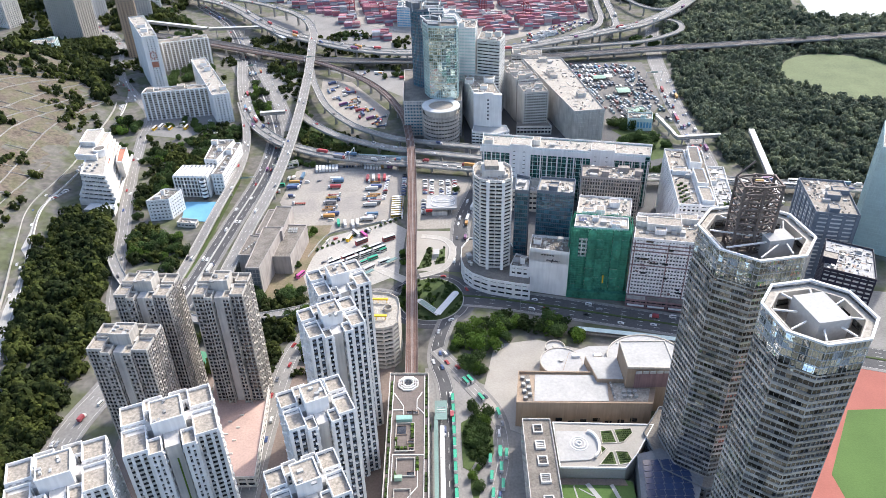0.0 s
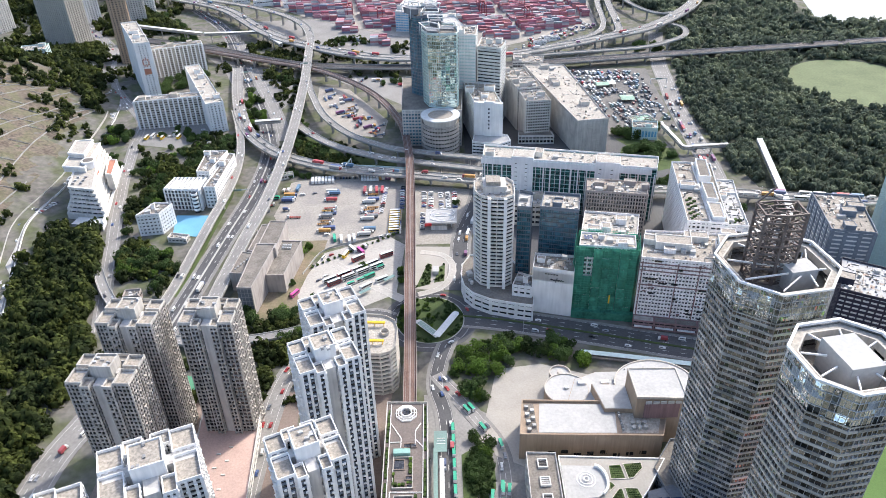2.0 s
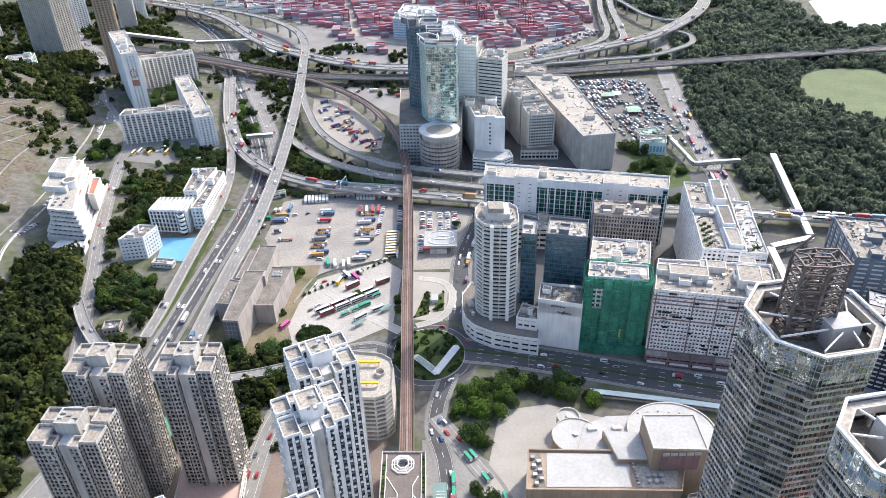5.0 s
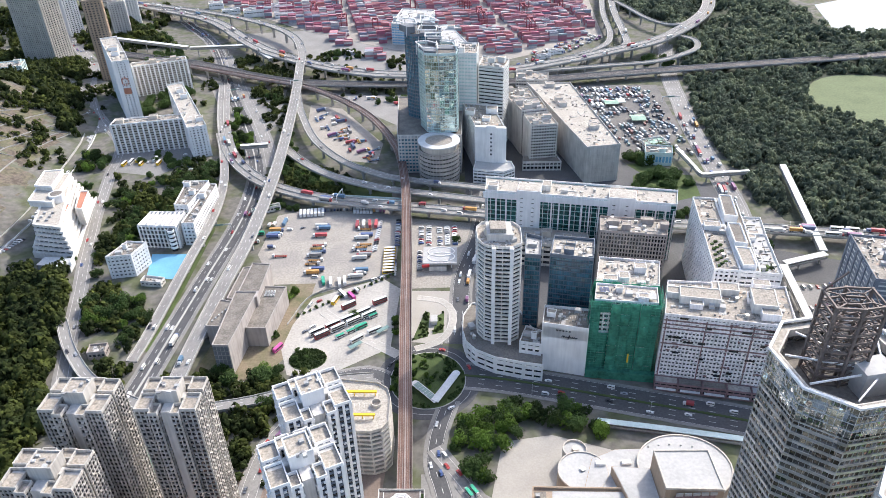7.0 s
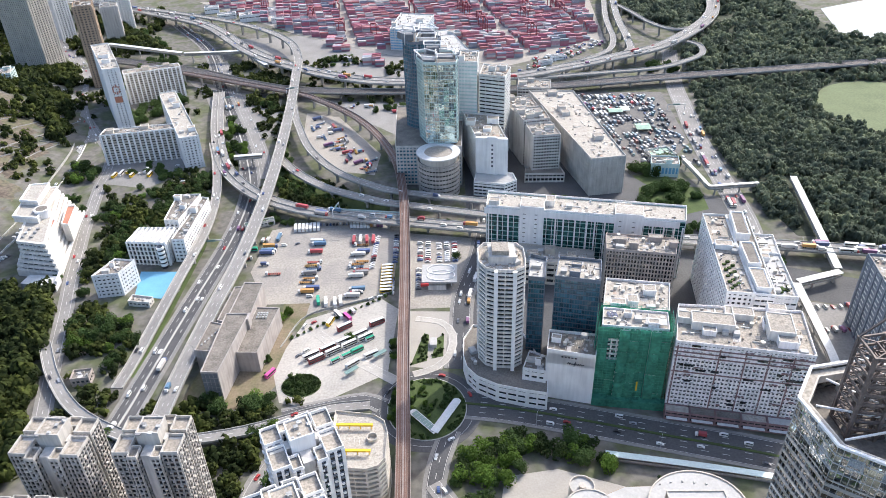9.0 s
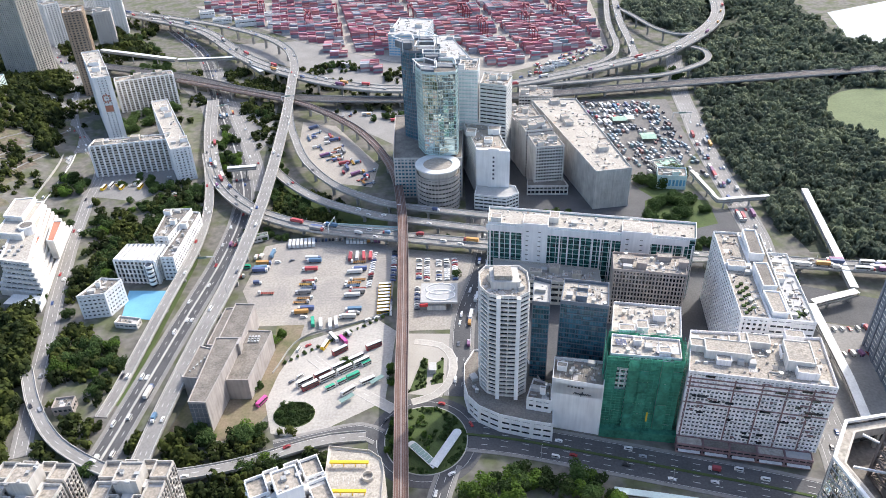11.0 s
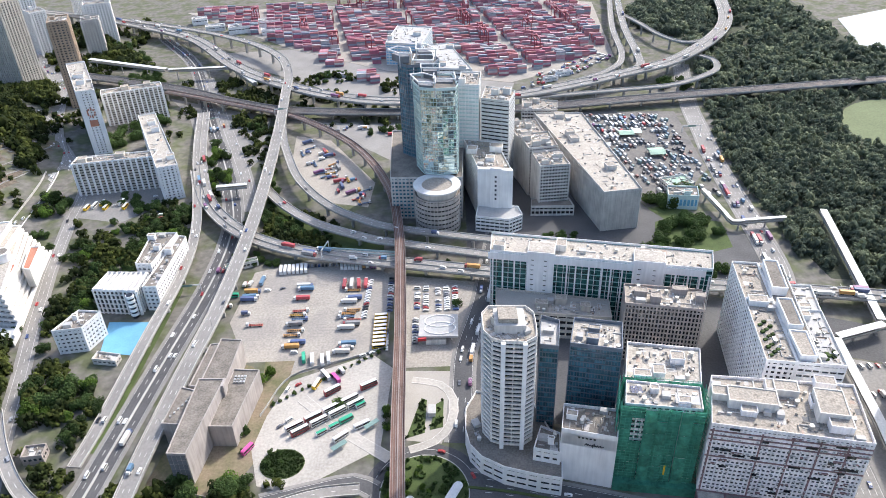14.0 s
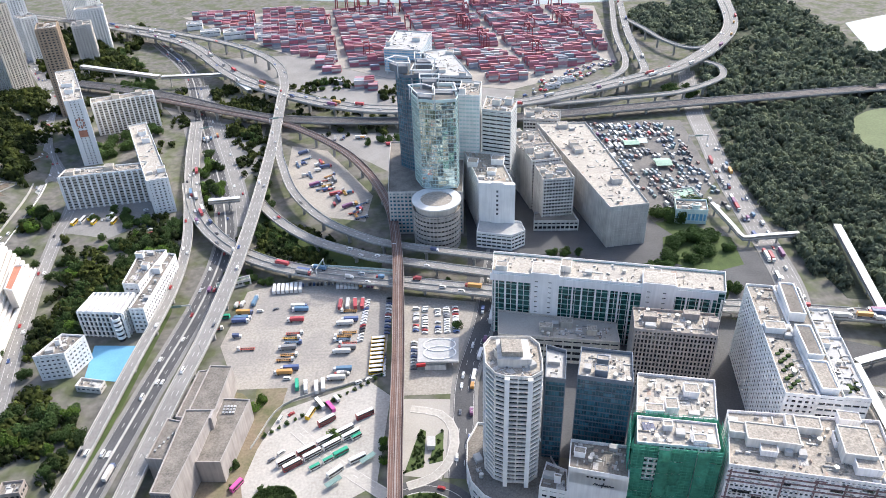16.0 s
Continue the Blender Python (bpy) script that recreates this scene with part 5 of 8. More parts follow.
    Shape().prism([(x - ox, y - oy) for x, y in ((60.8, 262), (97, 260), (96, 264.4), (60.8, 266.3))], 7.6, 7.72).put("path", M["brick_paving"], lw)
    for (x0, y0), (x1, y1), w in (((75, 262), (83, 246), 2.6), ((88, 261), (92, 246), 2.2), ((67.5, 261), (69, 246), 0.8), ((69, 246), (80, 243), 0.8), ((70, 259), (77, 254), 0.6), ((83, 246), (78, 230), 2.4)):
        Shape().beam((x0 - ox, y0 - oy, 7.62), (x1 - ox, y1 - oy, 7.62), w, 0.3).put("path", M["roof_white"], lw)
    sol = [(98, 236), (126, 238), (136, 258), (118, 278), (104, 274)]
    s = house("solar_roof", "dark blue curved glass roof in panels", cen(sol), "roof")
    ox, oy = s.location.x, s.location.y
    Shape().prism([(x - ox, y - oy) for x, y in sol], 0, 16.2).put("wall", M["darkwall"], s)
    for j in range(8):
        for i in range(5):
            x, y = 104 + i * 5 + j * 0.6, 240 + j * 4
            if inside(inset(sol, 1.5), x, y):
                unit("panel", "solar", s, x - ox, y - oy, 16.2, 4.6, 3.6, 0.25, 0.1)


long_hall()


def garden_podium():
    poly = [(-35.2, 190), (-10.5, 190), (-11.2, 340), (-35.2, 341)]
    top = house("garden_podium", "podium with a paved roof garden of planted courts above the station", cen(poly), "podium")
    ox, oy = top.location.x, top.location.y
    p = [(x - ox, y - oy) for x, y in poly]
    facade(top, poly, 0, 19, 4.75, bay=5, sp=0.55, pw=0.8, wall="greywall", win="win_dark", roof="garden_deck", par=1.0)
    rng = random.Random(52)
    # planted edges with ragged hedges behind white kerbs
    for x, w in ((-33.6, 1.3), (-12.4, 1.5)):
        for k in range(30):
            y = 246 + k * 3.1
            if rng.random() < 0.8:
                unit("hedge", "leaf", top, x - ox + rng.uniform(-0.2, 0.2), y - oy, 18.7, w * rng.uniform(0.7, 1.1), rng.uniform(2, 3), rng.uniform(0.5, 1.3), rng.uniform(-0.05, 0.05))
        Shape().box(x - ox + (1.1 if x < -20 else -1.1), 292 - oy, 18.7, 0.35, 94, 0.8).put("kerb", M["white"], top)
    for r, w, hh in ((6.6, 0.5, 1.0), (5.2, 0.4, 1.5), (3.6, 0.5, 2.0)):
        rp = ngon(-23.5 - ox, 331.8 - oy, r, 8, math.pi / 8)
        Shape().ring(rp, inset(rp, w), 18.7, 18.7 + hh).put("fountain_wall", M["white"], top)
    for k in range(4):
        unit("skylight", "win_dark", top, -24.5 + (k % 2) * 2 - ox, 330.8 + (k // 2) * 2 - oy, 18.7, 1.5, 1.5, 1.6)
    for k in range(8):
        a = 2 * math.pi * k / 8
        Shape().beam((-23.5 + 3.4 * math.cos(a) - ox, 331.8 + 3.4 * math.sin(a) - oy, 19.6), (-23.5 + 6.4 * math.cos(a) - ox, 331.8 + 6.4 * math.sin(a) - oy, 19.4), 0.3).put("fountain_rib", M["white"], top)
    for (x0, y0), (x1, y1) in (((-32, 324), (-26, 313)), ((-26, 313), (-26, 306)), ((-15, 324), (-18, 318)), ((-18, 318), (-18, 308)), ((-32, 310), (-26, 310)), ((-18, 312), (-13.5, 306)), ((-31, 276), (-13.6, 275.4)), ((-17, 275), (-17, 254)), ((-17, 254), (-22, 247)), ((-31, 258), (-31, 276))):
        Shape().beam((x0 - ox, y0 - oy, 18.95), (x1 - ox, y1 - oy, 18.95), 0.4, 0.5).put("low_kerb", M["white"], top)
    for x, y, w, d in ((-24.4, 288.4, 11, 21), (-23.6, 267, 10.4, 12.4), (-25, 249, 9, 7)):
        Shape().ring(rect(x - ox, y - oy, w, d), rect(x - ox, y - oy, w - 0.8, d - 0.8), 18.6, 19.8).put("court_wall", M["parapet"], top)
    # Thin dark slabs stand in for the shade of openings in the deck.
    for x, y, w, d in ((-26.5, 294, 5.4, 6.4), (-21, 285, 3.6, 1.8), (-20.5, 279.4, 3.2, 2.2), (-20.6, 262.6, 4.6, 2.6), (-22.4, 307.4, 3.4, 2.4), (-18.8, 307.4, 3.0, 2.4)):
        Shape().box(x - ox, y - oy, 18.72, w, d, 0.16).put("void", M["win_dark"], top)
        Shape().ring(rect(x - ox, y - oy, w + 0.9, d + 0.9), rect(x - ox, y - oy, w, d), 18.7, 19.3).put("void_kerb", M["brick_paving"], top)
    for x, y, w, d in ((-20.3, 293, 2.2, 11), (-26, 280.5, 6, 2.6), (-20.6, 281.8, 3, 1.6), (-17.2, 269, 1.6, 9), (-29.4, 284, 1.2, 8), (-29, 262, 1.4, 5), (-27, 304.4, 6, 1.0)):
        for k in range(max(2, int(max(w, d) / 1.6))):
            f = (k + 0.5) / max(2, int(max(w, d) / 1.6)) - 0.5
            unit("shrub", rng.choice(("leaf", "leaf", "leaf_light")), top, x - ox + (f * w if w > d else 0), y - oy + (f * d if d >= w else 0), 18.7, min(w, 1.8) * rng.uniform(0.8, 1.1), min(d, 1.8) * rng.uniform(0.8, 1.1), rng.uniform(0.7, 1.5), rng.uniform(-0.3, 0.3))
    for x, y, w, d in ((-25.2, 301.8, 9.2, 3.4), (-27.2, 259.2, 4, 2.4)):
        Shape().box(x - ox, y - oy, 18.7, w, d, 2.5).put("shelter", M["roof_green" if d < 3 else "tealwall"], top, "green roofed shelter")
    cn = house("glass_canopy", "green glass canopy over the bus stops", (-4, 300), "canopy")
    Shape().box(0, 22, 5.4, 7.5, 16, 0.3).put("roof_panel", M["canopy"], cn)
    Shape().box(-3.0, -28, 5.2, 2.4, 90, 0.3).put("roof_panel", M["canopy"], cn)
    Shape().box(0.6, -30, 4.6, 2.6, 80, 0.3).put("roof_panel", M["walkway"], cn)
    for k in range(12):
        Shape().box(0, 28 - k * 8.5, 0, 0.4, 0.4, 5.2).put("post", M["plant"], cn)
    for k in range(3):
        Shape().box(0.3, 20 + k * 2, 5.7, 5, 0.25, 0.3).put("frame_bar", M["white"], cn)


garden_podium()


# ---------------------------------------------------------------- housing towers
def cross_tower(cx, cy, w, d, h, label, style, seed, yaw=0.0, group="housing towers"):
    """A tower on a cross-shaped plan: four wings that step in round a higher lift core."""
    top = house("housing_tower", label, (cx, cy), "apartment tower", group)
    wall, win, bay, sp, pw, pm = style
    q, s = math.cos(radians(yaw)), math.sin(radians(yaw))
    wing = lambda ox, oy, ww, dd: [(cx + q * x - s * y, cy + s * x + q * y) for x, y in ((ox - ww / 2, oy - dd / 2), (ox + ww / 2, oy - dd / 2), (ox + ww / 2, oy + dd / 2), (ox - ww / 2, oy + dd / 2))]
    wings = [(-w * 0.37, -d * 0.20, w * 0.25, d * 0.42, 0), (w * 0.37, -d * 0.20, w * 0.25, d * 0.42, 0), (-w * 0.175, -d * 0.36, w * 0.14, d * 0.26, -0.7), (w * 0.175, -d * 0.36, w * 0.14, d * 0.26, -0.7),
             (-w * 0.37, d * 0.26, w * 0.25, d * 0.34, 0.3), (w * 0.37, d * 0.26, w * 0.25, d * 0.34, 0.3), (-w * 0.14, d * 0.38, w * 0.20, d * 0.22, -0.6), (w * 0.14, d * 0.38, w * 0.20, d * 0.22, -0.6)]
    for k, (a, b, ww, dd, dh) in enumerate(wings):
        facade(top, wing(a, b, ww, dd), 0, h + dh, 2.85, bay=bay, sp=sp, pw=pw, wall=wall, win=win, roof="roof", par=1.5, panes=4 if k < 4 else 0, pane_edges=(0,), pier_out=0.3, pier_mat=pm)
    link = wing(0, 0.02 * d, w * 0.92, d * 0.16)
    Shape().prism([(x - cx, y - cy) for x, y in link], 0, h - 0.2).put("link_wall", M["greywall"], top)
    Shape().prism([(x - cx, y - cy) for x, y in wing(0, 0, w * 0.16, d * 0.80)], 0, h - 1.0).put("link_wall", M["greywall"], top)
    core = wing(0, 0.04 * d, w * 0.34, d * 0.40)
    cp = [(x - cx, y - cy) for x, y in core]
    Shape().prism(cp, 0, h + 5.5).put("lift_core", M[pm or wall], top)
    Shape().prism(inset(cp, 0.6), h + 5.5, h + 5.75).put("core_roof", M["roof"], top)
    Shape().ring(inset(cp, -0.05), inset(cp, 0.5), h + 5.3, h + 6.6).put("core_parapet", M[pm or wall], top)
    rng = random.Random(seed)
    for _ in range(5):
        unit("ac_unit", "plant", top, rng.uniform(-w * 0.14, w * 0.14), rng.uniform(-d * 0.18, d * 0.18), h + 5.7, rng.uniform(0.8, 2.4), rng.uniform(0.8, 2.0), rng.uniform(0.6, 1.6), radians(yaw))
    # projecting air-conditioner hoods and bay sills
    hood = Shape()
    for a, b, ww, dd, dh in wings:
        pl = [(x - cx, y - cy) for x, y in wing(a, b, ww, dd)]
        for e in (0, 1, 3):
            p0, p1 = Vector(pl[e]), Vector(pl[(e + 1) % 4])
            dr = (p1 - p0).normalized()
            nr = Vector((dr.y, -dr.x))
            for k in range(int(h / 2.85)):
                m = p0.lerp(p1, 0.3 if (k + e) % 2 else 0.68) + nr * 0.45
                hood.box(m.x, m.y, k * 2.85 + 0.35, 1.3, 0.7, 0.75, math.atan2(dr.y, dr.x))
    hood.put("air_conditioner_hood", M[pm or wall], top, kind="stuff")
    return top


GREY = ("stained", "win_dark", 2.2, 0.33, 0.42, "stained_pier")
WHITE = ("slate", "win_dark", 3.0, 0.40, 1.15, "white")
BRIGHT = ("greywall", "win_dark", 2.9, 0.40, 1.2, "white")
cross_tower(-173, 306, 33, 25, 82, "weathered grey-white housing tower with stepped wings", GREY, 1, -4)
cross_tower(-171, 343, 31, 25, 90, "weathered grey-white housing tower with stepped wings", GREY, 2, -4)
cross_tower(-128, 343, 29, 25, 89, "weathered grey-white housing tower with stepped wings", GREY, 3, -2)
cross_tower(-57, 322, 29, 28, 106, "white housing tower with blue-grey window strips", WHITE, 4, 24)
cross_tower(-57, 288, 29, 28, 106, "white housing tower with blue-grey window strips", WHITE, 5, 24)
cross_tower(-57, 229, 29, 28, 106, "white housing tower with blue-grey window strips", WHITE, 6, 24)
cross_tower(-55, 188, 29, 28, 104, "white housing tower with blue-grey window strips", WHITE, 7, 24)
cross_tower(-124, 232, 40, 36, 95, "bright white housing tower with deep wings and lime stripes", BRIGHT, 8, 22)
cross_tower(-163, 205, 40, 34, 92, "bright white housing tower with deep wings", BRIGHT, 9, 22)
for k, z in enumerate((20, 0)):
    unit("lime_stripe", "leaf_light", bpy.data.objects["housing_tower.007"], -2 + k * 9, -18.2 + k * 3, 2, 0.7, 0.4, 86, radians(22))
tp = [(-143, 272), (-108, 272), (-114, 352), (-150, 356)]
ep = house("estate_podium", "low podium with a pink paved roof terrace", cen(tp), "podium")
facade(ep, tp, 0, 8, 4, wall="offwhite", win="win_dark", bay=5, roof="pink_terrace", par=1.2)
for k in range(8):
    unit("bench", "offwhite", ep, -3 + (k % 2) * 6, -28 + k * 5, 7.7, 2.4, 0.8, 0.6)


def multi_storey():
    poly = [(-60, 369), (-40, 367), (-34, 369), (-30.5, 374), (-30, 392), (-32, 400), (-38, 405), (-60, 409)]
    top = house("multi_storey_car_park", "cream multi-storey car park with open decks and a rounded ramp end", cen(poly), "car park")
    facade(top, poly, 0, 34, 3.4, bay=6, sp=0.48, pw=0.5, wall="cream", win="win_dark", roof="roof_pale", par=1.2, deep=1.4, out=0.2)
    ox, oy = top.location.x, top.location.y
    for y in (378, 396):
        unit("yellow_beam", "yellow", top, -48 - ox, y - oy, 36.2, 20, 1.6, 1.0, radians(-3))
        for k in range(4):
            unit("yellow_post", "yellow", top, -57 + k * 6 - ox, y - oy + 0.3 - k * 0.3, 33.7, 0.4, 0.4, 2.6)
    for k in range(8):
        unit("deck_marking", "line", top, -56 + k * 2.8 - ox, 387 - oy, 33.72, 0.15, 5, 0.02)
    Shape().ring([(x - ox, y - oy) for x, y in ngon(-38, 388, 3, 16)], [(x - ox, y - oy) for x, y in ngon(-38, 388, 2.6, 16)], 33.6, 36).put("ramp_wall", M["cream"], top)


multi_storey()


def windowless():
    top = house("windowless_building", "windowless cream concrete building with dark flat roofs", (-135, 510), "utility building")
    rel = lambda pts: [(x + 135, y - 510) for x, y in pts]
    for nm, pts, h in (("tall_block", [(-149.9, 456), (-139, 454.9), (-131.4, 513.9), (-147.4, 514.7)], 24), ("west_wing", [(-163.3, 486.3), (-149.0, 484.4), (-146.9, 512), (-160.4, 516.6)], 16),
                       ("east_wing", [(-135.0, 482.6), (-121, 481.7), (-114.4, 529.5), (-131.0, 531.3)], 16), ("north_block", [(-148.7, 515.2), (-132.6, 514.4), (-130.8, 557.3), (-145.1, 558.9)], 18.5), ("low_north_block", [(-155.6, 516.9), (-148.9, 515.4), (-145.3, 557), (-152, 556.2)], 16.5)):
        b = rel(pts)
        w = Shape().prism(b, 0, h).put(nm, M["utility"], top)
        Shape().prism(inset(b, 0.6), h, h + 0.15).put("roof", M["roof_grey"], w)
        Shape().ring(inset(b, -0.08), inset(b, 0.5), h - 0.3, h + 0.9).put("parapet", M["utility"], w)
    end = Shape()
    for k in range(4):
        for j in range(6):
            end.box(-13.6 + k * 2.6, -54.4 - k * 0.26, 1.5 + j * 3.7, 2.2, 0.2, 3.2, -0.1)
    end.put("end_panel", M["darkwall"], top, "dark grey panels on the end wall", kind="stuff")
    Shape().box(3.6, 0.6, 16, 1.6, 7, 9).put("stair_turret", M["utility"], top)
    for k in range(12):
        unit("cooling_fan", "tank", top, 7 + (k % 4) * 2.0, 9 + (k // 4) * 2.4, 16.15, 1.3, 1.5, 1.2)
    for k in range(6):
        unit("roof_vent", "plant", top, -25 + k * 1.6, -18 + k * 3, 16.1, 1, 1.4, 0.8)


windowless()


def filling_station():
    top = house("filling_station", "filling station with a white ringed canopy and red fascia", (0, 579), "filling station")
    cp = rect(0, 0, 27, 24, -2)
    Shape().prism(cp, 6.8, 7.9).put("canopy", M["roof_white"], top)
    Shape().ring(inset(cp, -0.15), inset(cp, 0.4), 6.4, 7.7).put("fascia", M["roof_white"], top)
    Shape().prism(rect(-2, -9, 14, 5, -2), 0, 4.2).put("kiosk", M["offwhite"], top)
    Shape().box(-11.5, -13.2, 5.4, 6, 1.2, 2.2, 0.1).put("sign_board", M["red"], top, "red sign board")
    for y in (-3.5, 4.5):
        rp = ngon(1, y, 11, 40, 0, 6.8)
        Shape().ring(rp, inset(rp, 0.6), 7.9, 8.5).put("roof_arc", M["white"], top)
    for x in (-9, 0, 9):
        for y in (-7, 7):
            Shape().box(x, y, 0, 0.6, 0.6, 6.9).put("column", M["white"], top)
    for x in (-8, 8):
        Shape().box(x, 0, 0, 1, 2.2, 1.7).put("pump", M["red"], top)


filling_station()


# ---------------------------------------------------------------- glass tower group beyond the viaducts
def glass_group():
    top = house("glass_tower", "tall mirror-glass office tower with stepped roof frames", (3, 768), "office tower")
    rel = lambda pts: [(x - 3, y - 768) for x, y in pts]
    front = [(-15, 762), (-9, 746), (4, 742), (20, 743), (22, 752), (18, 776), (-14, 778)]
    facade(top, front, 42, 118, 3.7, bay=2.2, sp=0.10, pw=0.12, wall="palecurtain", win="win_mirror", roof="roof_grey", par=1.5, panes=44, pane_edges=(1, 2), deep=0.3)
    back = [(-28, 792), (-20, 784), (2, 784), (8, 800), (-12, 822), (-28, 818)]
    facade(top, back, 40, 124, 3.7, bay=2.2, sp=0.18, pw=0.2, wall="slate", win="win_blue", roof="roof_grey", par=1.5)
    # stepped crowns: open white rims on posts over dark machine rooms
    for pts, z in (([(-17, 764), (-10, 745), (4, 741), (4, 757), (-6, 766)], 124), ([(2, 757), (21, 754), (20, 770), (3, 772)], 122), ([(-8, 770), (8, 768), (8, 779), (-8, 780)], 127),
                   ([(-36, 800), (-26, 788), (-15, 787), (-17, 802), (-28, 808)], 134), ([(-15, 784), (3, 783), (4, 797), (-13, 799)], 129), ([(-12, 801), (6, 799), (-2, 812), (-12, 818)], 133)):
        pl = rel(pts)
        Shape().ring(inset(pl, -0.2), inset(pl, 0.5), z, z + 0.9).put("crown_rim", M["white"], top)
        for x, y in inset(pl, 0.6):
            Shape().box(x, y, z - 12, 0.7, 0.7, 12.2).put("crown_post", M["walkway"], top)
        Shape().prism(inset(pl, 2.2), z - 9, z - 3).put("plant_room", M["darkwall"], top)
    mid = [(-14, 779), (14, 777), (8, 783), (-20, 783.8)]
    facade(top, mid, 40, 114, 3.7, bay=3, sp=0.3, pw=0.4, wall="slate", win="win_blue")
    pod = [(-40, 800), (-36, 742), (-14, 738), (-14, 746), (22, 742), (26, 800), (10, 842), (-36, 846)]
    base = house("tower_podium", "grey podium with blue strip windows below the glass tower", cen(pod), "podium")
    facade(base, [(-38, 742), (24, 738), (28, 805), (6, 842), (-40, 842)], 0, 40, 3.6, bay=3.2, sp=0.5, pw=1.2, wall="greywall", win="win_blue", roof="roof_grey", par=1.0)
    dr = ngon(2, 727, 19.5, 40)
    drum = house("parking_drum", "round grey concrete parking drum with open slot bands", (2, 727), "parking drum")
    facade(drum, dr, 0, 34, 4.4, bay=9, sp=0.64, pw=0.4, wall="stained", win="win_dark", roof="roof_grey", par=0.6)
    p2 = ngon(0, 0, 17.5, 40)
    Shape().prism(p2, 33.6, 40).put("drum_head", M["cream"], drum)
    Shape().ring(ngon(0, 0, 20.2, 40), ngon(0, 0, 13, 40), 40, 41.2).put("drum_rim", M["walkway"], drum, "pale overhanging ring")
    Shape().prism(ngon(0, 0, 13.2, 40), 39.5, 40.3).put("drum_roof", M["roof"], drum)
    # pair of white slabs behind
    simple("white_slab", "white ribbed office slab", [(24, 800), (42, 796), (46, 830), (28, 834)], 100, 3.6, 91, 1, 3, 0, wall="white", win="palecurtain", bay=3, sp=0.55, pw=0.4)
    simple("banded_slab", "office slab with pale bands and dark windows", [(44, 796), (68, 786), (76, 812), (50, 826)], 88, 3.6, 92, 2, 6, 1, wall="walkway", win="win_dark", bay=6, sp=0.62, pw=0.2)
    wb = [(38, 736), (66, 730), (58, 790), (28, 800)]
    w = simple("white_factory", "white factory building with a blank end wall", wb, 48, 3.8, 93, 3, 14, 2, wall="white", win="win", bay=3, sp=0.5, pw=0.8, panes=22, pane_edges=(3,))
    ox, oy = w.location.x, w.location.y
    Shape().prism([(x - ox, y - oy) for x, y in [(37, 735), (66.5, 728.5), (66, 733), (37.5, 739)]], 0, 50).put("end_wall", M["white"], w)
    Shape().prism([(x - ox, y - oy) for x, y in [(47, 731.2), (57, 729), (57, 731), (47, 733.4)]], 14, 52).put("sign_panel", M["white"], w, "white sign panel with plain bars")
    for k in range(6):
        unit("sign_bar", "signdark", w, 52 - ox, 729.9 - oy, 22 + k * 4.2, 1.6, 0.25, 1.8, radians(-12))
    lp = [(34, 716), (62, 708), (74, 716), (72, 730), (38, 738)]
    l = house("polygon_annex", "low white annex with a faceted flat roof", cen(lp), "building")
    facade(l, lp, 0, 14, 3.5, bay=4, sp=0.5, pw=0.5, wall="white", win="win", roof="roof_white", panes=8)
    # grey residential-industrial blocks
    for k, pts in enumerate(([(92, 746), (118, 748), (113, 778), (88, 774)], [(86, 776), (112, 780), (108, 812), (80, 806)], [(79, 808), (106, 814), (101, 850), (72, 842)])):
        t = simple("grey_block", "stained grey block of flats and workshops with balconies", pts, 44 + (k == 1) * 3, 3.1, 95 + k, 3, 14, 3, group="grey blocks in a row", wall="greywall", win="win_dark", bay=2.6, sp=0.42, pw=0.8, out=0.35, pier_out=0.5, panes=14)
    b0 = [(84, 738), (122, 736), (118, 760), (86, 752)]
    bb = house("street_podium", "stained concrete podium at street level", cen(b0), "podium")
    facade(bb, b0, 0, 9, 4.5, wall="greywall", win="win_dark", bay=4, roof="roof_grey")
    gw = [(140, 708), (172, 712), (152, 878), (104, 882)]
    g = simple("grey_warehouse", "long grey warehouse with close vertical ribs", gw, 37, 4.4, 99, 4, 26, 3, wall="greywall", win="greywall", bay=1.5, sp=0.35, pw=0.5, pier_out=0.3, roof="roof_pale")
    simple("far_office", "grey block beside the highway", [(92, 890), (128, 884), (132, 910), (96, 918)], 38, 3.8, 100, 2, 8, 1, wall="greywall", win="win_dark", bay=3, sp=0.5, pw=0.6)
    simple("pump_house", "small pale blue utility building with ribbed front", [(206, 742), (232, 738), (236, 756), (210, 760)], 13, 13, 101, 1, 12, 1, wall="palecurtain", win="court", bay=3.4, sp=0.25, pw=1.0, roof="roof_grey")
    simple("green_shed", "low shed with a green roof", [(216, 772), (240, 776), (236, 794), (212, 788)], 6, 6, 102, 0, 0, 0, wall="offwhite", roof="roof_green", shed=0)


glass_group()


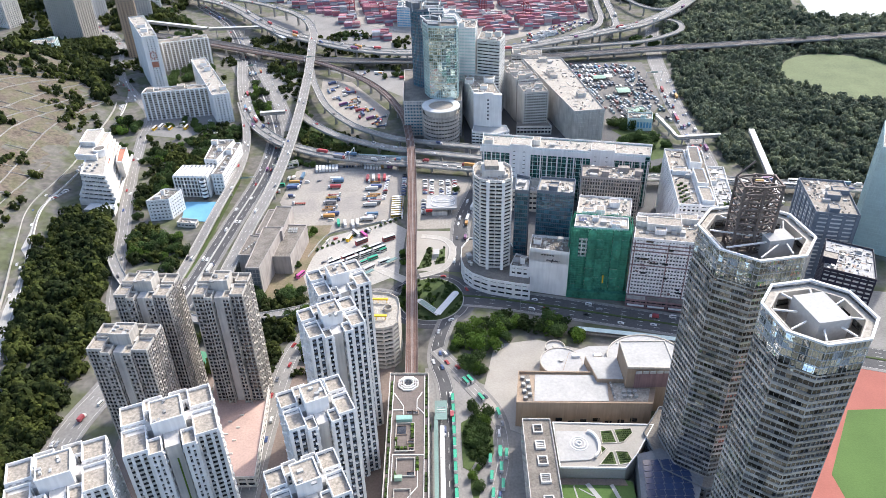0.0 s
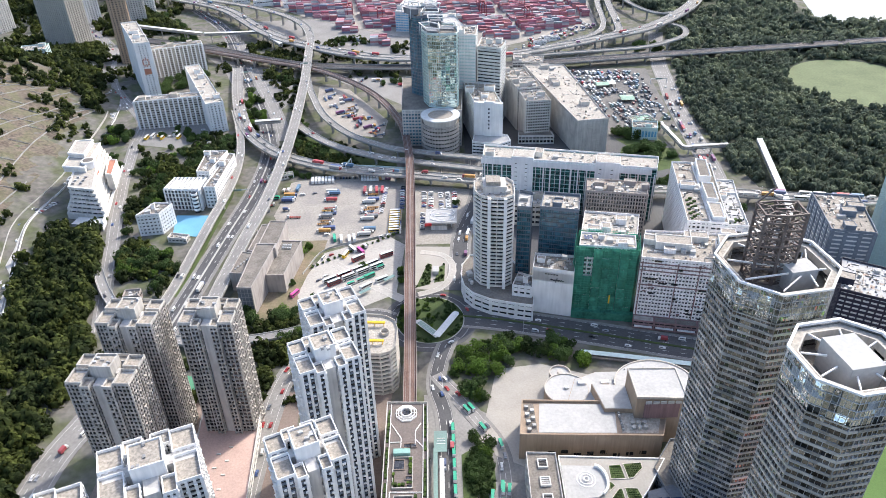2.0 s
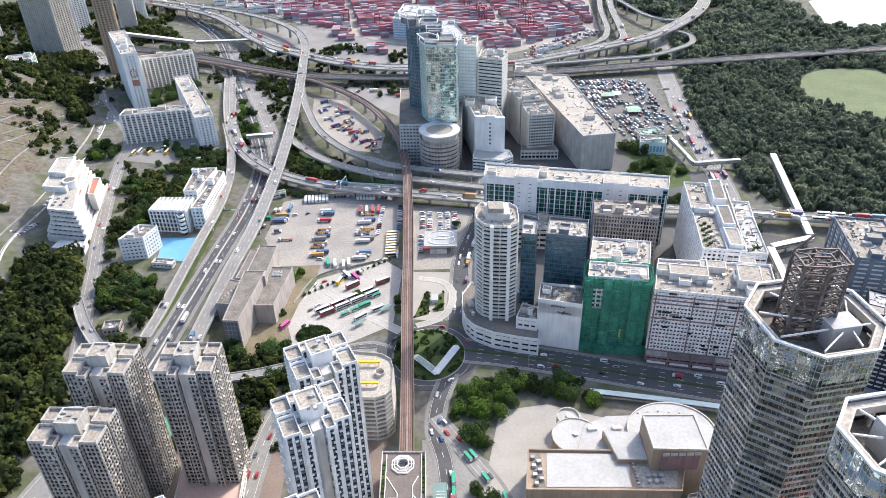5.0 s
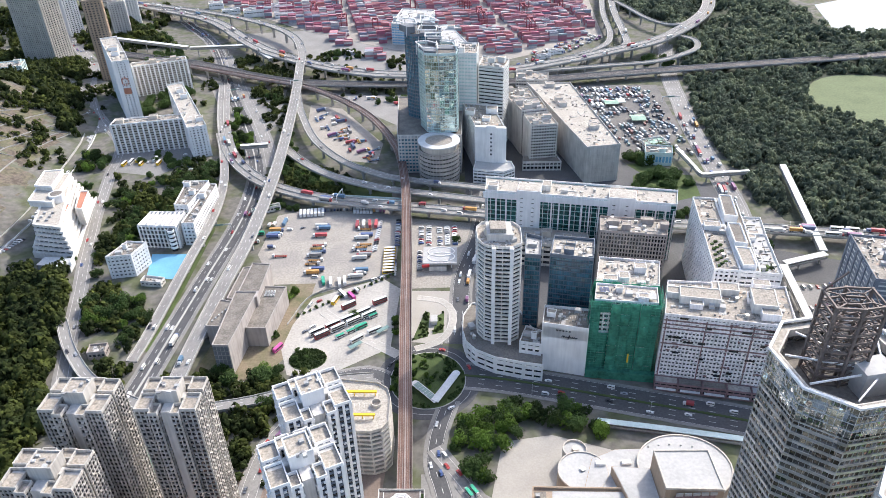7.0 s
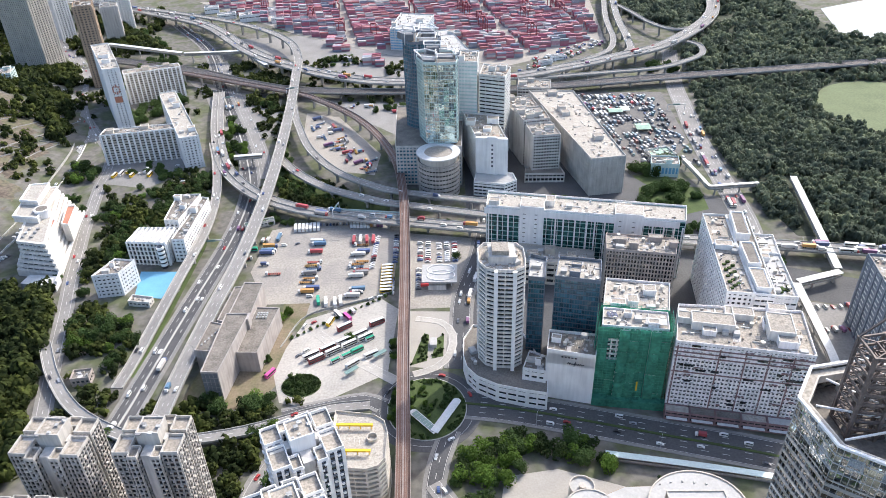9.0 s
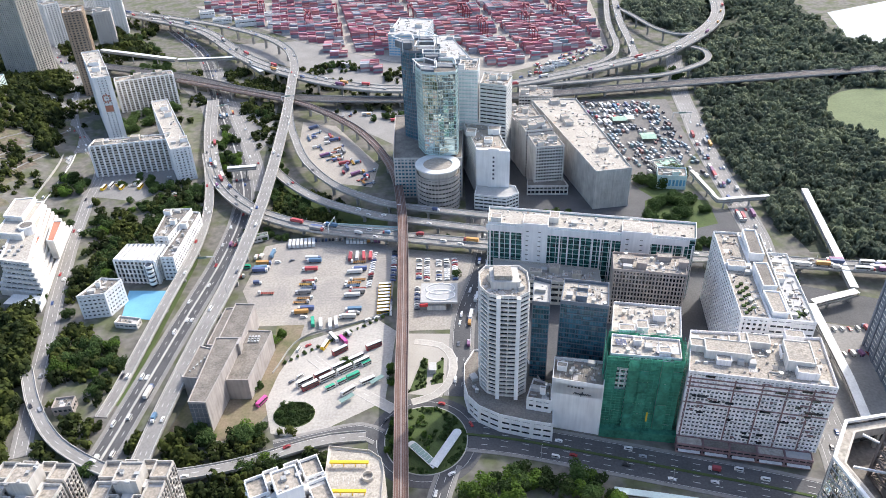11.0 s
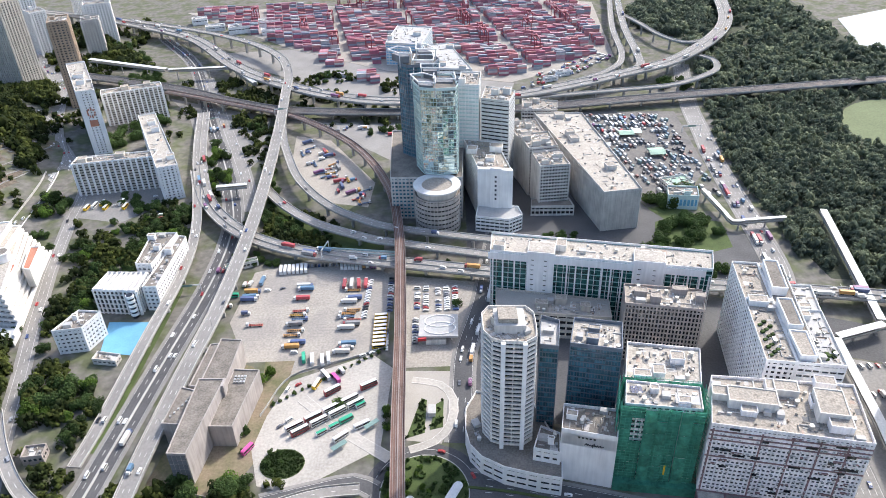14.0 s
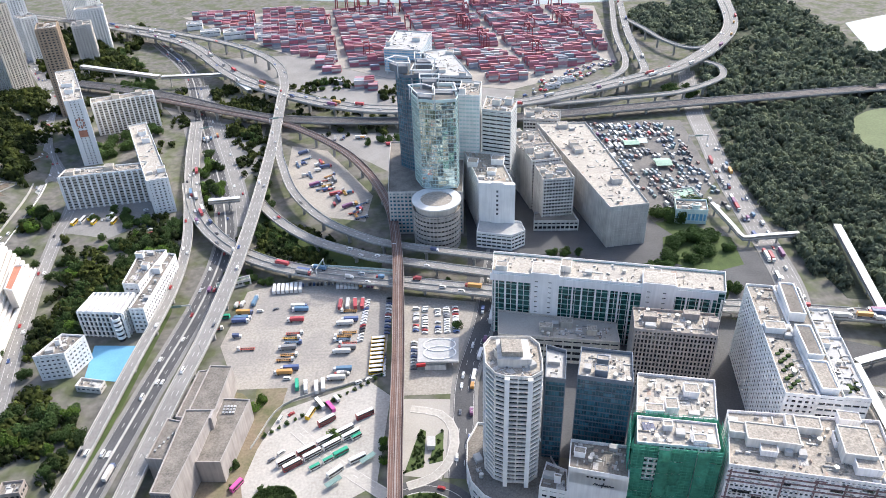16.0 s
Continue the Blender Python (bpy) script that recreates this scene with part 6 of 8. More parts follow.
# ---------------------------------------------------------------- west side: school, clinic, old estate
def school():
    grp = "school buildings"
    simple("classroom_block", "white classroom block with rows of windows", [(-263.4, 571.4), (-244, 574), (-237.6, 592.3), (-254, 594.5)], 20, 3.4, 111, 1, 3, 0, group=grp, wall="white", win="win", bay=3.2, sp=0.58, pw=1.5, roof="roof_grey", panes=22, pane_edges=(0, 1))
    hp = [(-253, 618), (-220, 614), (-219, 637.9), (-249.5, 640)]
    hall = house("assembly_hall", "white school hall with finned windows and ridged roof", cen(hp), "school hall", grp)
    facade(hall, hp, 0, 21, 4.2, bay=3.2, sp=0.2, pw=0.7, wall="white", win="win", pier_out=0.9, roof="roof_white", panes=17)
    ox, oy = hall.location.x, hall.location.y
    for k in range(9):
        f = k / 8
        Shape().beam((-252.5 + 32 * f - ox, 617.6 - 3.6 * f - oy, 21.6), (-249 + 29.5 * f - ox, 639.6 - 2 * f - oy, 21.6), 0.7, 1.6).put("roof_rib", M["white"], hall)
    for k in range(5):
        Shape().tube(-224 - ox, 611.5 - oy, 2.4 + k * 3.9, 4.4 + k * 3.9, 3.0, 3.0, 18).put("spiral_balcony", M["white"], hall)
    Shape().tube(-224 - ox, 611.5 - oy, 0, 20.5, 2.3, 2.3, 14).put("stair_shaft", M["win_dark"], hall)
    simple("long_school_wing", "long white school wing with dark roof", [(-217, 619), (-206.2, 618.2), (-203.5, 688), (-210, 690)], 21, 3.5, 112, 1, 5, 1, group=grp, wall="white", win="win", bay=3.4, sp=0.55, pw=1.4, roof="roof_grey", panes=14, pane_edges=(1, 0))
    simple("school_annex", "white school block with a dark roof", [(-230, 646), (-217.6, 644), (-210.5, 690), (-231, 690)], 24, 3.6, 113, 2, 5, 0, group=grp, wall="white", win="win", bay=3.6, sp=0.6, pw=1.7, roof="roof_grey", panes=14)
    simple("caretaker_hut", "small pale flat-roofed school hut", [(-236, 560), (-219, 557), (-218, 564), (-235, 568)], 4, 4, 114, 0, 2, 0, wall="offwhite", shed=0)


school()


def clinic():
    """A white stepped building: each storey draws back behind a terrace, with a terracotta terrace wing and a round stair."""
    ox, oy = -328, 648
    top = house("clinic", "white stepped clinic building with banded balconies and terracotta terraces", (ox, oy), "clinic")
    rel = lambda pts: [(x - ox, y - oy) for x, y in pts]
    z0 = 6
    for k in range(6):
        f = k / 5
        lo = [(-340 + 6 * min(1, f * 2), 607 + 1.5 * f), (-303 - 5 * f, 599 + 3 * f), (-328 - 7 * f, 700 - 6 * f), (-360 + 5 * f, 694 - 3 * f)]
        z = z0 + k * 4.2
        st = Shape().prism(rel(inset(lo, 1.6)), z, z + 4.2).put("storey", M["win_dark"], top, "dark glazed storey")
        Shape().ring(rel(lo), rel(inset(lo, 1.9)), z + 2.1, z + 4.5).put("balcony_band", M["offwhite"], st)
        Shape().prism(rel(inset(lo, 1.2)), z + 3.7, z + 4.21).put("slab", M["roof_pale"], st)
        for j in range(7):
            q = Vector(lo[0]).lerp(Vector(lo[1]), (j + 0.5) / 7)
            Shape().box(q.x - ox, q.y - oy + 1.3, z, 0.6, 0.6, 4.0).put("column", M["white"], st)
    Shape().prism(rel([(-330, 588), (-300, 582), (-302, 596), (-328, 600)]), 0, z0 - 1).put("forecourt_deck", M["walkway"], top)
    Shape().prism(rel([(-341, 606), (-303, 598), (-327, 701), (-361, 695)]), 0, z0).put("base", M["offwhite"], top)
    for pts, z in (([(-322, 618), (-312, 616), (-317, 643), (-325, 643)], 30.0), ([(-314, 642), (-307, 640), (-314, 673), (-322, 673)], 26.0)):
        Shape().prism(rel(pts), 10, z).put("terrace_block", M["offwhite"], top)
        Shape().prism(rel(inset(pts, 0.8)), z, z + 0.15).put("terrace", M["terracotta"], top, "terracotta tiled terrace")
        Shape().ring(rel(pts), rel(inset(pts, 0.6)), z - 0.4, z + 1.1).put("terrace_parapet", M["white"], top)
    for pts, z in (([(-350, 640), (-328, 636), (-334, 690), (-356, 688)], 36.0), ([(-352, 660), (-336, 657), (-340, 690), (-356, 688)], 40.0)):
        Shape().prism(rel(pts), 31, z).put("upper_storey", M["offwhite"], top)
        Shape().prism(rel(inset(pts, 1.0)), z, z + 0.2).put("upper_roof", M["roof_pale"], top)
        Shape().ring(rel(inset(pts, -0.4)), rel(inset(pts, 0.7)), z - 0.6, z + 1.0).put("upper_parapet", M["white"], top)
    Shape().tube(-329 - ox, 648 - oy, 28, 38.5, 5.5, 6.5, 22).put("round_stair", M["white"], top)
    Shape().tube(-329 - ox, 648 - oy, 38.5, 38.7, 4.8, 4.8, 22).put("stair_roof", M["roof_grey"], top)
    for k in range(9):
        unit("ac_unit", "plant", top, -338 - ox + (k % 3) * 7, 614 - oy + (k // 3) * 6, 31.3, 2.4, 1.8, 1.4)
    Shape().beam((-300 - ox, 585 - oy, 7), (-322 - ox, 697 - oy, 7), 1.2, 2.4).put("boundary_wall", M["white"], top)


clinic()
simple("wall_block", "white slab block with balconies and orange panels", [(-342, 806), (-268, 818), (-268, 832), (-342, 822)], 33, 2.8, 131, 2, 6, 1, group="old estate blocks", wall="cream", win="win_dark", bay=5.2, sp=0.62, pw=1.6, pier_out=0.9, pier_mat="white", panes=33)
simple("end_block", "white slab block with a blank end wall", [(-256, 790), (-238, 796), (-300, 928), (-316, 920)], 34, 2.8, 132, 3, 6, 1, group="old estate blocks", wall="white", win="win_dark", bay=4, sp=0.55, pw=2.2, roof="roof_pale", panes=14)
simple("tall_block", "tall narrow white slab block seen end on", [(-364, 900), (-346, 904), (-394, 1000), (-412, 992)], 70, 2.8, 133, 2, 4, 1, group="old estate blocks", wall="white", win="win_dark", bay=4, sp=0.55, pw=2.4, roof="roof_pale", panes=14)
simple("far_block", "cream slab block with rows of balconies", [(-376, 978), (-314, 1000), (-320, 1014), (-382, 992)], 38, 2.8, 134, 2, 4, 1, group="old estate blocks", wall="cream", win="win_dark", bay=5.0, sp=0.62, pw=1.6, pier_out=0.9, pier_mat="white", panes=22)
mural = Shape()
for k in range(9):
    a = k * 2 * math.pi / 9
    mural.box(-355 + 3.4 * math.cos(a), 901.0 + 0.8 * math.cos(a), 46 + 4.2 * math.sin(a), 1.5, 0.3, 2.2, 0.22)
mural.box(-355, 901.2, 32, 8, 0.3, 7, 0.22)
tagged(mural.put("wall_mural", M["terracotta"]), "faded reddish painted shapes on the blank end wall", "mural")
for k, (x, y, w, d, h, wl, yaw) in enumerate(((-436, 1052, 22, 30, 105, "tanwall", 20), (-565, 1152, 66, 30, 108, "cream", -26), (-645, 1352, 110, 24, 95, "white", -45), (-577, 1272, 26, 22, 62, "white", -45), (-488, 1246, 24, 26, 55, "greywall", 20), (-503, 1314, 38, 22, 60, "white", 20), (-720, 1235, 60, 28, 100, "offwhite", -26), (-560, 1420, 60, 24, 60, "white", -30))):
    simple("far_tower", "distant pale housing tower", rect(x, y, w, d, yaw), h, 3.0, 140 + k, 1, 2, 0, group="distant housing towers", wall=wl, win="win", bay=4.2, sp=0.52, pw=2.0, pier_out=0.7)
simple("hill_villa", "pale green flat-roofed house on the slope", rect(-545, 1010, 34, 26, 14), 12 + hill(-545, 1010), 4, 151, 1, 4, 1, wall="palecurtain", win="win", roof="roof_pale")
simple("utility_hut", "small grey flat-roofed hut", rect(-238, 478, 12, 9, 6), 6, 6, 152, 0, 1, 0, wall="brownwall", roof="roof_grey", shed=0)
simple("lane_sheds", "long low shed with a pale roof", rect(-158, 672, 26, 5, 22), 4.5, 4.5, 153, 0, 0, 0, wall="offwhite", roof="roof_green", shed=0)
simple("bridge_shops", "low blue-grey row under the flyover", rect(-60, 681, 60, 5, -10), 5, 5, 154, 0, 4, 0, wall="palecurtain", roof="roof_pale", shed=0)


# ---------------------------------------------------------------- footbridges, canopies and walls
def footbridge(name, pts, width, label, roofed=True, cover="walkway"):
    line = smooth(pts, 9)
    top = new(name)
    tagged(top, label, "footbridge", kind="structure")
    strip(line, 0, width, -0.8, 0).put("deck", M["deck"], top)
    for s in (-1, 1):
        strip(line, s * (width / 2 - 0.1), 0.15, 0.0, 1.2).put("railing", M["parapet"], top)
    if roofed:
        strip(line, 0, width + 0.8, 3.0, 3.3).put("roof", M[cover], top)
        for i in range(0, len(line), 2):
            p = line[i]
            for s in (-1, 1):
                q = p + sides(line)[i] * (s * (width / 2 - 0.1))
                Shape().box(q.x, q.y, p.z - 0.05, 0.2, 0.2, 3.1).put("post", M["plant"], top)
    for i in range(1, len(line) - 1, 4):
        p = line[i]
        Shape().box(p.x, p.y, hill(p.x, p.y) - 0.3, 1.2, 1.2, p.z - hill(p.x, p.y) - 0.4).put("pier", M["pier"], top)


def straight(pts, z):
    out = []
    for a, b in zip(pts, pts[1:]):
        for k in range(4):
            out.append((a[0] + (b[0] - a[0]) * k / 4, a[1] + (b[1] - a[1]) * k / 4, z))
    return out + [(*pts[-1], z)]


footbridge("footbridge_east", straight([(332, 716), (303, 566)], 6), 5, "long white covered footbridge over the road")
footbridge("footbridge_east_link", straight([(303, 562), (266, 551)], 6), 5, "white covered footbridge link")
footbridge("footbridge_east_street", straight([(264, 549), (254, 473), (236, 380)], 6), 5, "long white covered footbridge along the street")
footbridge("footbridge_north", straight([(243, 760), (250, 703), (296, 706)], 6), 2.6, "white covered footbridge across the queue")
footbridge("footbridge_port", straight([(-476, 1186), (-354, 1132)], 12), 6, "long pale covered footbridge over the railway")
footbridge("footbridge_port_east", straight([(-350, 1130), (-266, 1131), (-223, 1067)], 12), 5, "pale covered footbridge over the highway")
footbridge("footbridge_highway", straight([(-206, 793), (-178, 796)], 9), 4, "short pale covered footbridge")
footbridge("covered_walkway", [(92, 399, 1.0), (134, 390, 1.0), (180, 379, 1.0), (214, 368, 1.0)], 3.4, "long pale roofed walkway beside the street", cover="palecurtain")


def v_canopy():
    top = house("subway_canopy", "white V-shaped canopy with green glass panels on the roundabout", (-5, 421), "canopy")
    for (x, y), m in (((-13, 15.5), "canopy"), ((13.5, 23.5), "walkway")):
        ln = math.hypot(x, y)
        yaw = math.atan2(y, x)
        c, s = math.cos(yaw), math.sin(yaw)
        out = []
        for k in range(9):
            a = math.pi / 2 - math.pi * k / 8
            out.append((ln + 2.6 * math.cos(a), 2.6 * math.sin(a)))
        pl = [(-1.5, -2.6)] + out[::-1] + [(-1.5, 2.6)]
        pl = [(c * a - s * b, s * a + c * b) for a, b in pl]
        if m == "walkway":
            Shape().prism(pl, 3.62, 4.0).put("roof", M["walkway"], top)
        else:
            Shape().prism(pl, 3.5, 3.6).put("roof_edge", M["walkway"], top)
            for k in range(8):
                q = (k + 0.5) * ln / 8
                unit("glass_panel", "canopy", top, c * q, s * q, 3.6, ln / 8 - 0.3, 4.2, 0.14, yaw)
        for k in range(4):
            q = 2 + k * (ln - 3) / 3
            unit("post", "plant", top, c * q, s * q, 0.3, 0.4, 0.4, 3.3, yaw)


v_canopy()
for k, (x, y) in enumerate(((-60, 477), (-42, 493))):
    sh = house("bus_shelter", "pale flat-roofed bus shelter", (x, y), "bus shelter", "bus shelters")
    Shape().box(0, 0, 3.0, 10, 3.2, 0.3, 0.7).put("roof", M["canopy"], sh)
    for o in (-4, 4):
        Shape().box(o * 0.76, o * 0.64, 0, 0.25, 0.25, 3.05).put("post", M["plant"], sh)
kio = house("kiosk", "small pale kiosk on the paved corner", (-5.5, 503), "kiosk")
Shape().box(0, 0, 0, 4.2, 7, 3.4).put("wall", M["offwhite"], kio)
Shape().box(0, 0, 3.4, 5, 7.8, 0.3).put("roof", M["roof_white"], kio)
line = smooth([(-112, 505, 0), (-98, 540, 0), (-60, 556, 0), (-36, 566, 0)])
wl = new("wall_lorry_park")
tagged(wl, "low concrete boundary wall", "wall", kind="structure")
strip(line, 0, 0.3, 0, 1.6).put("panel", M["parapet"], wl)
for x0, y0, x1, y1 in ((222, 452, 250, 548), (-158, 452, -112, 440)):
    ln = smooth([(x0, y0, 0), ((x0 + x1) / 2, (y0 + y1) / 2, 0), (x1, y1, 0)])
    w = new("wall_boundary")
    tagged(w, "plain concrete boundary wall", "wall", kind="structure")
    strip(ln, 0, 0.3, 0, 2).put("panel", M["parapet"], w)
# terraced hillside: rough earth crossed by low walls and paths
def slope_z(x, y):
    return hill(x, y) + 0.5 + 0.9 * noise.noise(Vector((x * 0.06, y * 0.06, 1))) + 0.4 * noise.noise(Vector((x * 0.2, y * 0.2, 6)))


sx, sy = [-394 - 5 * i for i in range(50)], [540 + 6 * j for j in range(66)]
earth = put("ground_terraces", [(x - 0.03 * (y - 540), y, slope_z(x - 0.03 * (y - 540), y)) for y in sy for x in sx], [(j * 50 + i + 1, j * 50 + i, (j + 1) * 50 + i, (j + 1) * 50 + i + 1) for j in range(65) for i in range(49)], M["slope"])
tagged(earth, "brown dry earth of the terraced hillside", "ground", kind="structure")
for k in range(9):
    ln = []
    for y in range(550, 920, 8):
        x = -396 - k * 21 - 0.1 * (y - 560) + 0.0022 * max(0, y - 640) ** 2 * (0.35 + 0.045 * k) + 6 * math.sin(y * 0.02 + k * 1.3)
        if x < -398 - 0.03 * (y - 540):
            ln.append(Vector((x, y, slope_z(x, y))))
    w = new("wall_terrace")
    tagged(w, "low pale retaining wall of the terraced slope", "retaining wall", kind="structure")
    strip(ln, 0, 0.9, -1, 0.8).put("course", M["pier"], w)
    for p in ln[2 + k % 3::5]:
        q = (p.x - 19, p.y - 5)
        if q[0] > -630:
            Shape().beam((p.x, p.y, p.z + 0.4), (*q, slope_z(*q) + 0.4), 0.45, 0.7).put("cross_wall", M["pier"], w)
hw = new("wall_hill_road")
tagged(hw, "pale retaining wall above the hillside road", "retaining wall", kind="structure")
strip(ROADS["road_hill"], -6.0, 0.6, -0.5, 3.0).put("panel", M["parapet"], hw)
strip(ROADS["road_hill"], 5.6, 0.4, -0.5, 1.2).put("panel", M["white"], hw)

# overhead sign gantries and lamp posts
for x, y, z, w, yaw in ((-171, 957, 15.6, 14, 0.15), (-255, 975, 0, 14, 0.35), (278, 905, 0, 20, 0.0), (-193, 640, 0, 20, 0.1), (-90, 676, 9, 15, 1.3)):
    g = house("sign_gantry", "steel gantry over the road with a blank green panel", (x, y), "sign gantry", "sign gantries")
    g.location.z = z
    g.rotation_euler = (0, 0, yaw)
    Shape().beam((-w / 2, 0, 6.5), (w / 2, 0, 6.5), 0.5, 0.9).put("beam", M["walkway"], g)
    for s in (-1, 1):
        Shape().box(s * w / 2, 0, -0.5, 0.5, 0.5, 7.2).put("post", M["walkway"], g)
    Shape().box(0, -0.4, 5.6, w * 0.4, 0.2, 1.9).put("panel", M["canopy"], g)


def lamp_post():
    g = tagged(new("street_lamp"), "tall slim grey street lamp with a curved arm", "street lamp", "street lamps")
    Shape().tube(0, 0, 0, 10, 0.14, 0.08, 6).beam((0, 0, 9.96), (2.0, 0, 10.5), 0.12).put("pole", M["plant"], g)
    Shape().box(2.2, 0, 10.35, 0.8, 0.3, 0.15).put("lamp_head", M["walkway"], g)
    return g


post = lamp_post()
first = True
for nm, off, gap in (("road_highway", 9, 45), ("viaduct_flyover", 5.3, 50), ("viaduct_highway_link", 6.8, 45), ("road_town_street", 12, 38), ("road_market_street", 7.6, 34), ("viaduct_port_highway", 9.6, 50), ("road_lorry_queue", 9.4, 45)):
    ln, sd, run = ROADS[nm], sides(ROADS[nm]), gap * 0.5
    for i in range(1, len(ln) - 1):
        run += (ln[i] - ln[i - 1]).length
        if run > gap * 1.7:
            run = 0
            q = ln[i] + sd[i] * off
            m = pose(q.x, q.y, q.z, 0, 0, math.degrees(math.atan2(-sd[i].y, -sd[i].x)))
            if first:
                post.matrix_basis, first = m, False
            else:
                copy_thing(post, m)


# ---------------------------------------------------------------- vehicles
def loft(profile, w, inset_top=0.0):
    """A side profile (x, z) carried across the width."""
    sh = Shape()
    n = len(profile)
    top = max(z for _, z in profile)
    for s in (-1, 1):
        for x, z in profile:
            sh.v.append((x, s * (w / 2 - inset_top * (z / top) ** 3), z))
    sh.f += [tuple(range(n)), tuple(range(2 * n - 1, n - 1, -1))]
    sh.f += [(k, n + k, n + (k + 1) % n, (k + 1) % n) for k in range(n)]
    return sh


def wheels(top, xs, w, r):
    """The tyres of one vehicle, each under half a metre."""
    sh = Shape()
    for x in xs:
        for q in (-1, 1):
            i = len(sh.v)
            one = wheel_shape(r)
            sh.v += [(a + x, b + q * w / 2, c + r) for a, b, c in one.v]
            sh.f += [tuple(i + k for k in f) for f in one.f]
    sh.put("tyres", M["tyre"], top, kind="stuff")


def wheel_shape(r):
    sh = Shape()
    n = 10
    for s in (-0.13, 0.13):
        sh.v += [(r * math.cos(2 * math.pi * k / n), s, r * math.sin(2 * math.pi * k / n)) for k in range(n)]
    sh.f += [tuple(range(n)), tuple(range(2 * n - 1, n - 1, -1))] + [(k, n + k, n + (k + 1) % n, (k + 1) % n) for k in range(n)]
    return sh


def car(body="car", label="small saloon car parked or in traffic", van=False):
    if van:
        prof = [(-2.4, 0.3), (2.4, 0.3), (2.4, 1.0), (1.9, 1.25), (1.3, 2.05), (-2.35, 2.1), (-2.4, 1.9)]
        gl = [(-2.2, 1.3), (1.75, 1.3), (1.28, 1.95), (-2.2, 1.95)]
    else:
        prof = [(-2.2, 0.3), (2.2, 0.3), (2.25, 0.75), (1.1, 0.95), (0.4, 1.42), (-1.1, 1.45), (-1.75, 1.0), (-2.25, 0.95)]
        gl = [(-1.65, 0.98), (1.0, 0.96), (0.38, 1.36), (-1.08, 1.38)]
    top = loft(prof, 1.8, 0.18).put("van" if van else "car", M[body])
    loft(gl, 1.84, 0.16).put("window_glass", M["carglass"], top)
    return tagged(top, label, "van" if van else "car", "cars and vans")


def lorry(kind="box", load="load", label="lorry with a box body"):
    top = Shape().box(0, 0, 0.75, 11.4 if kind != "small" else 6.4, 1.1, 0.35)
    for x in ((-2.0, 2.3) if kind == "small" else (-5, -3.6, 3.0, 4.9)):
        for q in (-0.95, 0.95):
            i, one = len(top.v), wheel_shape(0.48)
            top.v += [(a + x, b + q, c + 0.48) for a, b, c in one.v]
            top.f += [tuple(i + k for k in f) for f in one.f]
    top = top.put("lorry", M["tyre"])
    if kind == "small":
        loft([(1.6, 0.6), (3.3, 0.6), (3.35, 1.4), (3.0, 2.3), (1.6, 2.35)], 2.1, 0.1).put("cab", M["cab"], top)
        Shape().box(-0.9, 0, 1.1, 4.6, 2.2, 2.2).put("box_body", M[load], top)
    else:
        loft([(4.0, 0.7), (6.0, 0.7), (6.1, 1.6), (5.8, 3.0), (4.1, 3.2)], 2.4, 0.1).put("cab", M["cab"], top)
        Shape().box(5.6, 0, 1.9, 0.75, 2.44, 0.8).put("windscreen", M["carglass"], top)
        if kind == "box":
            Shape().box(-1.2, 0, 1.15, 10.2, 2.45, 2.6).put("container", M[load], top)
        elif kind == "flat":
            bed = Shape().box(-1.2, 0.85, 1.1, 10.2, 0.35, 0.3).box(-1.2, -0.85, 1.1, 10.2, 0.35, 0.3)
            for k in range(7):
                bed.box(-6 + k * 1.6, 0, 1.12, 0.3, 2.4, 0.32)
            bed.put("flatbed", M["trailer"], top)
    return tagged(top, label, "lorry", "lorries")


def bus(paint="bus_white", roofp="bus_white", tall=4.3, long=11.6, label="cream double-decker bus with a white roof", cat="bus"):
    w = 2.5 if long > 8 else 2.05
    top = loft([(-long / 2, 0.4), (long / 2, 0.4), (long / 2, tall * 0.55), (long / 2 - 0.25, tall - 0.1), (long / 2 - 0.6, tall), (-long / 2 + 0.2, tall), (-long / 2, tall - 0.2)], w, 0.08).put("bus", M[paint])
    rows = (0.28, 0.72) if tall > 3.6 else (0.48,)
    for f in rows:
        Shape().box(0.1, 0, tall * f, long - 0.7, w + 0.03, 1.2).put("window_band", M["carglass"], top)
    Shape().box(0, 0, tall - 0.02, long - 0.7, w - 0.16, 0.12).put("roof_panel", M[roofp], top)
    wheels(top, (-long * 0.3, long * 0.32), w - 0.2, 0.45)
    return tagged(top, label, cat, "buses")


M["trailer"] = mat("trailer_paint", (1, 1, 1), 0.7, 0.2, palette=[(0.50, 0.30, 0.06), (0.48, 0.25, 0.08), (0.12, 0.20, 0.32), (0.42, 0.10, 0.08)])
rngv = random.Random(77)
KINDS = {}


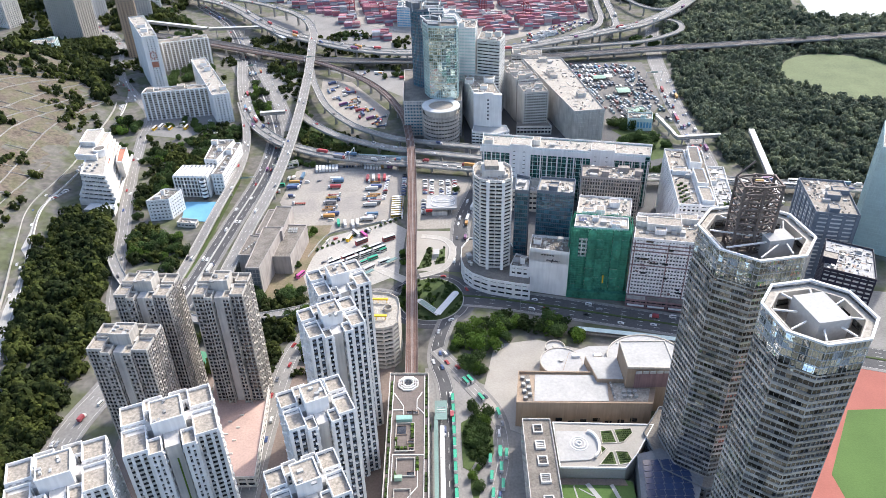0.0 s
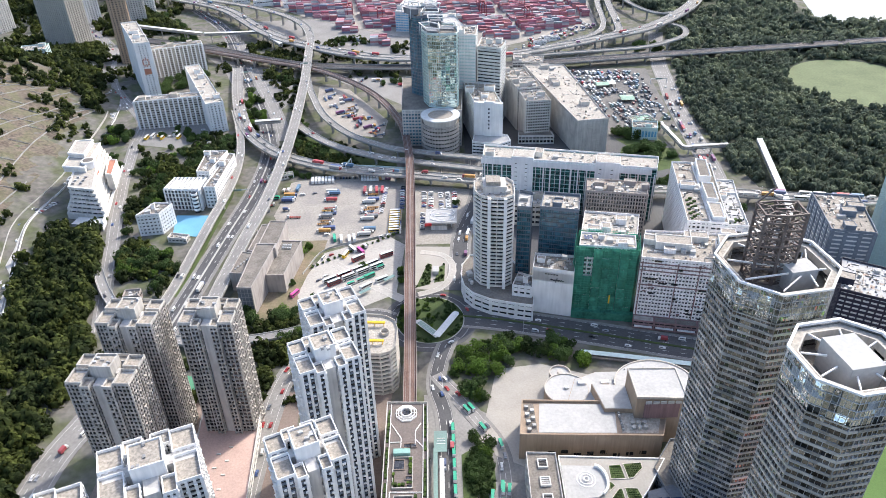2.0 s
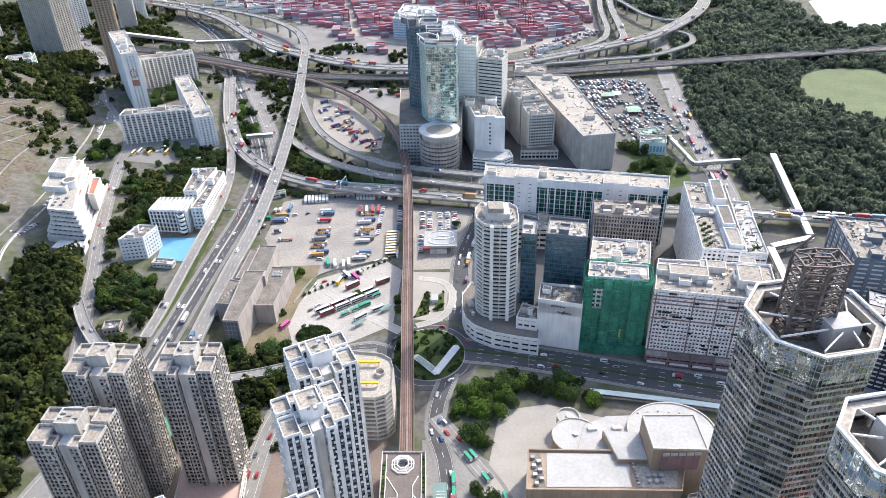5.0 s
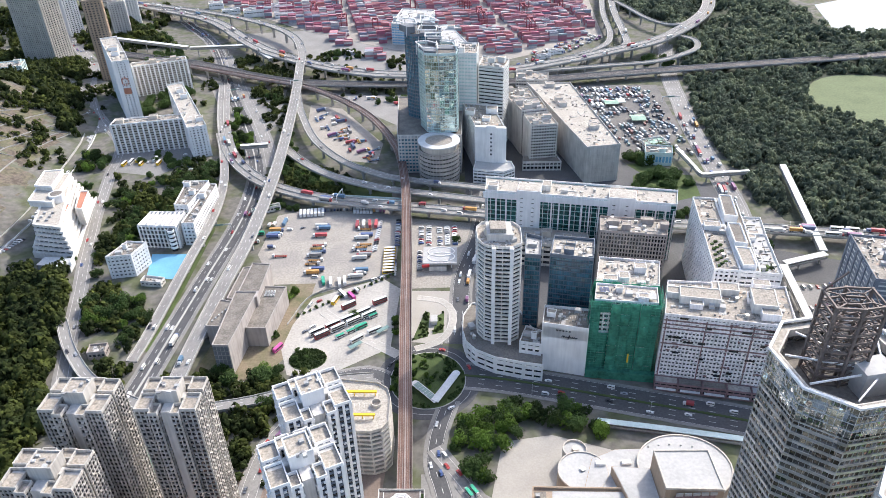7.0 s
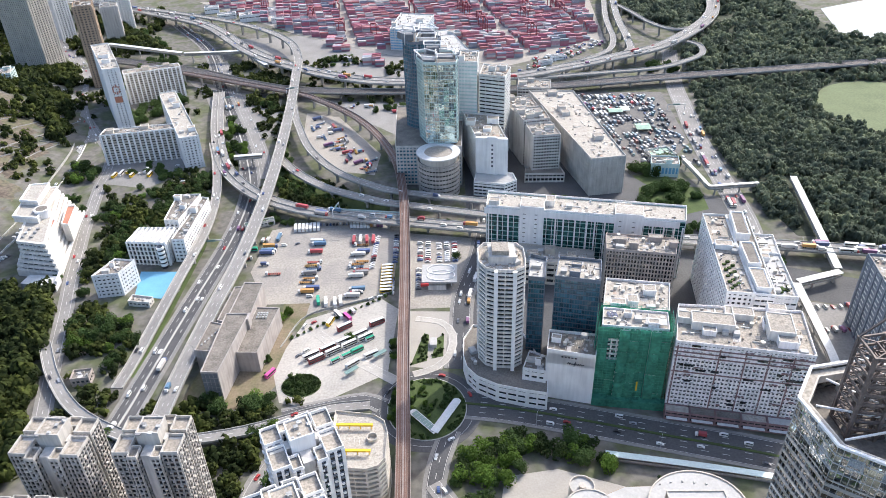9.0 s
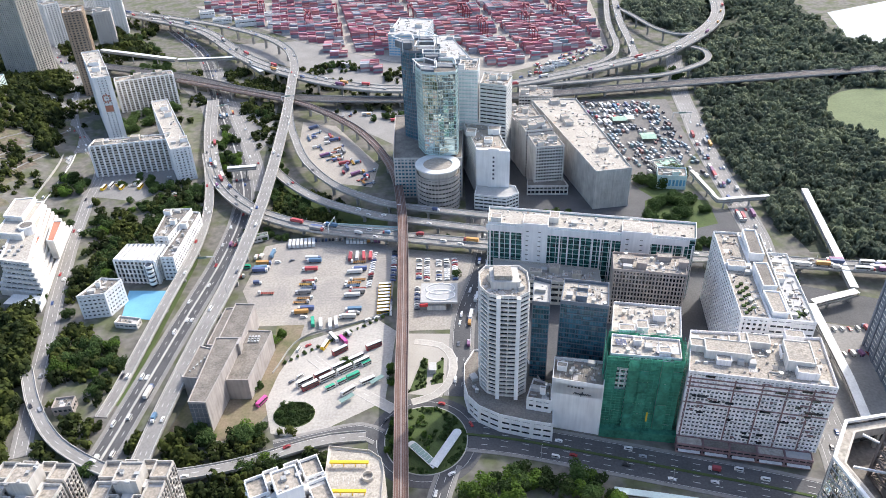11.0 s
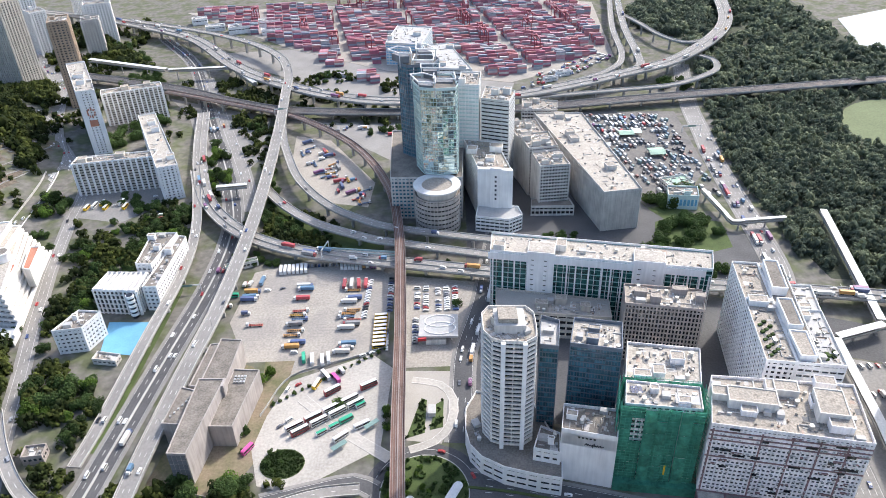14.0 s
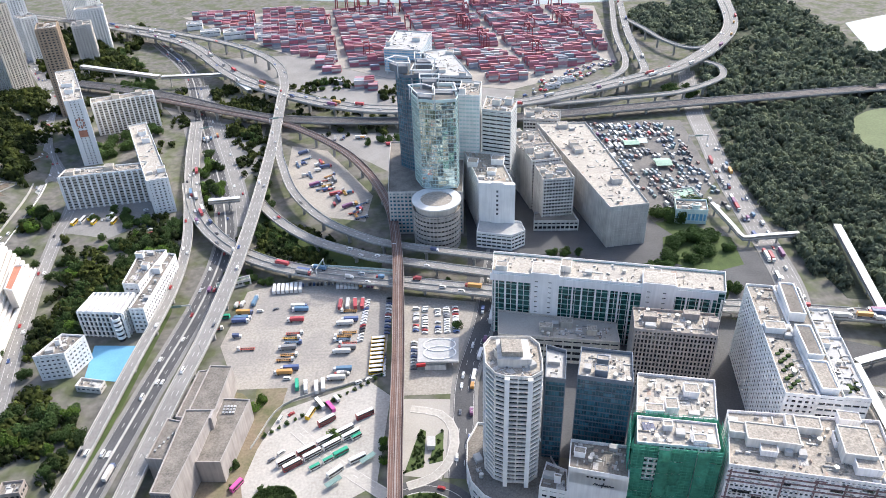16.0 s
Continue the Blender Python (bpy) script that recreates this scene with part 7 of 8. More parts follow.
def kind(name):
    """The first vehicle of each kind is built; later ones are copies."""
    make = {
        "car": lambda: car(), "van": lambda: car("bus_white", "white delivery van with dark windows", True), "taxi": lambda: car("taxi_red", "red taxi with a pale roof sign"),
        "small": lambda: lorry("small", "load", "light lorry with a box body"), "box": lambda: lorry("box", "load", "container lorry with its trailer"),
        "flat": lambda: lorry("flat", "load", "empty yellow flatbed trailer lorry"),
        "deck": lambda: bus(), "red": lambda: bus("bus_red", "bus_white", 4.3, 11.6, "red double-decker bus with a white roof"),
        "coach": lambda: bus("bus_white", "bus_white", 3.3, 10.5, "white single-deck coach with dark windows"), "pink": lambda: bus("bus_pink", "bus_pink", 3.2, 9, "pink coach with dark windows"),
        "mini": lambda: bus("bus_white", "bus_green", 2.7, 7.0, "cream minibus with a green roof", "minibus"), "green": lambda: bus("bus_green", "bus_green", 3.2, 9.5, "green coach with dark windows"),
        "yellow": lambda: bus("yellow", "bus_white", 3.2, 9.5, "yellow bus-like lorry with a white roof"),
    }
    return make[name]()


def vehicle(name, x, y, deg, z=0.12):
    m = pose(x, y, z, 0, 0, deg)
    if name not in KINDS:
        KINDS[name] = kind(name)
        KINDS[name].matrix_basis = m
    else:
        copy_thing(KINDS[name], m)


def traffic(road, gap, mix, lanes, seed, lo=0.0, hi=1.0):
    """Vehicles along a road; lanes: sideways offsets, negative ones come towards the start."""
    r = random.Random(seed)
    ln, sd = ROADS[road], sides(ROADS[road])
    n = len(ln)
    for off in lanes:
        run, nxt = 0.0, r.uniform(0.2, 1) * gap
        for i in range(max(1, int(n * lo)), int(n * hi) - 1):
            run += (ln[i] - ln[i - 1]).length
            if run > nxt:
                nxt = run + gap * r.uniform(0.35, 1.7)
                q, d = ln[i] + sd[i] * off, ln[i + 1] - ln[i]
                vehicle(r.choice(mix), q.x, q.y, math.degrees(math.atan2(d.y, d.x)) + (0 if off > 0 else 180), q.z + 0.02)


TOWN = ["car", "car", "car", "car", "van", "small", "car", "van", "taxi"]
HEAVY = ["car", "van", "small", "box", "box", "car"]
traffic("road_highway", 60, TOWN + ["box"], (-5.4, -2, 2, 5.4), 1)
traffic("road_highway_east", 78, TOWN, (-3, 3), 2)
traffic("viaduct_flyover", 91, TOWN, (-2.6, 2.6), 3)
traffic("viaduct_highway_link", 52, HEAVY, (-4.6, -2, 2, 4.6), 4, 0.1, 0.75)
traffic("viaduct_highway_link", 17, ["box", "coach", "small", "van", "box", "car"], (-4.6, 2, 4.6), 44, 0.62, 0.9)
traffic("viaduct_lower_link", 65, TOWN, (-2, 2), 5)
traffic("viaduct_ramp_east", 78, TOWN, (2,), 6)
traffic("viaduct_port_highway", 100, HEAVY, (-7, -3.6, 3.6, 7), 7, 0.1, 0.9)
traffic("viaduct_west_ramp", 91, TOWN, (-2, 2), 8)
traffic("viaduct_curve_west", 78, TOWN, (-2, 2), 9)
traffic("road_lorry_queue", 34, ["car", "van", "box", "small", "car"], (-6.5, -3.2, 3.2), 10, 0.3)
traffic("road_lorry_queue", 15, ["box", "small", "coach", "box"], (6.6,), 11, 0.35, 0.75)
traffic("road_market_street", 24, ["small", "car", "van"], (-2.2,), 12)
traffic("road_market_street", 14, ["coach", "small", "deck", "coach"], (4.8,), 13, 0.0, 0.5)
traffic("road_town_street", 36, TOWN + ["small"], (-8, -4.4, 4.4, 8), 14, 0.1, 0.6)
traffic("road_civic", 40, TOWN, (-2.4, 2.4), 15)
traffic("road_civic_loop", 15, ["taxi", "car", "mini", "van"], (-1.7, 1.7), 16)
traffic("road_estate", 20, TOWN, (-2.4, 2.4), 17)
traffic("road_lower_west", 52, TOWN + ["box"], (-5, -2, 2, 5), 18)
traffic("road_hospital", 72, TOWN, (-2, 2), 19)
traffic("road_valley", 40, TOWN, (-5, -2, 2, 5), 25)
traffic("road_hill", 58, TOWN, (-1.8, 1.8), 20)
traffic("viaduct_port_ramp", 104, HEAVY, (-3, 3), 21)
for a in (20, 70, 150, 235, 300):
    vehicle(rngv.choice(("car", "taxi", "van")), -10 + 29 * math.cos(radians(a)), 443 + 30.5 * math.sin(radians(a)), a + 90, 0.12)

# lorry park: ranks of trailers, vans and cars
for k, (y, nm) in enumerate(((641, "box"), (637, "box"), (625, "box"), (610, "flat"), (605, "flat"), (600, "flat"), (594, "box"), (587, "flat"), (582, "flat"), (573, "box"), (569, "box"), (564, "van"))):
    vehicle(nm, -104 + k * 0.3 + rngv.uniform(-2.5, 2.5), y, rngv.choice((0, 0, 180)) + rngv.uniform(-3, 3))
for k, (y, nm) in enumerate(((634, "flat"), (623, "box"), (619, "box"), (609, "flat"), (605, "flat"), (601, "flat"), (597, "flat"), (592, "box"), (588, "box"), (570, "box"), (566, "small"), (562, "box"))):
    vehicle(nm, -65 + rngv.uniform(-2.5, 2.5), y, 180 + rngv.uniform(-3, 3))
for k in range(4):
    vehicle("box", -72 + k * 5.5, 642, 92 + rngv.uniform(-3, 3))
for k in range(9):
    vehicle("yellow", -41.5, 600 - k * 4.2, 5)
for k in range(15):
    vehicle("car", -52 - k * 0.18, 646 - k * 3.3, 200 + rngv.uniform(-6, 6))
for k in range(13):
    vehicle(rngv.choice(("car", "car", "van")), -35.8, 648 - k * 3.4, 0)
for k in range(7):
    vehicle("car", -36 - (k % 2) * 0.5, 584 - k * 3.2, 90)
for x, y, nm, a in ((-92, 557, "green", 100), (-86, 555, "coach", 98), (-79, 554, "coach", 98), (-75, 556, "coach", 98), (-62, 566, "small", 10), (-52, 558, "van", 30), (-46, 561, "car", 35), (-41, 564, "car", 20)):
    vehicle(nm, x, y, a)
for k in range(7):
    vehicle("coach", -125 + k * 3.3, 664 + k * 0.2, 96)
for k in range(10):
    vehicle(("coach", "small")[k > 5], -77 + k * 3.0, 668 - k * 0.3, 98)
for k in range(10):
    vehicle("car", -104 + k * 2.9, 670 + 0.1 * k, 95)
for x, y, nm, a in ((-142, 636, "box", 0), (-142, 629, "box", 2), (-143, 626, "box", 0), (-142, 609, "small", 0), (-133, 595, "flat", 180), (-131, 638, "van", 0), (-157, 632, "green", 0), (-160, 618, "flat", 8), (-150, 646, "small", 80), (-146, 647, "small", 80), (-137, 650, "box", 85), (-120, 640, "car", 30)):
    vehicle(nm, x, y, a)
# bus terminus
for row, (x0, y0) in enumerate(((-89, 494), (-85, 490.5))):
    for k in range(4):
        vehicle(("deck", "red", "deck", "deck")[(k + row) % 4], x0 + k * 10.6, y0 + k * 7.1, 34)
for x, y, nm, a in ((-69, 524, "red", 36), (-46, 528, "red", 30), (-72, 489, "mini", 34), (-65, 494, "mini", 34), (-58, 499, "green", 34), (-50, 511, "mini", 34), (-60, 485, "coach", 40), (-48, 494, "coach", 30), (-114, 478, "pink", 60), (-68, 536, "pink", 125), (-75, 539, "coach", 125), (-65, 543, "small", 125), (-80, 531, "yellow", 70), (-98, 528, "van", 70), (-92, 532, "car", 40), (-98, 496, "car", 45), (-93, 501, "van", 45)):
    vehicle(nm, x, y, a)
# car park by the filling station
for k in range(10):
    vehicle("car", -16.5, 596 - k * 3.0, 0)
for row in range(5):
    for k in range(11):
        if rngv.random() < 0.85:
            vehicle(rngv.choice(("car", "car", "car", "van")), -15.5 + row * 6.4 + (row > 1) * 3, 606 + k * 2.8, rngv.choice((0, 180)))
# minibus street
for k in range(11):
    vehicle("mini", 3.6 + 0.04 * k, 336 - k * 9.2, 90)
for k in range(6):
    vehicle("mini", 24 + (k % 2) * 6, 262 + k * 6, 84)
# lorry yard between the ramps
for k in range(34):
    t = rngv.random()
    x, y = -140 + 74 * t + rngv.uniform(-6, 6), 898 - 118 * t + rngv.uniform(-22, 22)
    vehicle(rngv.choice(("flat", "small", "box", "flat", "small")), x, y, rngv.choice((20, 110, 35)))
for k in range(26):
    x = rngv.uniform(-120, 70)
    vehicle(rngv.choice(("small", "car", "van", "box")), x, 945 - (x + 60) * 0.02 - rngv.uniform(0, 22 if x > -60 else 6), rngv.choice((5, 95)))
# truck lot by the woods
for row in range(4):
    for k in range(19):
        x, y = 164 + k * 5.0 + row * 1.6 - 14, 948 - row * 16.4 - k * 0.3
        if rngv.random() < 0.8 and x < 258 and (row < 8 or x > 190) and not (198 < x < 234 and (y > 890 and y < 912 or 842 < y < 862)):
            vehicle(rngv.choice(("small", "small", "box", "car", "van", "coach")), x, y + rngv.uniform(-3, 3), 100 + rngv.choice((0, 180)))
packed = Shape()
rl = random.Random(19)
for row in range(26):
    for k in range(24):
        x, y = 152 + k * 4.6 + row * 1.0, 958 - row * 7.6 - k * 0.3
        if x < 262 and (y > 800 or x > 196 + (800 - y) * 0.3) and rl.random() < 0.62 and not (198 < x < 234 and (888 < y < 914 or 842 < y < 864)):
            ln_, wd, hh = rl.choice(((6.2, 2.2, 2.6), (5.0, 1.9, 1.9), (6.8, 2.3, 3.0), (4.4, 1.8, 1.4)))
            yw = radians(100 + rl.uniform(-5, 5))
            packed.box(x, y, 0.35, ln_ * 0.72, wd, hh, yw)
            packed.box(x + math.cos(yw) * ln_ * 0.44, y + math.sin(yw) * ln_ * 0.44, 0.3, ln_ * 0.24, wd * 0.94, hh * 0.72, yw)
M["packed"] = mat("packed_vehicle_paint", (1, 1, 1), 0.45, 0.15, 0.3, 1.5, palette=[(0.52, 0.52, 0.5), (0.12, 0.14, 0.17), (0.6, 0.6, 0.58), (0.17, 0.25, 0.26), (0.22, 0.23, 0.24), (0.45, 0.45, 0.43), (0.08, 0.08, 0.09), (0.20, 0.27, 0.33), (0.55, 0.54, 0.52), (0.22, 0.12, 0.11)], island=True)
tagged(packed.put("parked_vehicles", M["packed"]), "tightly packed old vans and light lorries in the storage lot", "vehicles", kind="stuff")
for x, y, w, d, c in ((206, 900, 16, 12, "roof_green"), (218, 904, 10, 12, "palecurtain"), (226, 852, 16, 16, "roof_green"), (176, 872, 14, 8, "walkway")):
    s = house("open_shed", "open-sided shed with a pale pitched roof", (x, y), "shed", "sheds in the truck lot")
    put("roof", [(-w / 2, -d / 2, 4), (w / 2, -d / 2, 4), (w / 2, 0, 5.6), (-w / 2, 0, 5.6), (-w / 2, d / 2, 4), (w / 2, d / 2, 4), (-w / 2, -d / 2, 3.8), (w / 2, -d / 2, 3.8), (w / 2, d / 2, 3.8), (-w / 2, d / 2, 3.8)], [(0, 1, 2, 3), (3, 2, 5, 4), (6, 9, 8, 7), (0, 6, 7, 1), (5, 8, 9, 4), (0, 3, 4, 9, 6), (1, 7, 8, 5, 2)], M[c], s)
    for sx in (-1, 1):
        for sy in (-1, 1):
            Shape().box(sx * (w / 2 - 0.4), sy * (d / 2 - 0.4), 0, 0.3, 0.3, 3.9).put("post", M["plant"], s)
# estate yard
for k in range(7):
    vehicle(rngv.choice(("small", "coach", "car", "yellow")), -326 + k * 6.0, 780 + (k % 3) * 4, 85)
for k in range(8):
    vehicle("car", -268 + k * 2.6, 800 - k * 6, 30)
for k in range(14):
    vehicle(rngv.choice(("car", "van", "small")), 262 + (k % 7) * 5.5, 530 - (k // 7) * 26, 95)


# ---------------------------------------------------------------- container port
def port():
    rng = random.Random(5)
    yard = [(-400, 1455), (-215, 1262), (-60, 1150), (96, 1096), (240, 1180), (258, 1440), (100, 1490), (-200, 1520)]
    keep = [(-68, 1135), (70, 1050), (70, 1130), (10, 1250), (-60, 1262)]
    me = shared_mesh("container", lambda: Shape().box(0, 0, 0, 12.2, 2.44, 2.6), M["container"])
    spots = []
    for j in range(64):
        if j % 8 == 7 or j % 8 == 6:
            continue
        for i in range(-32, 22):
            if i % 9 == 8:
                continue
            x, y = i * 12.9 + 30 - j * 1.2, 1090 + j * 6.4 + i * 0.9
            if inside(yard, x, y) and not inside(keep, x, y):
                n = 1 + int(noise.noise(Vector((x * 0.012, y * 0.02, 3.0))) * 4 + 3.0 + rng.uniform(-1, 1))
                for k in range(max(0, min(5, n))):
                    spots.append((x + rng.uniform(-0.1, 0.1), y, 0.1 + k * 2.62))
    for cx, cy, ni, nj, nk in ((-152, 1196, 2, 9, 4), (-140, 1166, 2, 4, 3), (-92, 1108, 2, 7, 4), (-74, 1096, 1, 5, 3), (-120, 1120, 1, 3, 2)):
        for i in range(ni):
            for j in range(nj):
                for k in range(max(1, nk - (j * i) % 3)):
                    spots.append((cx + i * 12.6, cy + j * 2.6 - nj * 1.3, 0.1 + k * 2.62))
    spots.sort(key=lambda s: s[1])
    for x, y, z in spots[:240]:
        ob = new("shipping_container", me)
        ob.location, ob.rotation_euler = (x, y, z), (0, 0, radians(4))
        tagged(ob, "stacked steel shipping container in haze-muted paint", "container", "containers in the port")
    rest = Shape()
    for x, y, z in spots[240:]:
        rest.box(x, y, z, 12.2, 2.44, 2.55, radians(4))
    tagged(rest.put("container_stacks", M["container_far"]), "long rows of stacked red, white and blue containers", "containers", kind="stuff")
    # yard gantries
    first = None
    for k in range(26):
        x, y = rng.uniform(-300, 240), rng.uniform(1170, 1470)
        if not inside(yard, x, y) or inside(keep, x, y):
            continue
        m = pose(x, y, 0.1, 0, 0, 4)
        if first:
            copy_thing(first, m)
            continue
        first = tagged(new("yard_crane"), "red steel straddle crane over the container rows", "crane", "yard cranes")
        for sy in (-1, 1):
            for sx in (-1, 1):
                Shape().box(sx * 4, sy * 12, 0, 1.1, 1.1, 21).put("leg", M["redsteel"], first)
            Shape().beam((-5, sy * 12, 2), (5, sy * 12, 2), 1.2).put("sill", M["redsteel"], first)
        for sx in (-1, 1):
            Shape().beam((sx * 3, -14, 21.6), (sx * 3, 14, 21.6), 1.3, 1.8).put("girder", M["redsteel"], first)
        Shape().box(0, 4, 21, 7, 4, 2.6).put("trolley", M["redsteel"], first)
        first.matrix_basis = m
    first = None
    for k in range(11):
        m = pose(-150 + k * 36, 1478 + 8 * math.sin(k * 1.7) - (k > 7) * 18, 0.1, 0, 0, 0)
        if first:
            copy_thing(first, m)
            continue
        first = tagged(new("quay_crane"), "tall red ship-to-shore crane with raised boom", "crane", "quay cranes")
        for sy in (-1, 1):
            for sx in (-1, 1):
                Shape().beam((sx * 9, sy * 14, 0), (sx * 7, sy * 10, 46), 1.5).put("leg", M["redsteel"], first)
            Shape().beam((-8, sy * 11, 24), (8, sy * 11, 24), 1.3).put("portal_beam", M["redsteel"], first)
            Shape().beam((-7, sy * 10, 46), (7, sy * 10, 46), 1.4).put("portal_beam", M["redsteel"], first)
        for sx in (-1, 1):
            Shape().beam((sx * 4, -34, 47), (sx * 4, 14, 47), 1.4, 1.8).put("girder", M["redsteel"], first)
            Shape().beam((sx * 4, 14, 47), (sx * 4, 30, 92), 1.3).put("boom", M["redsteel"], first)
            Shape().beam((sx * 7, 10, 46), (sx * 3, 8, 76), 1.2).put("tower", M["redsteel"], first)
            Shape().beam((sx * 3, 8, 76), (sx * 4, -30, 48), 0.5).put("stay", M["redsteel"], first)
        first.matrix_basis = m
    a = simple("port_office", "pale port office building with long window rows", [(-62, 1160), (-14, 1146), (2, 1226), (-48, 1242)], 30, 4, 201, 2, 8, 1, wall="walkway", win="court", bay=4, sp=0.5, pw=0.4, roof="roof_white", panes=20)
    simple("port_warehouse", "long pale port warehouse with roof openings", [(8, 1072), (50, 1064), (24, 1176), (-12, 1168)], 22, 5, 202, 3, 10, 1, wall="walkway", win="win", bay=5, sp=0.5, pw=0.5, roof="roof_white")
    for x, y, w, d, h in ((-300, 1345, 40, 22, 10), (-262, 1380, 34, 18, 8), (-345, 1360, 30, 14, 7), (-250, 1330, 30, 16, 8), (170, 1095, 20, 8, 5), (150, 1075, 18, 6, 5), (-380, 1400, 24, 16, 9)):
        simple("port_shed", "low white port shed with a flat roof", rect(x, y, w, d, 14), h, h, int(x) % 90, 0, 2, 0, group="port sheds", wall="white", win="win", roof="roof_white", bay=5, sp=0.6)
    for k in range(60):
        x = rng.uniform(110, 245)
        vehicle(rngv.choice(("small", "van", "small")), x, 1040 + (x - 110) * 0.75 + rng.uniform(0, 40), rng.choice((30, 120)), 0.1)


port()


# ---------------------------------------------------------------- trees and woods
def crown_arrays(rng, clumps, leaf, lobes=7, tall=1.0):
    """Leaf clumps as small three-sided tufts over several lobes; unit radius about 1."""
    v, f = [], []
    centres = [(rng.uniform(-0.55, 0.55), rng.uniform(-0.55, 0.55), rng.uniform(0.25, 1.0) * tall, rng.uniform(0.38, 0.6)) for _ in range(lobes)]
    for _ in range(clumps):
        cx, cy, cz, r = rng.choice(centres)
        d = Vector((rng.gauss(0, 1), rng.gauss(0, 1), rng.gauss(0.25, 1))).normalized()
        p = Vector((cx, cy, cz)) + d * r * rng.uniform(0.7, 1.08)
        n = (d + Vector((rng.uniform(-0.6, 0.6), rng.uniform(-0.6, 0.6), rng.uniform(-0.3, 0.7)))).normalized()
        t = n.orthogonal().normalized()
        t.rotate(Matrix.Rotation(rng.uniform(0, 6.28), 3, n))
        b = n.cross(t)
        s = leaf * rng.uniform(0.6, 1.35)
        i = len(v)
        v += [tuple(p + t * s), tuple(p + b * s * 0.9 - t * s * 0.4), tuple(p - b * s * 0.9 - t * s * 0.4), tuple(p + n * s * 0.55)]
        f += [(i, i + 1, i + 3), (i + 1, i + 2, i + 3), (i + 2, i, i + 3)]
    return v, f


def trunk_shape(rng):
    sh = Shape()
    sh.tube(0, 0, 0, 0.42, 0.055, 0.035, 7)
    for k in range(5):
        a = 2 * math.pi * k / 5 + rng.uniform(-0.4, 0.4)
        sh.beam((0, 0, rng.uniform(0.28, 0.42)), (0.4 * math.cos(a), 0.4 * math.sin(a), rng.uniform(0.6, 0.95)), 0.03)
    return sh


rt = random.Random(12)
CROWNS = []
for k in range(6):
    v, f = crown_arrays(rt, 430, 0.145, 8, rt.uniform(0.85, 1.15))
    pair = []
    for mname in ("leaf", "leaf_light"):
        me = bpy.data.meshes.new("crown")
        me.from_pydata(v, [], f)
        me.materials.append(M[mname])
        pair.append(me)
    tm = trunk_shape(rt)
    te = bpy.data.meshes.new("trunk")
    te.from_pydata(tm.v, [], tm.f)
    te.materials.append(M["trunk"])
    CROWNS.append((pair, te))


TREES = [0]
REST = ([], [])


CLEAR = [(p.x, p.y) for nm in ("road_hospital", "road_hill") for p in ROADS[nm]]


def tree(x, y, r, light=False, z=None):
    if x < -250 and any((x - a) ** 2 + (y - b) ** 2 < (5.5 + 0.6 * r) ** 2 for a, b in CLEAR):
        return
    TREES[0] += 1
    if TREES[0] > 300:
        pair, te = rt.choice(CROWNS)
        for src, k in ((pair[0], 0.12), (te, 0.0)):
            co = np.empty(len(src.vertices) * 3, np.float32)
            src.vertices.foreach_get("co", co)
            co = co.reshape(-1, 3)
            a = rt.uniform(0, 6.28)
            c, s = math.cos(a) * r, math.sin(a) * r
            w = np.stack([x + c * co[:, 0] - s * co[:, 1], y + s * co[:, 0] + c * co[:, 1], hill(x, y) - 0.1 + (co[:, 2] + k) * r], 1)
            i = len(REST[0])
            REST[0].extend(map(tuple, w))
            REST[1].extend(tuple(i + q for q in p.vertices) for p in src.polygons)
        return
    pair, te = rt.choice(CROWNS)
    ob = new("tree", te)
    ob.location = (x, y, (hill(x, y) if z is None else z) - 0.1)
    ob.scale = (r, r, r * rt.uniform(0.85, 1.2))
    ob.rotation_euler = (0, 0, rt.uniform(0, 6.28))
    tagged(ob, "broad tree with fresh light green leaves" if light else "broad dark green tree with a dense crown", "tree", "town trees")
    c = new("crown", pair[1 if light else 0])
    c.parent, c.location = ob, (0, 0, 0.12)


def grove(cx, cy, rx, ry, n, r0, r1, light=0.15, turn=0.0):
    for _ in range(n):
        a, q = rt.uniform(0, 6.28), math.sqrt(rt.random())
        x, y = rx * q * math.cos(a), ry * q * math.sin(a)
        c, s = math.cos(radians(turn)), math.sin(radians(turn))
        tree(cx + c * x - s * y, cy + s * x + c * y, rt.uniform(r0, r1), rt.random() < light)


grove(30, 397, 22, 16, 24, 4, 7.5, 0.4, 20)
grove(66, 406, 34, 7, 20, 4, 7, 0.15, -12)
grove(10, 386, 7, 12, 6, 3.5, 5.5, 0.4)
grove(22, 366, 9, 9, 7, 4.5, 7, 0.1)
grove(19, 318, 7, 16, 9, 3, 5, 0.2)
grove(16, 280, 3, 14, 5, 2.2, 3.6, 0.2)
grove(140, 377, 40, 2.5, 10, 2, 3.2, 0.1, -15)
grove(92, 390, 4, 3, 2, 4, 6, 1.0)
grove(-10, 447, 12, 14, 14, 1.4, 2.6, 0.5)
grove(-32, 447, 2.5, 16, 8, 1.6, 2.6, 0.3)
grove(-34, 498, 3, 14, 8, 2.0, 3.4, 0.4)
grove(-61, 512, 3, 3, 2, 3.5, 4.5, 0.3)
grove(-130, 450, 24, 7, 16, 4, 6.5, 0.15)
grove(-100, 425, 22, 8, 14, 3.5, 5.5, 0.15)
grove(-92, 400, 12, 18, 12, 4, 6, 0.2)
grove(-112, 540, 4, 6, 3, 3.5, 4.5, 0.8)
grove(-152, 452, 8, 8, 6, 3.5, 5, 0.2)
grove(-268, 640, 9, 36, 22, 4, 7, 0.15, 12)
grove(-246, 530, 26, 18, 22, 4, 7, 0.2)
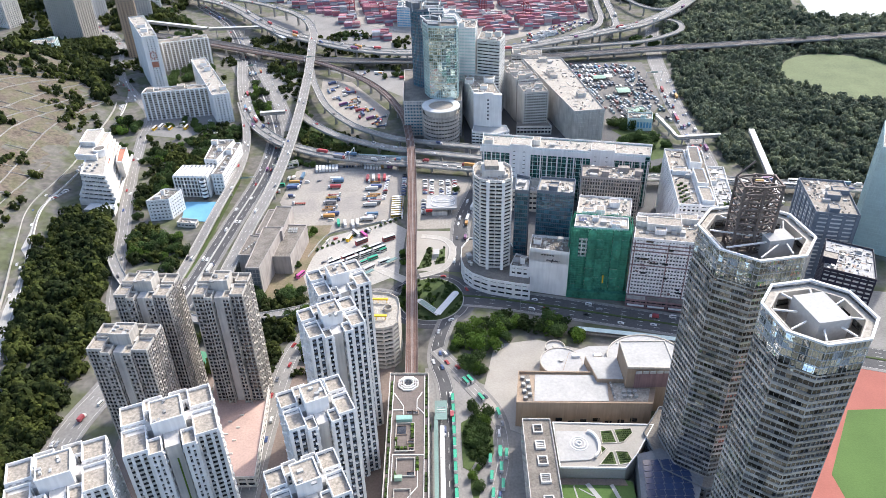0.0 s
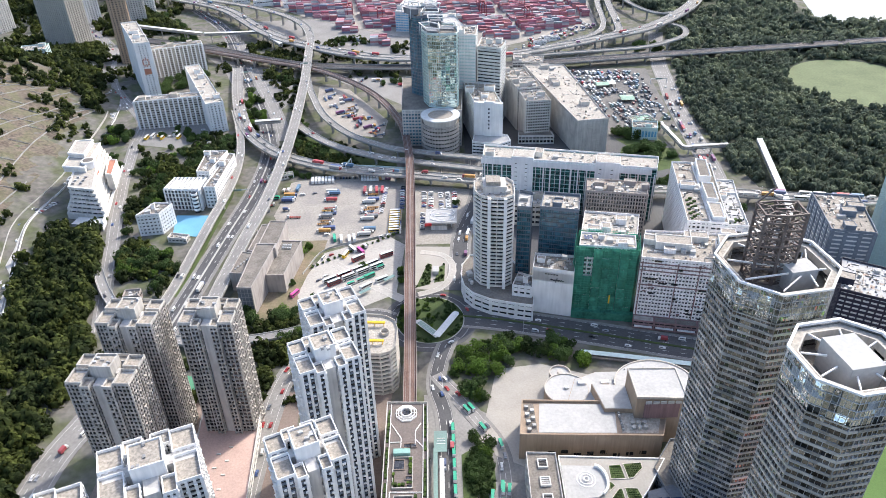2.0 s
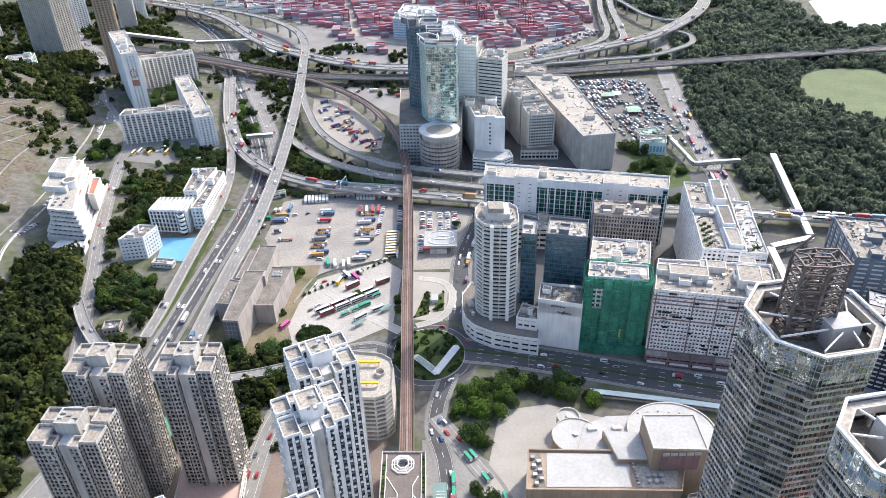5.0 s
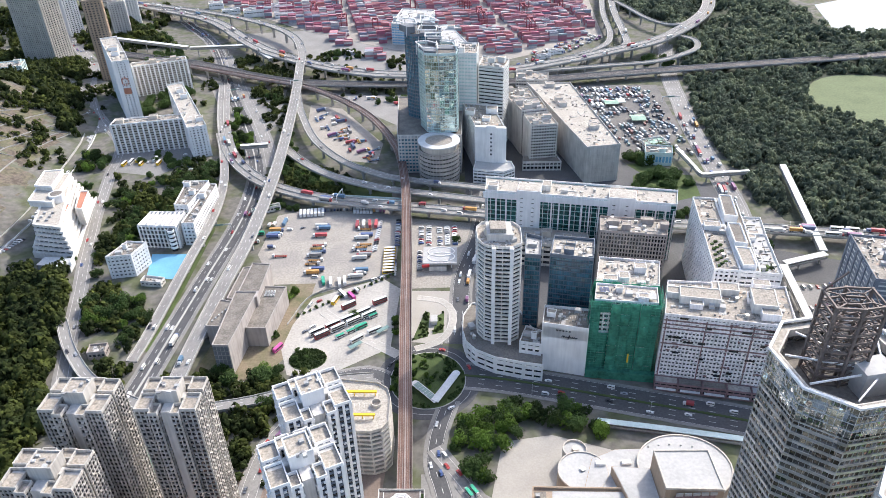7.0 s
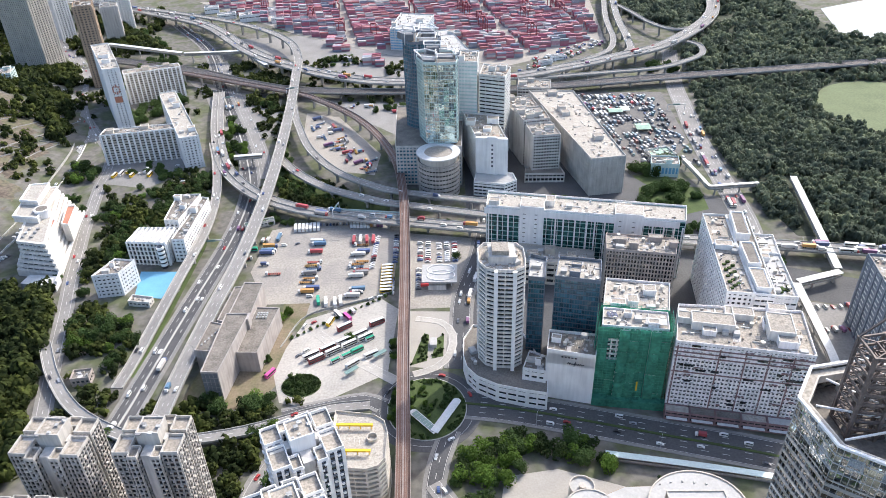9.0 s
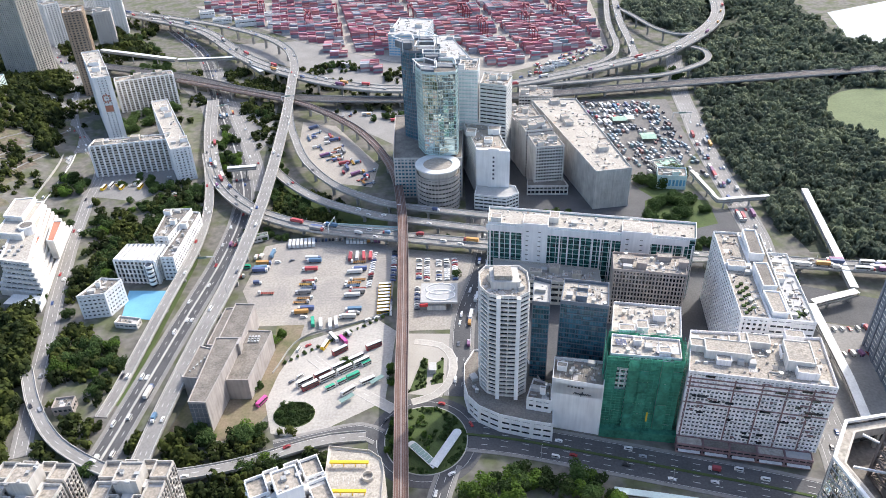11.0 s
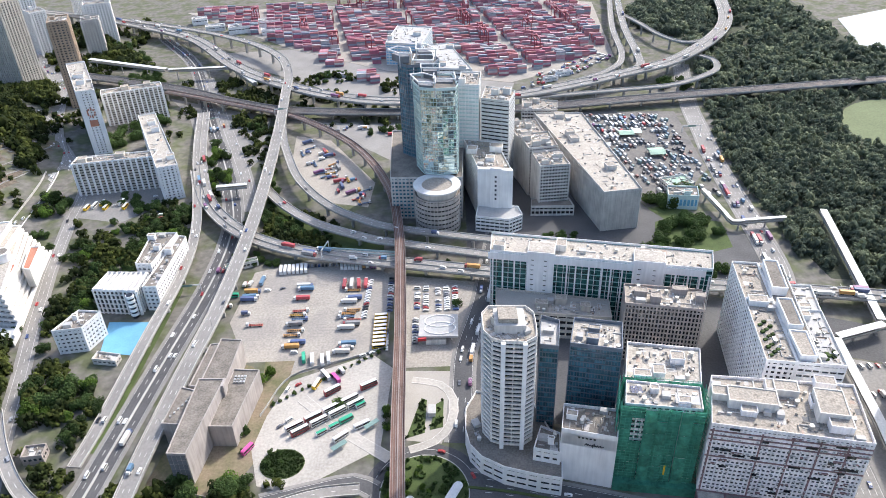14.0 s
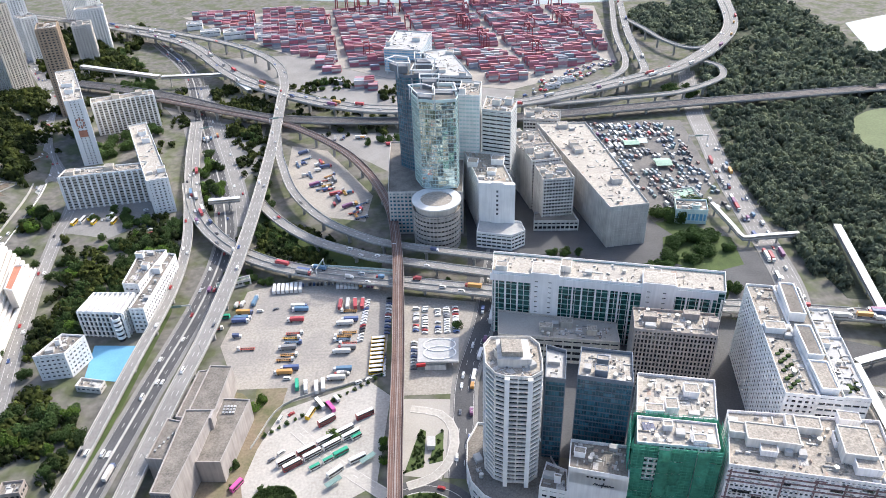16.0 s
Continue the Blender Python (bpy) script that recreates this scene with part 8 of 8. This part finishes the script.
grove(-282, 560, 10, 40, 16, 4, 6.5, 0.15, 8)
grove(-222, 505, 12, 18, 10, 3.5, 5, 0.2)
grove(-238, 712, 24, 26, 20, 4, 7, 0.2)
grove(-300, 700, 12, 20, 10, 4, 7, 0.1)
grove(-325, 735, 6, 6, 4, 6, 8, 0.0)
grove(-270, 740, 30, 14, 14, 3.5, 6, 0.2)
grove(-360, 780, 22, 30, 16, 4, 7, 0.3)
grove(-222, 860, 12, 56, 22, 4, 6.5, 0.4, 14)
grove(-128, 733, 46, 9, 30, 3, 5, 0.2, -32)
grove(-158, 800, 8, 46, 14, 3, 5, 0.2, 10)
grove(-158, 684, 12, 10, 8, 3, 5, 0.2)
grove(-350, 930, 26, 16, 10, 5, 7, 0.1)
grove(-200, 960, 14, 30, 10, 4, 6, 0.2, 20)
grove(208, 752, 18, 14, 14, 5, 8, 0.1)
grove(232, 770, 12, 12, 8, 4, 6, 0.2)
grove(198, 640, 26, 10, 12, 4, 6, 0.2)
grove(262, 590, 12, 8, 6, 3.5, 5, 0.2)
grove(14, 612, 2, 3, 2, 3, 4, 0.0)
grove(110, 700, 24, 3, 5, 3, 5, 0.1)
grove(216, 704, 26, 15, 24, 4, 7, 0.2, -10)
grove(196, 686, 16, 10, 9, 3.5, 6, 0.3)
grove(176, 668, 30, 7, 14, 3.5, 6, 0.2, -20)
grove(-380, 1120, 30, 40, 22, 5, 8, 0.1, 40)
grove(-450, 1230, 30, 60, 20, 5, 8, 0.1, 40)
for k in range(17):
    tree(-106 + k * 4.3, 512 + 6 * math.sin(0.5) + k * 3.05, rt.uniform(1.3, 1.9))
for x, y in ((-27, 287), (-24, 256.5), (-20.4, 283), (-13, 312), (-32, 268), (-33, 318), (-25.5, 249)):
    tree(x, y, rt.uniform(2, 3), rt.random() < 0.3, 19)
grove(-255, 668, 16, 30, 18, 3, 5.5)
grove(-300, 790, 22, 12, 8, 3, 5)
grove(-330, 640, 12, 40, 14, 3, 5.5, 0.2, 6)
grove(-300, 610, 14, 24, 12, 3.5, 6, 0.2)
grove(-265, 775, 14, 10, 8, 3.5, 6, 0.2)
grove(-232, 760, 12, 16, 12, 4, 6.5, 0.2)
grove(-345, 860, 22, 24, 14, 4.5, 7, 0.1)
grove(-330, 960, 24, 30, 16, 4.5, 7.5, 0.2)
grove(18, 306, 7.5, 10, 10, 2.2, 4.2, 0.2)
grove(-232, 690, 8, 18, 10, 3, 5)
grove(-342, 720, 14, 24, 12, 3, 6)
grove(-205, 400, 14, 26, 16, 3.5, 5.5)
grove(-190, 380, 8, 10, 6, 3, 5)
grove(-98, 470, 6, 10, 5, 2, 3)
grove(-118, 500, 3, 26, 7, 2, 3)
grove(-20, 668, 30, 3, 8, 2, 3.4)
grove(-140, 676, 16, 5, 9, 2.5, 4)
grove(-60, 930, 30, 14, 12, 3, 5)
grove(-130, 1110, 30, 20, 16, 3, 5)
grove(300, 1040, 30, 16, 14, 4, 7)


tagged(put("verge_trees", REST[0], REST[1], M["leaf"]), "scattered dark green trees on the verges", "trees", kind="stuff")


def woods(name, label, material, inside_fn, box, n, r0, r1, seed, clumps=56):
    """A wood of many crowns as one mesh: tufted crowns with gaps and an uneven top."""
    rng = random.Random(seed)
    kinds = []
    for _ in range(5):
        v, f = crown_arrays(rng, clumps, 0.33 * math.sqrt(56 / clumps), 6, rng.uniform(0.8, 1.2))
        kinds.append((np.array(v), np.array(f)))
    vs, fs, count = [], [], 0
    made = 0
    while made < n:
        x, y = rng.uniform(box[0], box[2]), rng.uniform(box[1], box[3])
        made += 1
        if not inside_fn(x, y):
            continue
        v, f = kinds[rng.randrange(5)]
        r = rng.uniform(r0, r1) * (1 + 0.35 * noise.noise(Vector((x * 0.02, y * 0.02, 0))))
        a = rng.uniform(0, 6.28)
        c, s = math.cos(a) * r, math.sin(a) * r
        w = np.stack([x + c * v[:, 0] - s * v[:, 1], y + s * v[:, 0] + c * v[:, 1], hill(x, y) + v[:, 2] * r * rng.uniform(0.9, 1.5)], 1)
        vs.append(w)
        fs.append(f + count)
        count += len(v)
    v, f = np.concatenate(vs), np.concatenate(fs)
    me = bpy.data.meshes.new(name)
    me.vertices.add(len(v))
    me.vertices.foreach_set("co", v.astype(np.float32).ravel())
    me.loops.add(f.size)
    me.loops.foreach_set("vertex_index", f.astype(np.int32).ravel())
    me.polygons.add(len(f))
    me.polygons.foreach_set("loop_start", np.arange(0, f.size, 3, dtype=np.int32))
    me.update(calc_edges=True)
    me.materials.append(M[material])
    return tagged(new(name, me), label, "woodland", kind="stuff")


def east(x, y):
    left = 288 + max(0, y - 650) * 0.03 + max(0, y - 850) * 0.16 + max(0, 664 - y) * 0.5
    field = ((x - 520) / 82) ** 2 + ((y - 890) / 88) ** 2
    rail = abs(y - (966 + (x - 86) * 0.105)) < 11
    low = y > 612 + max(0, x - 320) * -0.16
    inlet = 585 < x < 990 and y > 1130 + abs(x - 720) * 0.1
    dx, dy = x - 303, y - 566
    along = max(0.0, min(1.0, (dx * 29 + dy * 150) / 23341))
    if (dx - 29 * along) ** 2 + (dy - 150 * along) ** 2 < 90:
        return False
    return x > left and low and field > 1 and not rail and not inlet


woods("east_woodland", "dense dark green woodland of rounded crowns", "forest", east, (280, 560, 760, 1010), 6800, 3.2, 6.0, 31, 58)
woods("far_woodland", "green woodland around the far ramps, leaves paled for haze", "forest", lambda x, y: east(x, y) and not (300 < x < 480 and abs(y - 1090 - (x - 309) * 1.15) < 16), (330, 1000, 900, 1480), 2600, 5, 8, 32, 34)


def on_roundabout(x, y):
    q = ((x + 10) / 23.5) ** 2 + ((y - 443) / 25.5) ** 2
    arm1 = abs((x + 5) * 15.5 + (y - 421) * 13) / 20.2
    arm2 = abs((x + 5) * 23.5 - (y - 421) * 13.5) / 27.1
    keep = (arm1 < 4.5 and -20 < x < -3 and y > 417) or (arm2 < 4.5 and -8 < x < 11 and y > 417)
    return q < 1 and not keep and (q > 0.80 or noise.noise(Vector((x * 0.11, y * 0.11, 4))) > 0.02)


woods("roundabout_shrubs", "clipped hedges and bushes on the roundabout island", "leaf", on_roundabout, (-36, 414, 16, 472), 900, 0.7, 1.7, 61, 36)
woods("lawn_hedges", "clipped hedges along the corner lawns", "leaf", lambda x, y: (inside([(-21, 483), (-10, 487), (-8.6, 514), (-12, 516)], x, y) or inside([(-7, 489), (1, 491), (2, 514), (-3, 510)], x, y)) and not (-9.5 < x < -2 and 498 < y < 508) and noise.noise(Vector((x * 0.2, y * 0.2, 1))) > 0.0, (-22, 482, 3, 517), 420, 0.5, 1.2, 64, 30)
woods("oval_shrubs", "low clipped hedge covering the oval island", "leaf", lambda x, y: ((x + 92) / 12) ** 2 + ((y - 467) / 10) ** 2 < 1, (-106, 455, -78, 479), 700, 0.6, 1.0, 62, 30)
woods("island_shrubs", "ragged shrubs on the street island", "leaf", lambda x, y: 9.5 < x < 26 and 284 < y < 318 and ((x - 18) / 9) ** 2 + ((y - 302) / 17) ** 2 < 1, (8, 282, 28, 320), 260, 0.8, 2.0, 63, 36)


def west(x, y):
    right = -240 - 0.05 * (y - 270) - max(0, y - 440) * 0.3
    if any((x - a) ** 2 + (y - b) ** 2 < 90 for a, b in CLEAR):
        return False
    far = -262 - (y - 274) * 0.4
    return far + 4 < x < right and y < 584 and not (y > 540 and x < -345)


woods("west_woodland", "dense green hillside wood above the road", "forest_left", west, (-420, 150, -225, 610), 3600, 3.6, 6.6, 33)
woods("hill_scrub", "patchy scrub and trees on the terraced hill", "forest_left", lambda x, y: x < -385 - 0.1 * (y - 560) and not (x > -525 - 0.1 * (y - 560) and 575 < y < 830 and noise.noise(Vector((x * 0.05, y * 0.05, 2))) < 0.08) and noise.noise(Vector((x * 0.02, y * 0.02, 5))) > -0.10, (-800, 380, -385, 1100), 5200, 2.4, 5.0, 34, 26)
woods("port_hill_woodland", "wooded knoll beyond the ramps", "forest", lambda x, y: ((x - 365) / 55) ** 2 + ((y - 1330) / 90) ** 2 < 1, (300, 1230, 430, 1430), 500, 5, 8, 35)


# undergrowth and small trees that fill the ground between roads and buildings on the west side
LINES = [np.array([(p.x, p.y) for p in ln]) for ln in ROADS.values()]
WIDE = {"road_hospital": 9, "road_highway": 12, "viaduct_flyover": 8, "road_lower_west": 12}
GAPS = [WIDE.get(nm, 7.5) for nm in ROADS]
BLOCKS = [(-266, 562, -206, 612), (-256, 606, -205, 642), (-234, 612, -200, 694), (-364, 580, -298, 706), (-346, 750, -262, 836), (-262, 786, -236, 830), (-200, 288, -104, 362), (-155, 458, -104, 562), (-66, 366, -26, 412), (-184, 368, -160, 398), (-248, 470, -228, 486)]


def free(x, y):
    if any(a < x < c and b < y < d for a, b, c, d in BLOCKS):
        return False
    q = np.array((x, y))
    return all(np.min(np.sum((ln - q) ** 2, axis=1)) > g * g for ln, g in zip(LINES, GAPS))


def scrub(x, y):
    return noise.noise(Vector((x * 0.03, y * 0.03, 9))) > -0.04 and free(x, y)


woods("west_undergrowth", "dark green shrubs and small trees between the roads", "forest_left", scrub, (-330, 372, -206, 760), 1700, 2.2, 4.6, 41, 40)
woods("tower_undergrowth", "dark green shrubs and trees around the housing towers", "forest_left", lambda x, y: free(x, y), (-204, 362, -66, 452), 620, 2.4, 5.0, 42, 44)
woods("ramp_undergrowth", "overgrown shrubs below the ramps", "forest_left", lambda x, y: free(x, y) and y > 690 and y < 790 - (x + 160) * 0.75, (-168, 694, -44, 800), 700, 2.0, 3.6, 43, 40)
woods("estate_undergrowth", "trees on the banks by the old estate", "forest_left", lambda x, y: scrub(x, y) and not (-400 < x < -230 and 800 < y < 1000), (-430, 760, -190, 1110), 1100, 2.6, 5.4, 44, 34)
def valley(x, y):
    edge = -392 - (y - 850) * 0.358
    return 850 < y < 1120 and edge - 26 - (y - 850) * 0.25 < x < edge - 8 and free(x, y)


woods("valley_woodland", "dark wooded gully beside the housing blocks", "forest_left", valley, (-600, 850, -390, 1120), 1500, 4.0, 7.0, 45, 40)
woods("junction_scrub", "rough shrubs and trees between the highway ramps", "forest_left", lambda x, y: (x < -158 or y > 950) and free(x, y) and noise.noise(Vector((x * 0.02, y * 0.02, 12))) > -0.05, (-300, 850, -40, 1120), 1100, 2.2, 4.6, 48, 34)
KNOLL = [(-381, 1168), (-521, 1344), (-486, 1216), (-434, 1186)]
woods("knoll_woodland", "wooded bank above the port highway", "forest_left", lambda x, y: (inside(KNOLL, x, y) or inside(KNOLL[::-1], x, y)) and free(x, y), (-525, 1165, -380, 1346), 900, 4.0, 7.0, 46, 40)
TOWERS = [(-455, 1030, -415, 1074), (-605, 1110, -525, 1195), (-600, 1250, -555, 1295), (-512, 1225, -465, 1330), (-735, 1200, -680, 1265), (-570, 990, -520, 1030)]
woods("hill_trees", "scattered trees on the far hillside", "forest_left", lambda x, y: noise.noise(Vector((x * 0.015, y * 0.015, 7))) > -0.12 and not any(a < x < c and b < y < d for a, b, c, d in TOWERS) and not (-700 < x < -590 and 1290 < y < 1410) and free(x, y), (-860, 900, -440, 1420), 2400, 3.5, 6.5, 47, 24)
for k in range(9):
    vehicle(rngv.choice(("car", "van", "car")), -372 + k * 1.0, 610 + k * 3.1, 8, hill(-372 + k, 610 + k * 3.1) + 0.15)
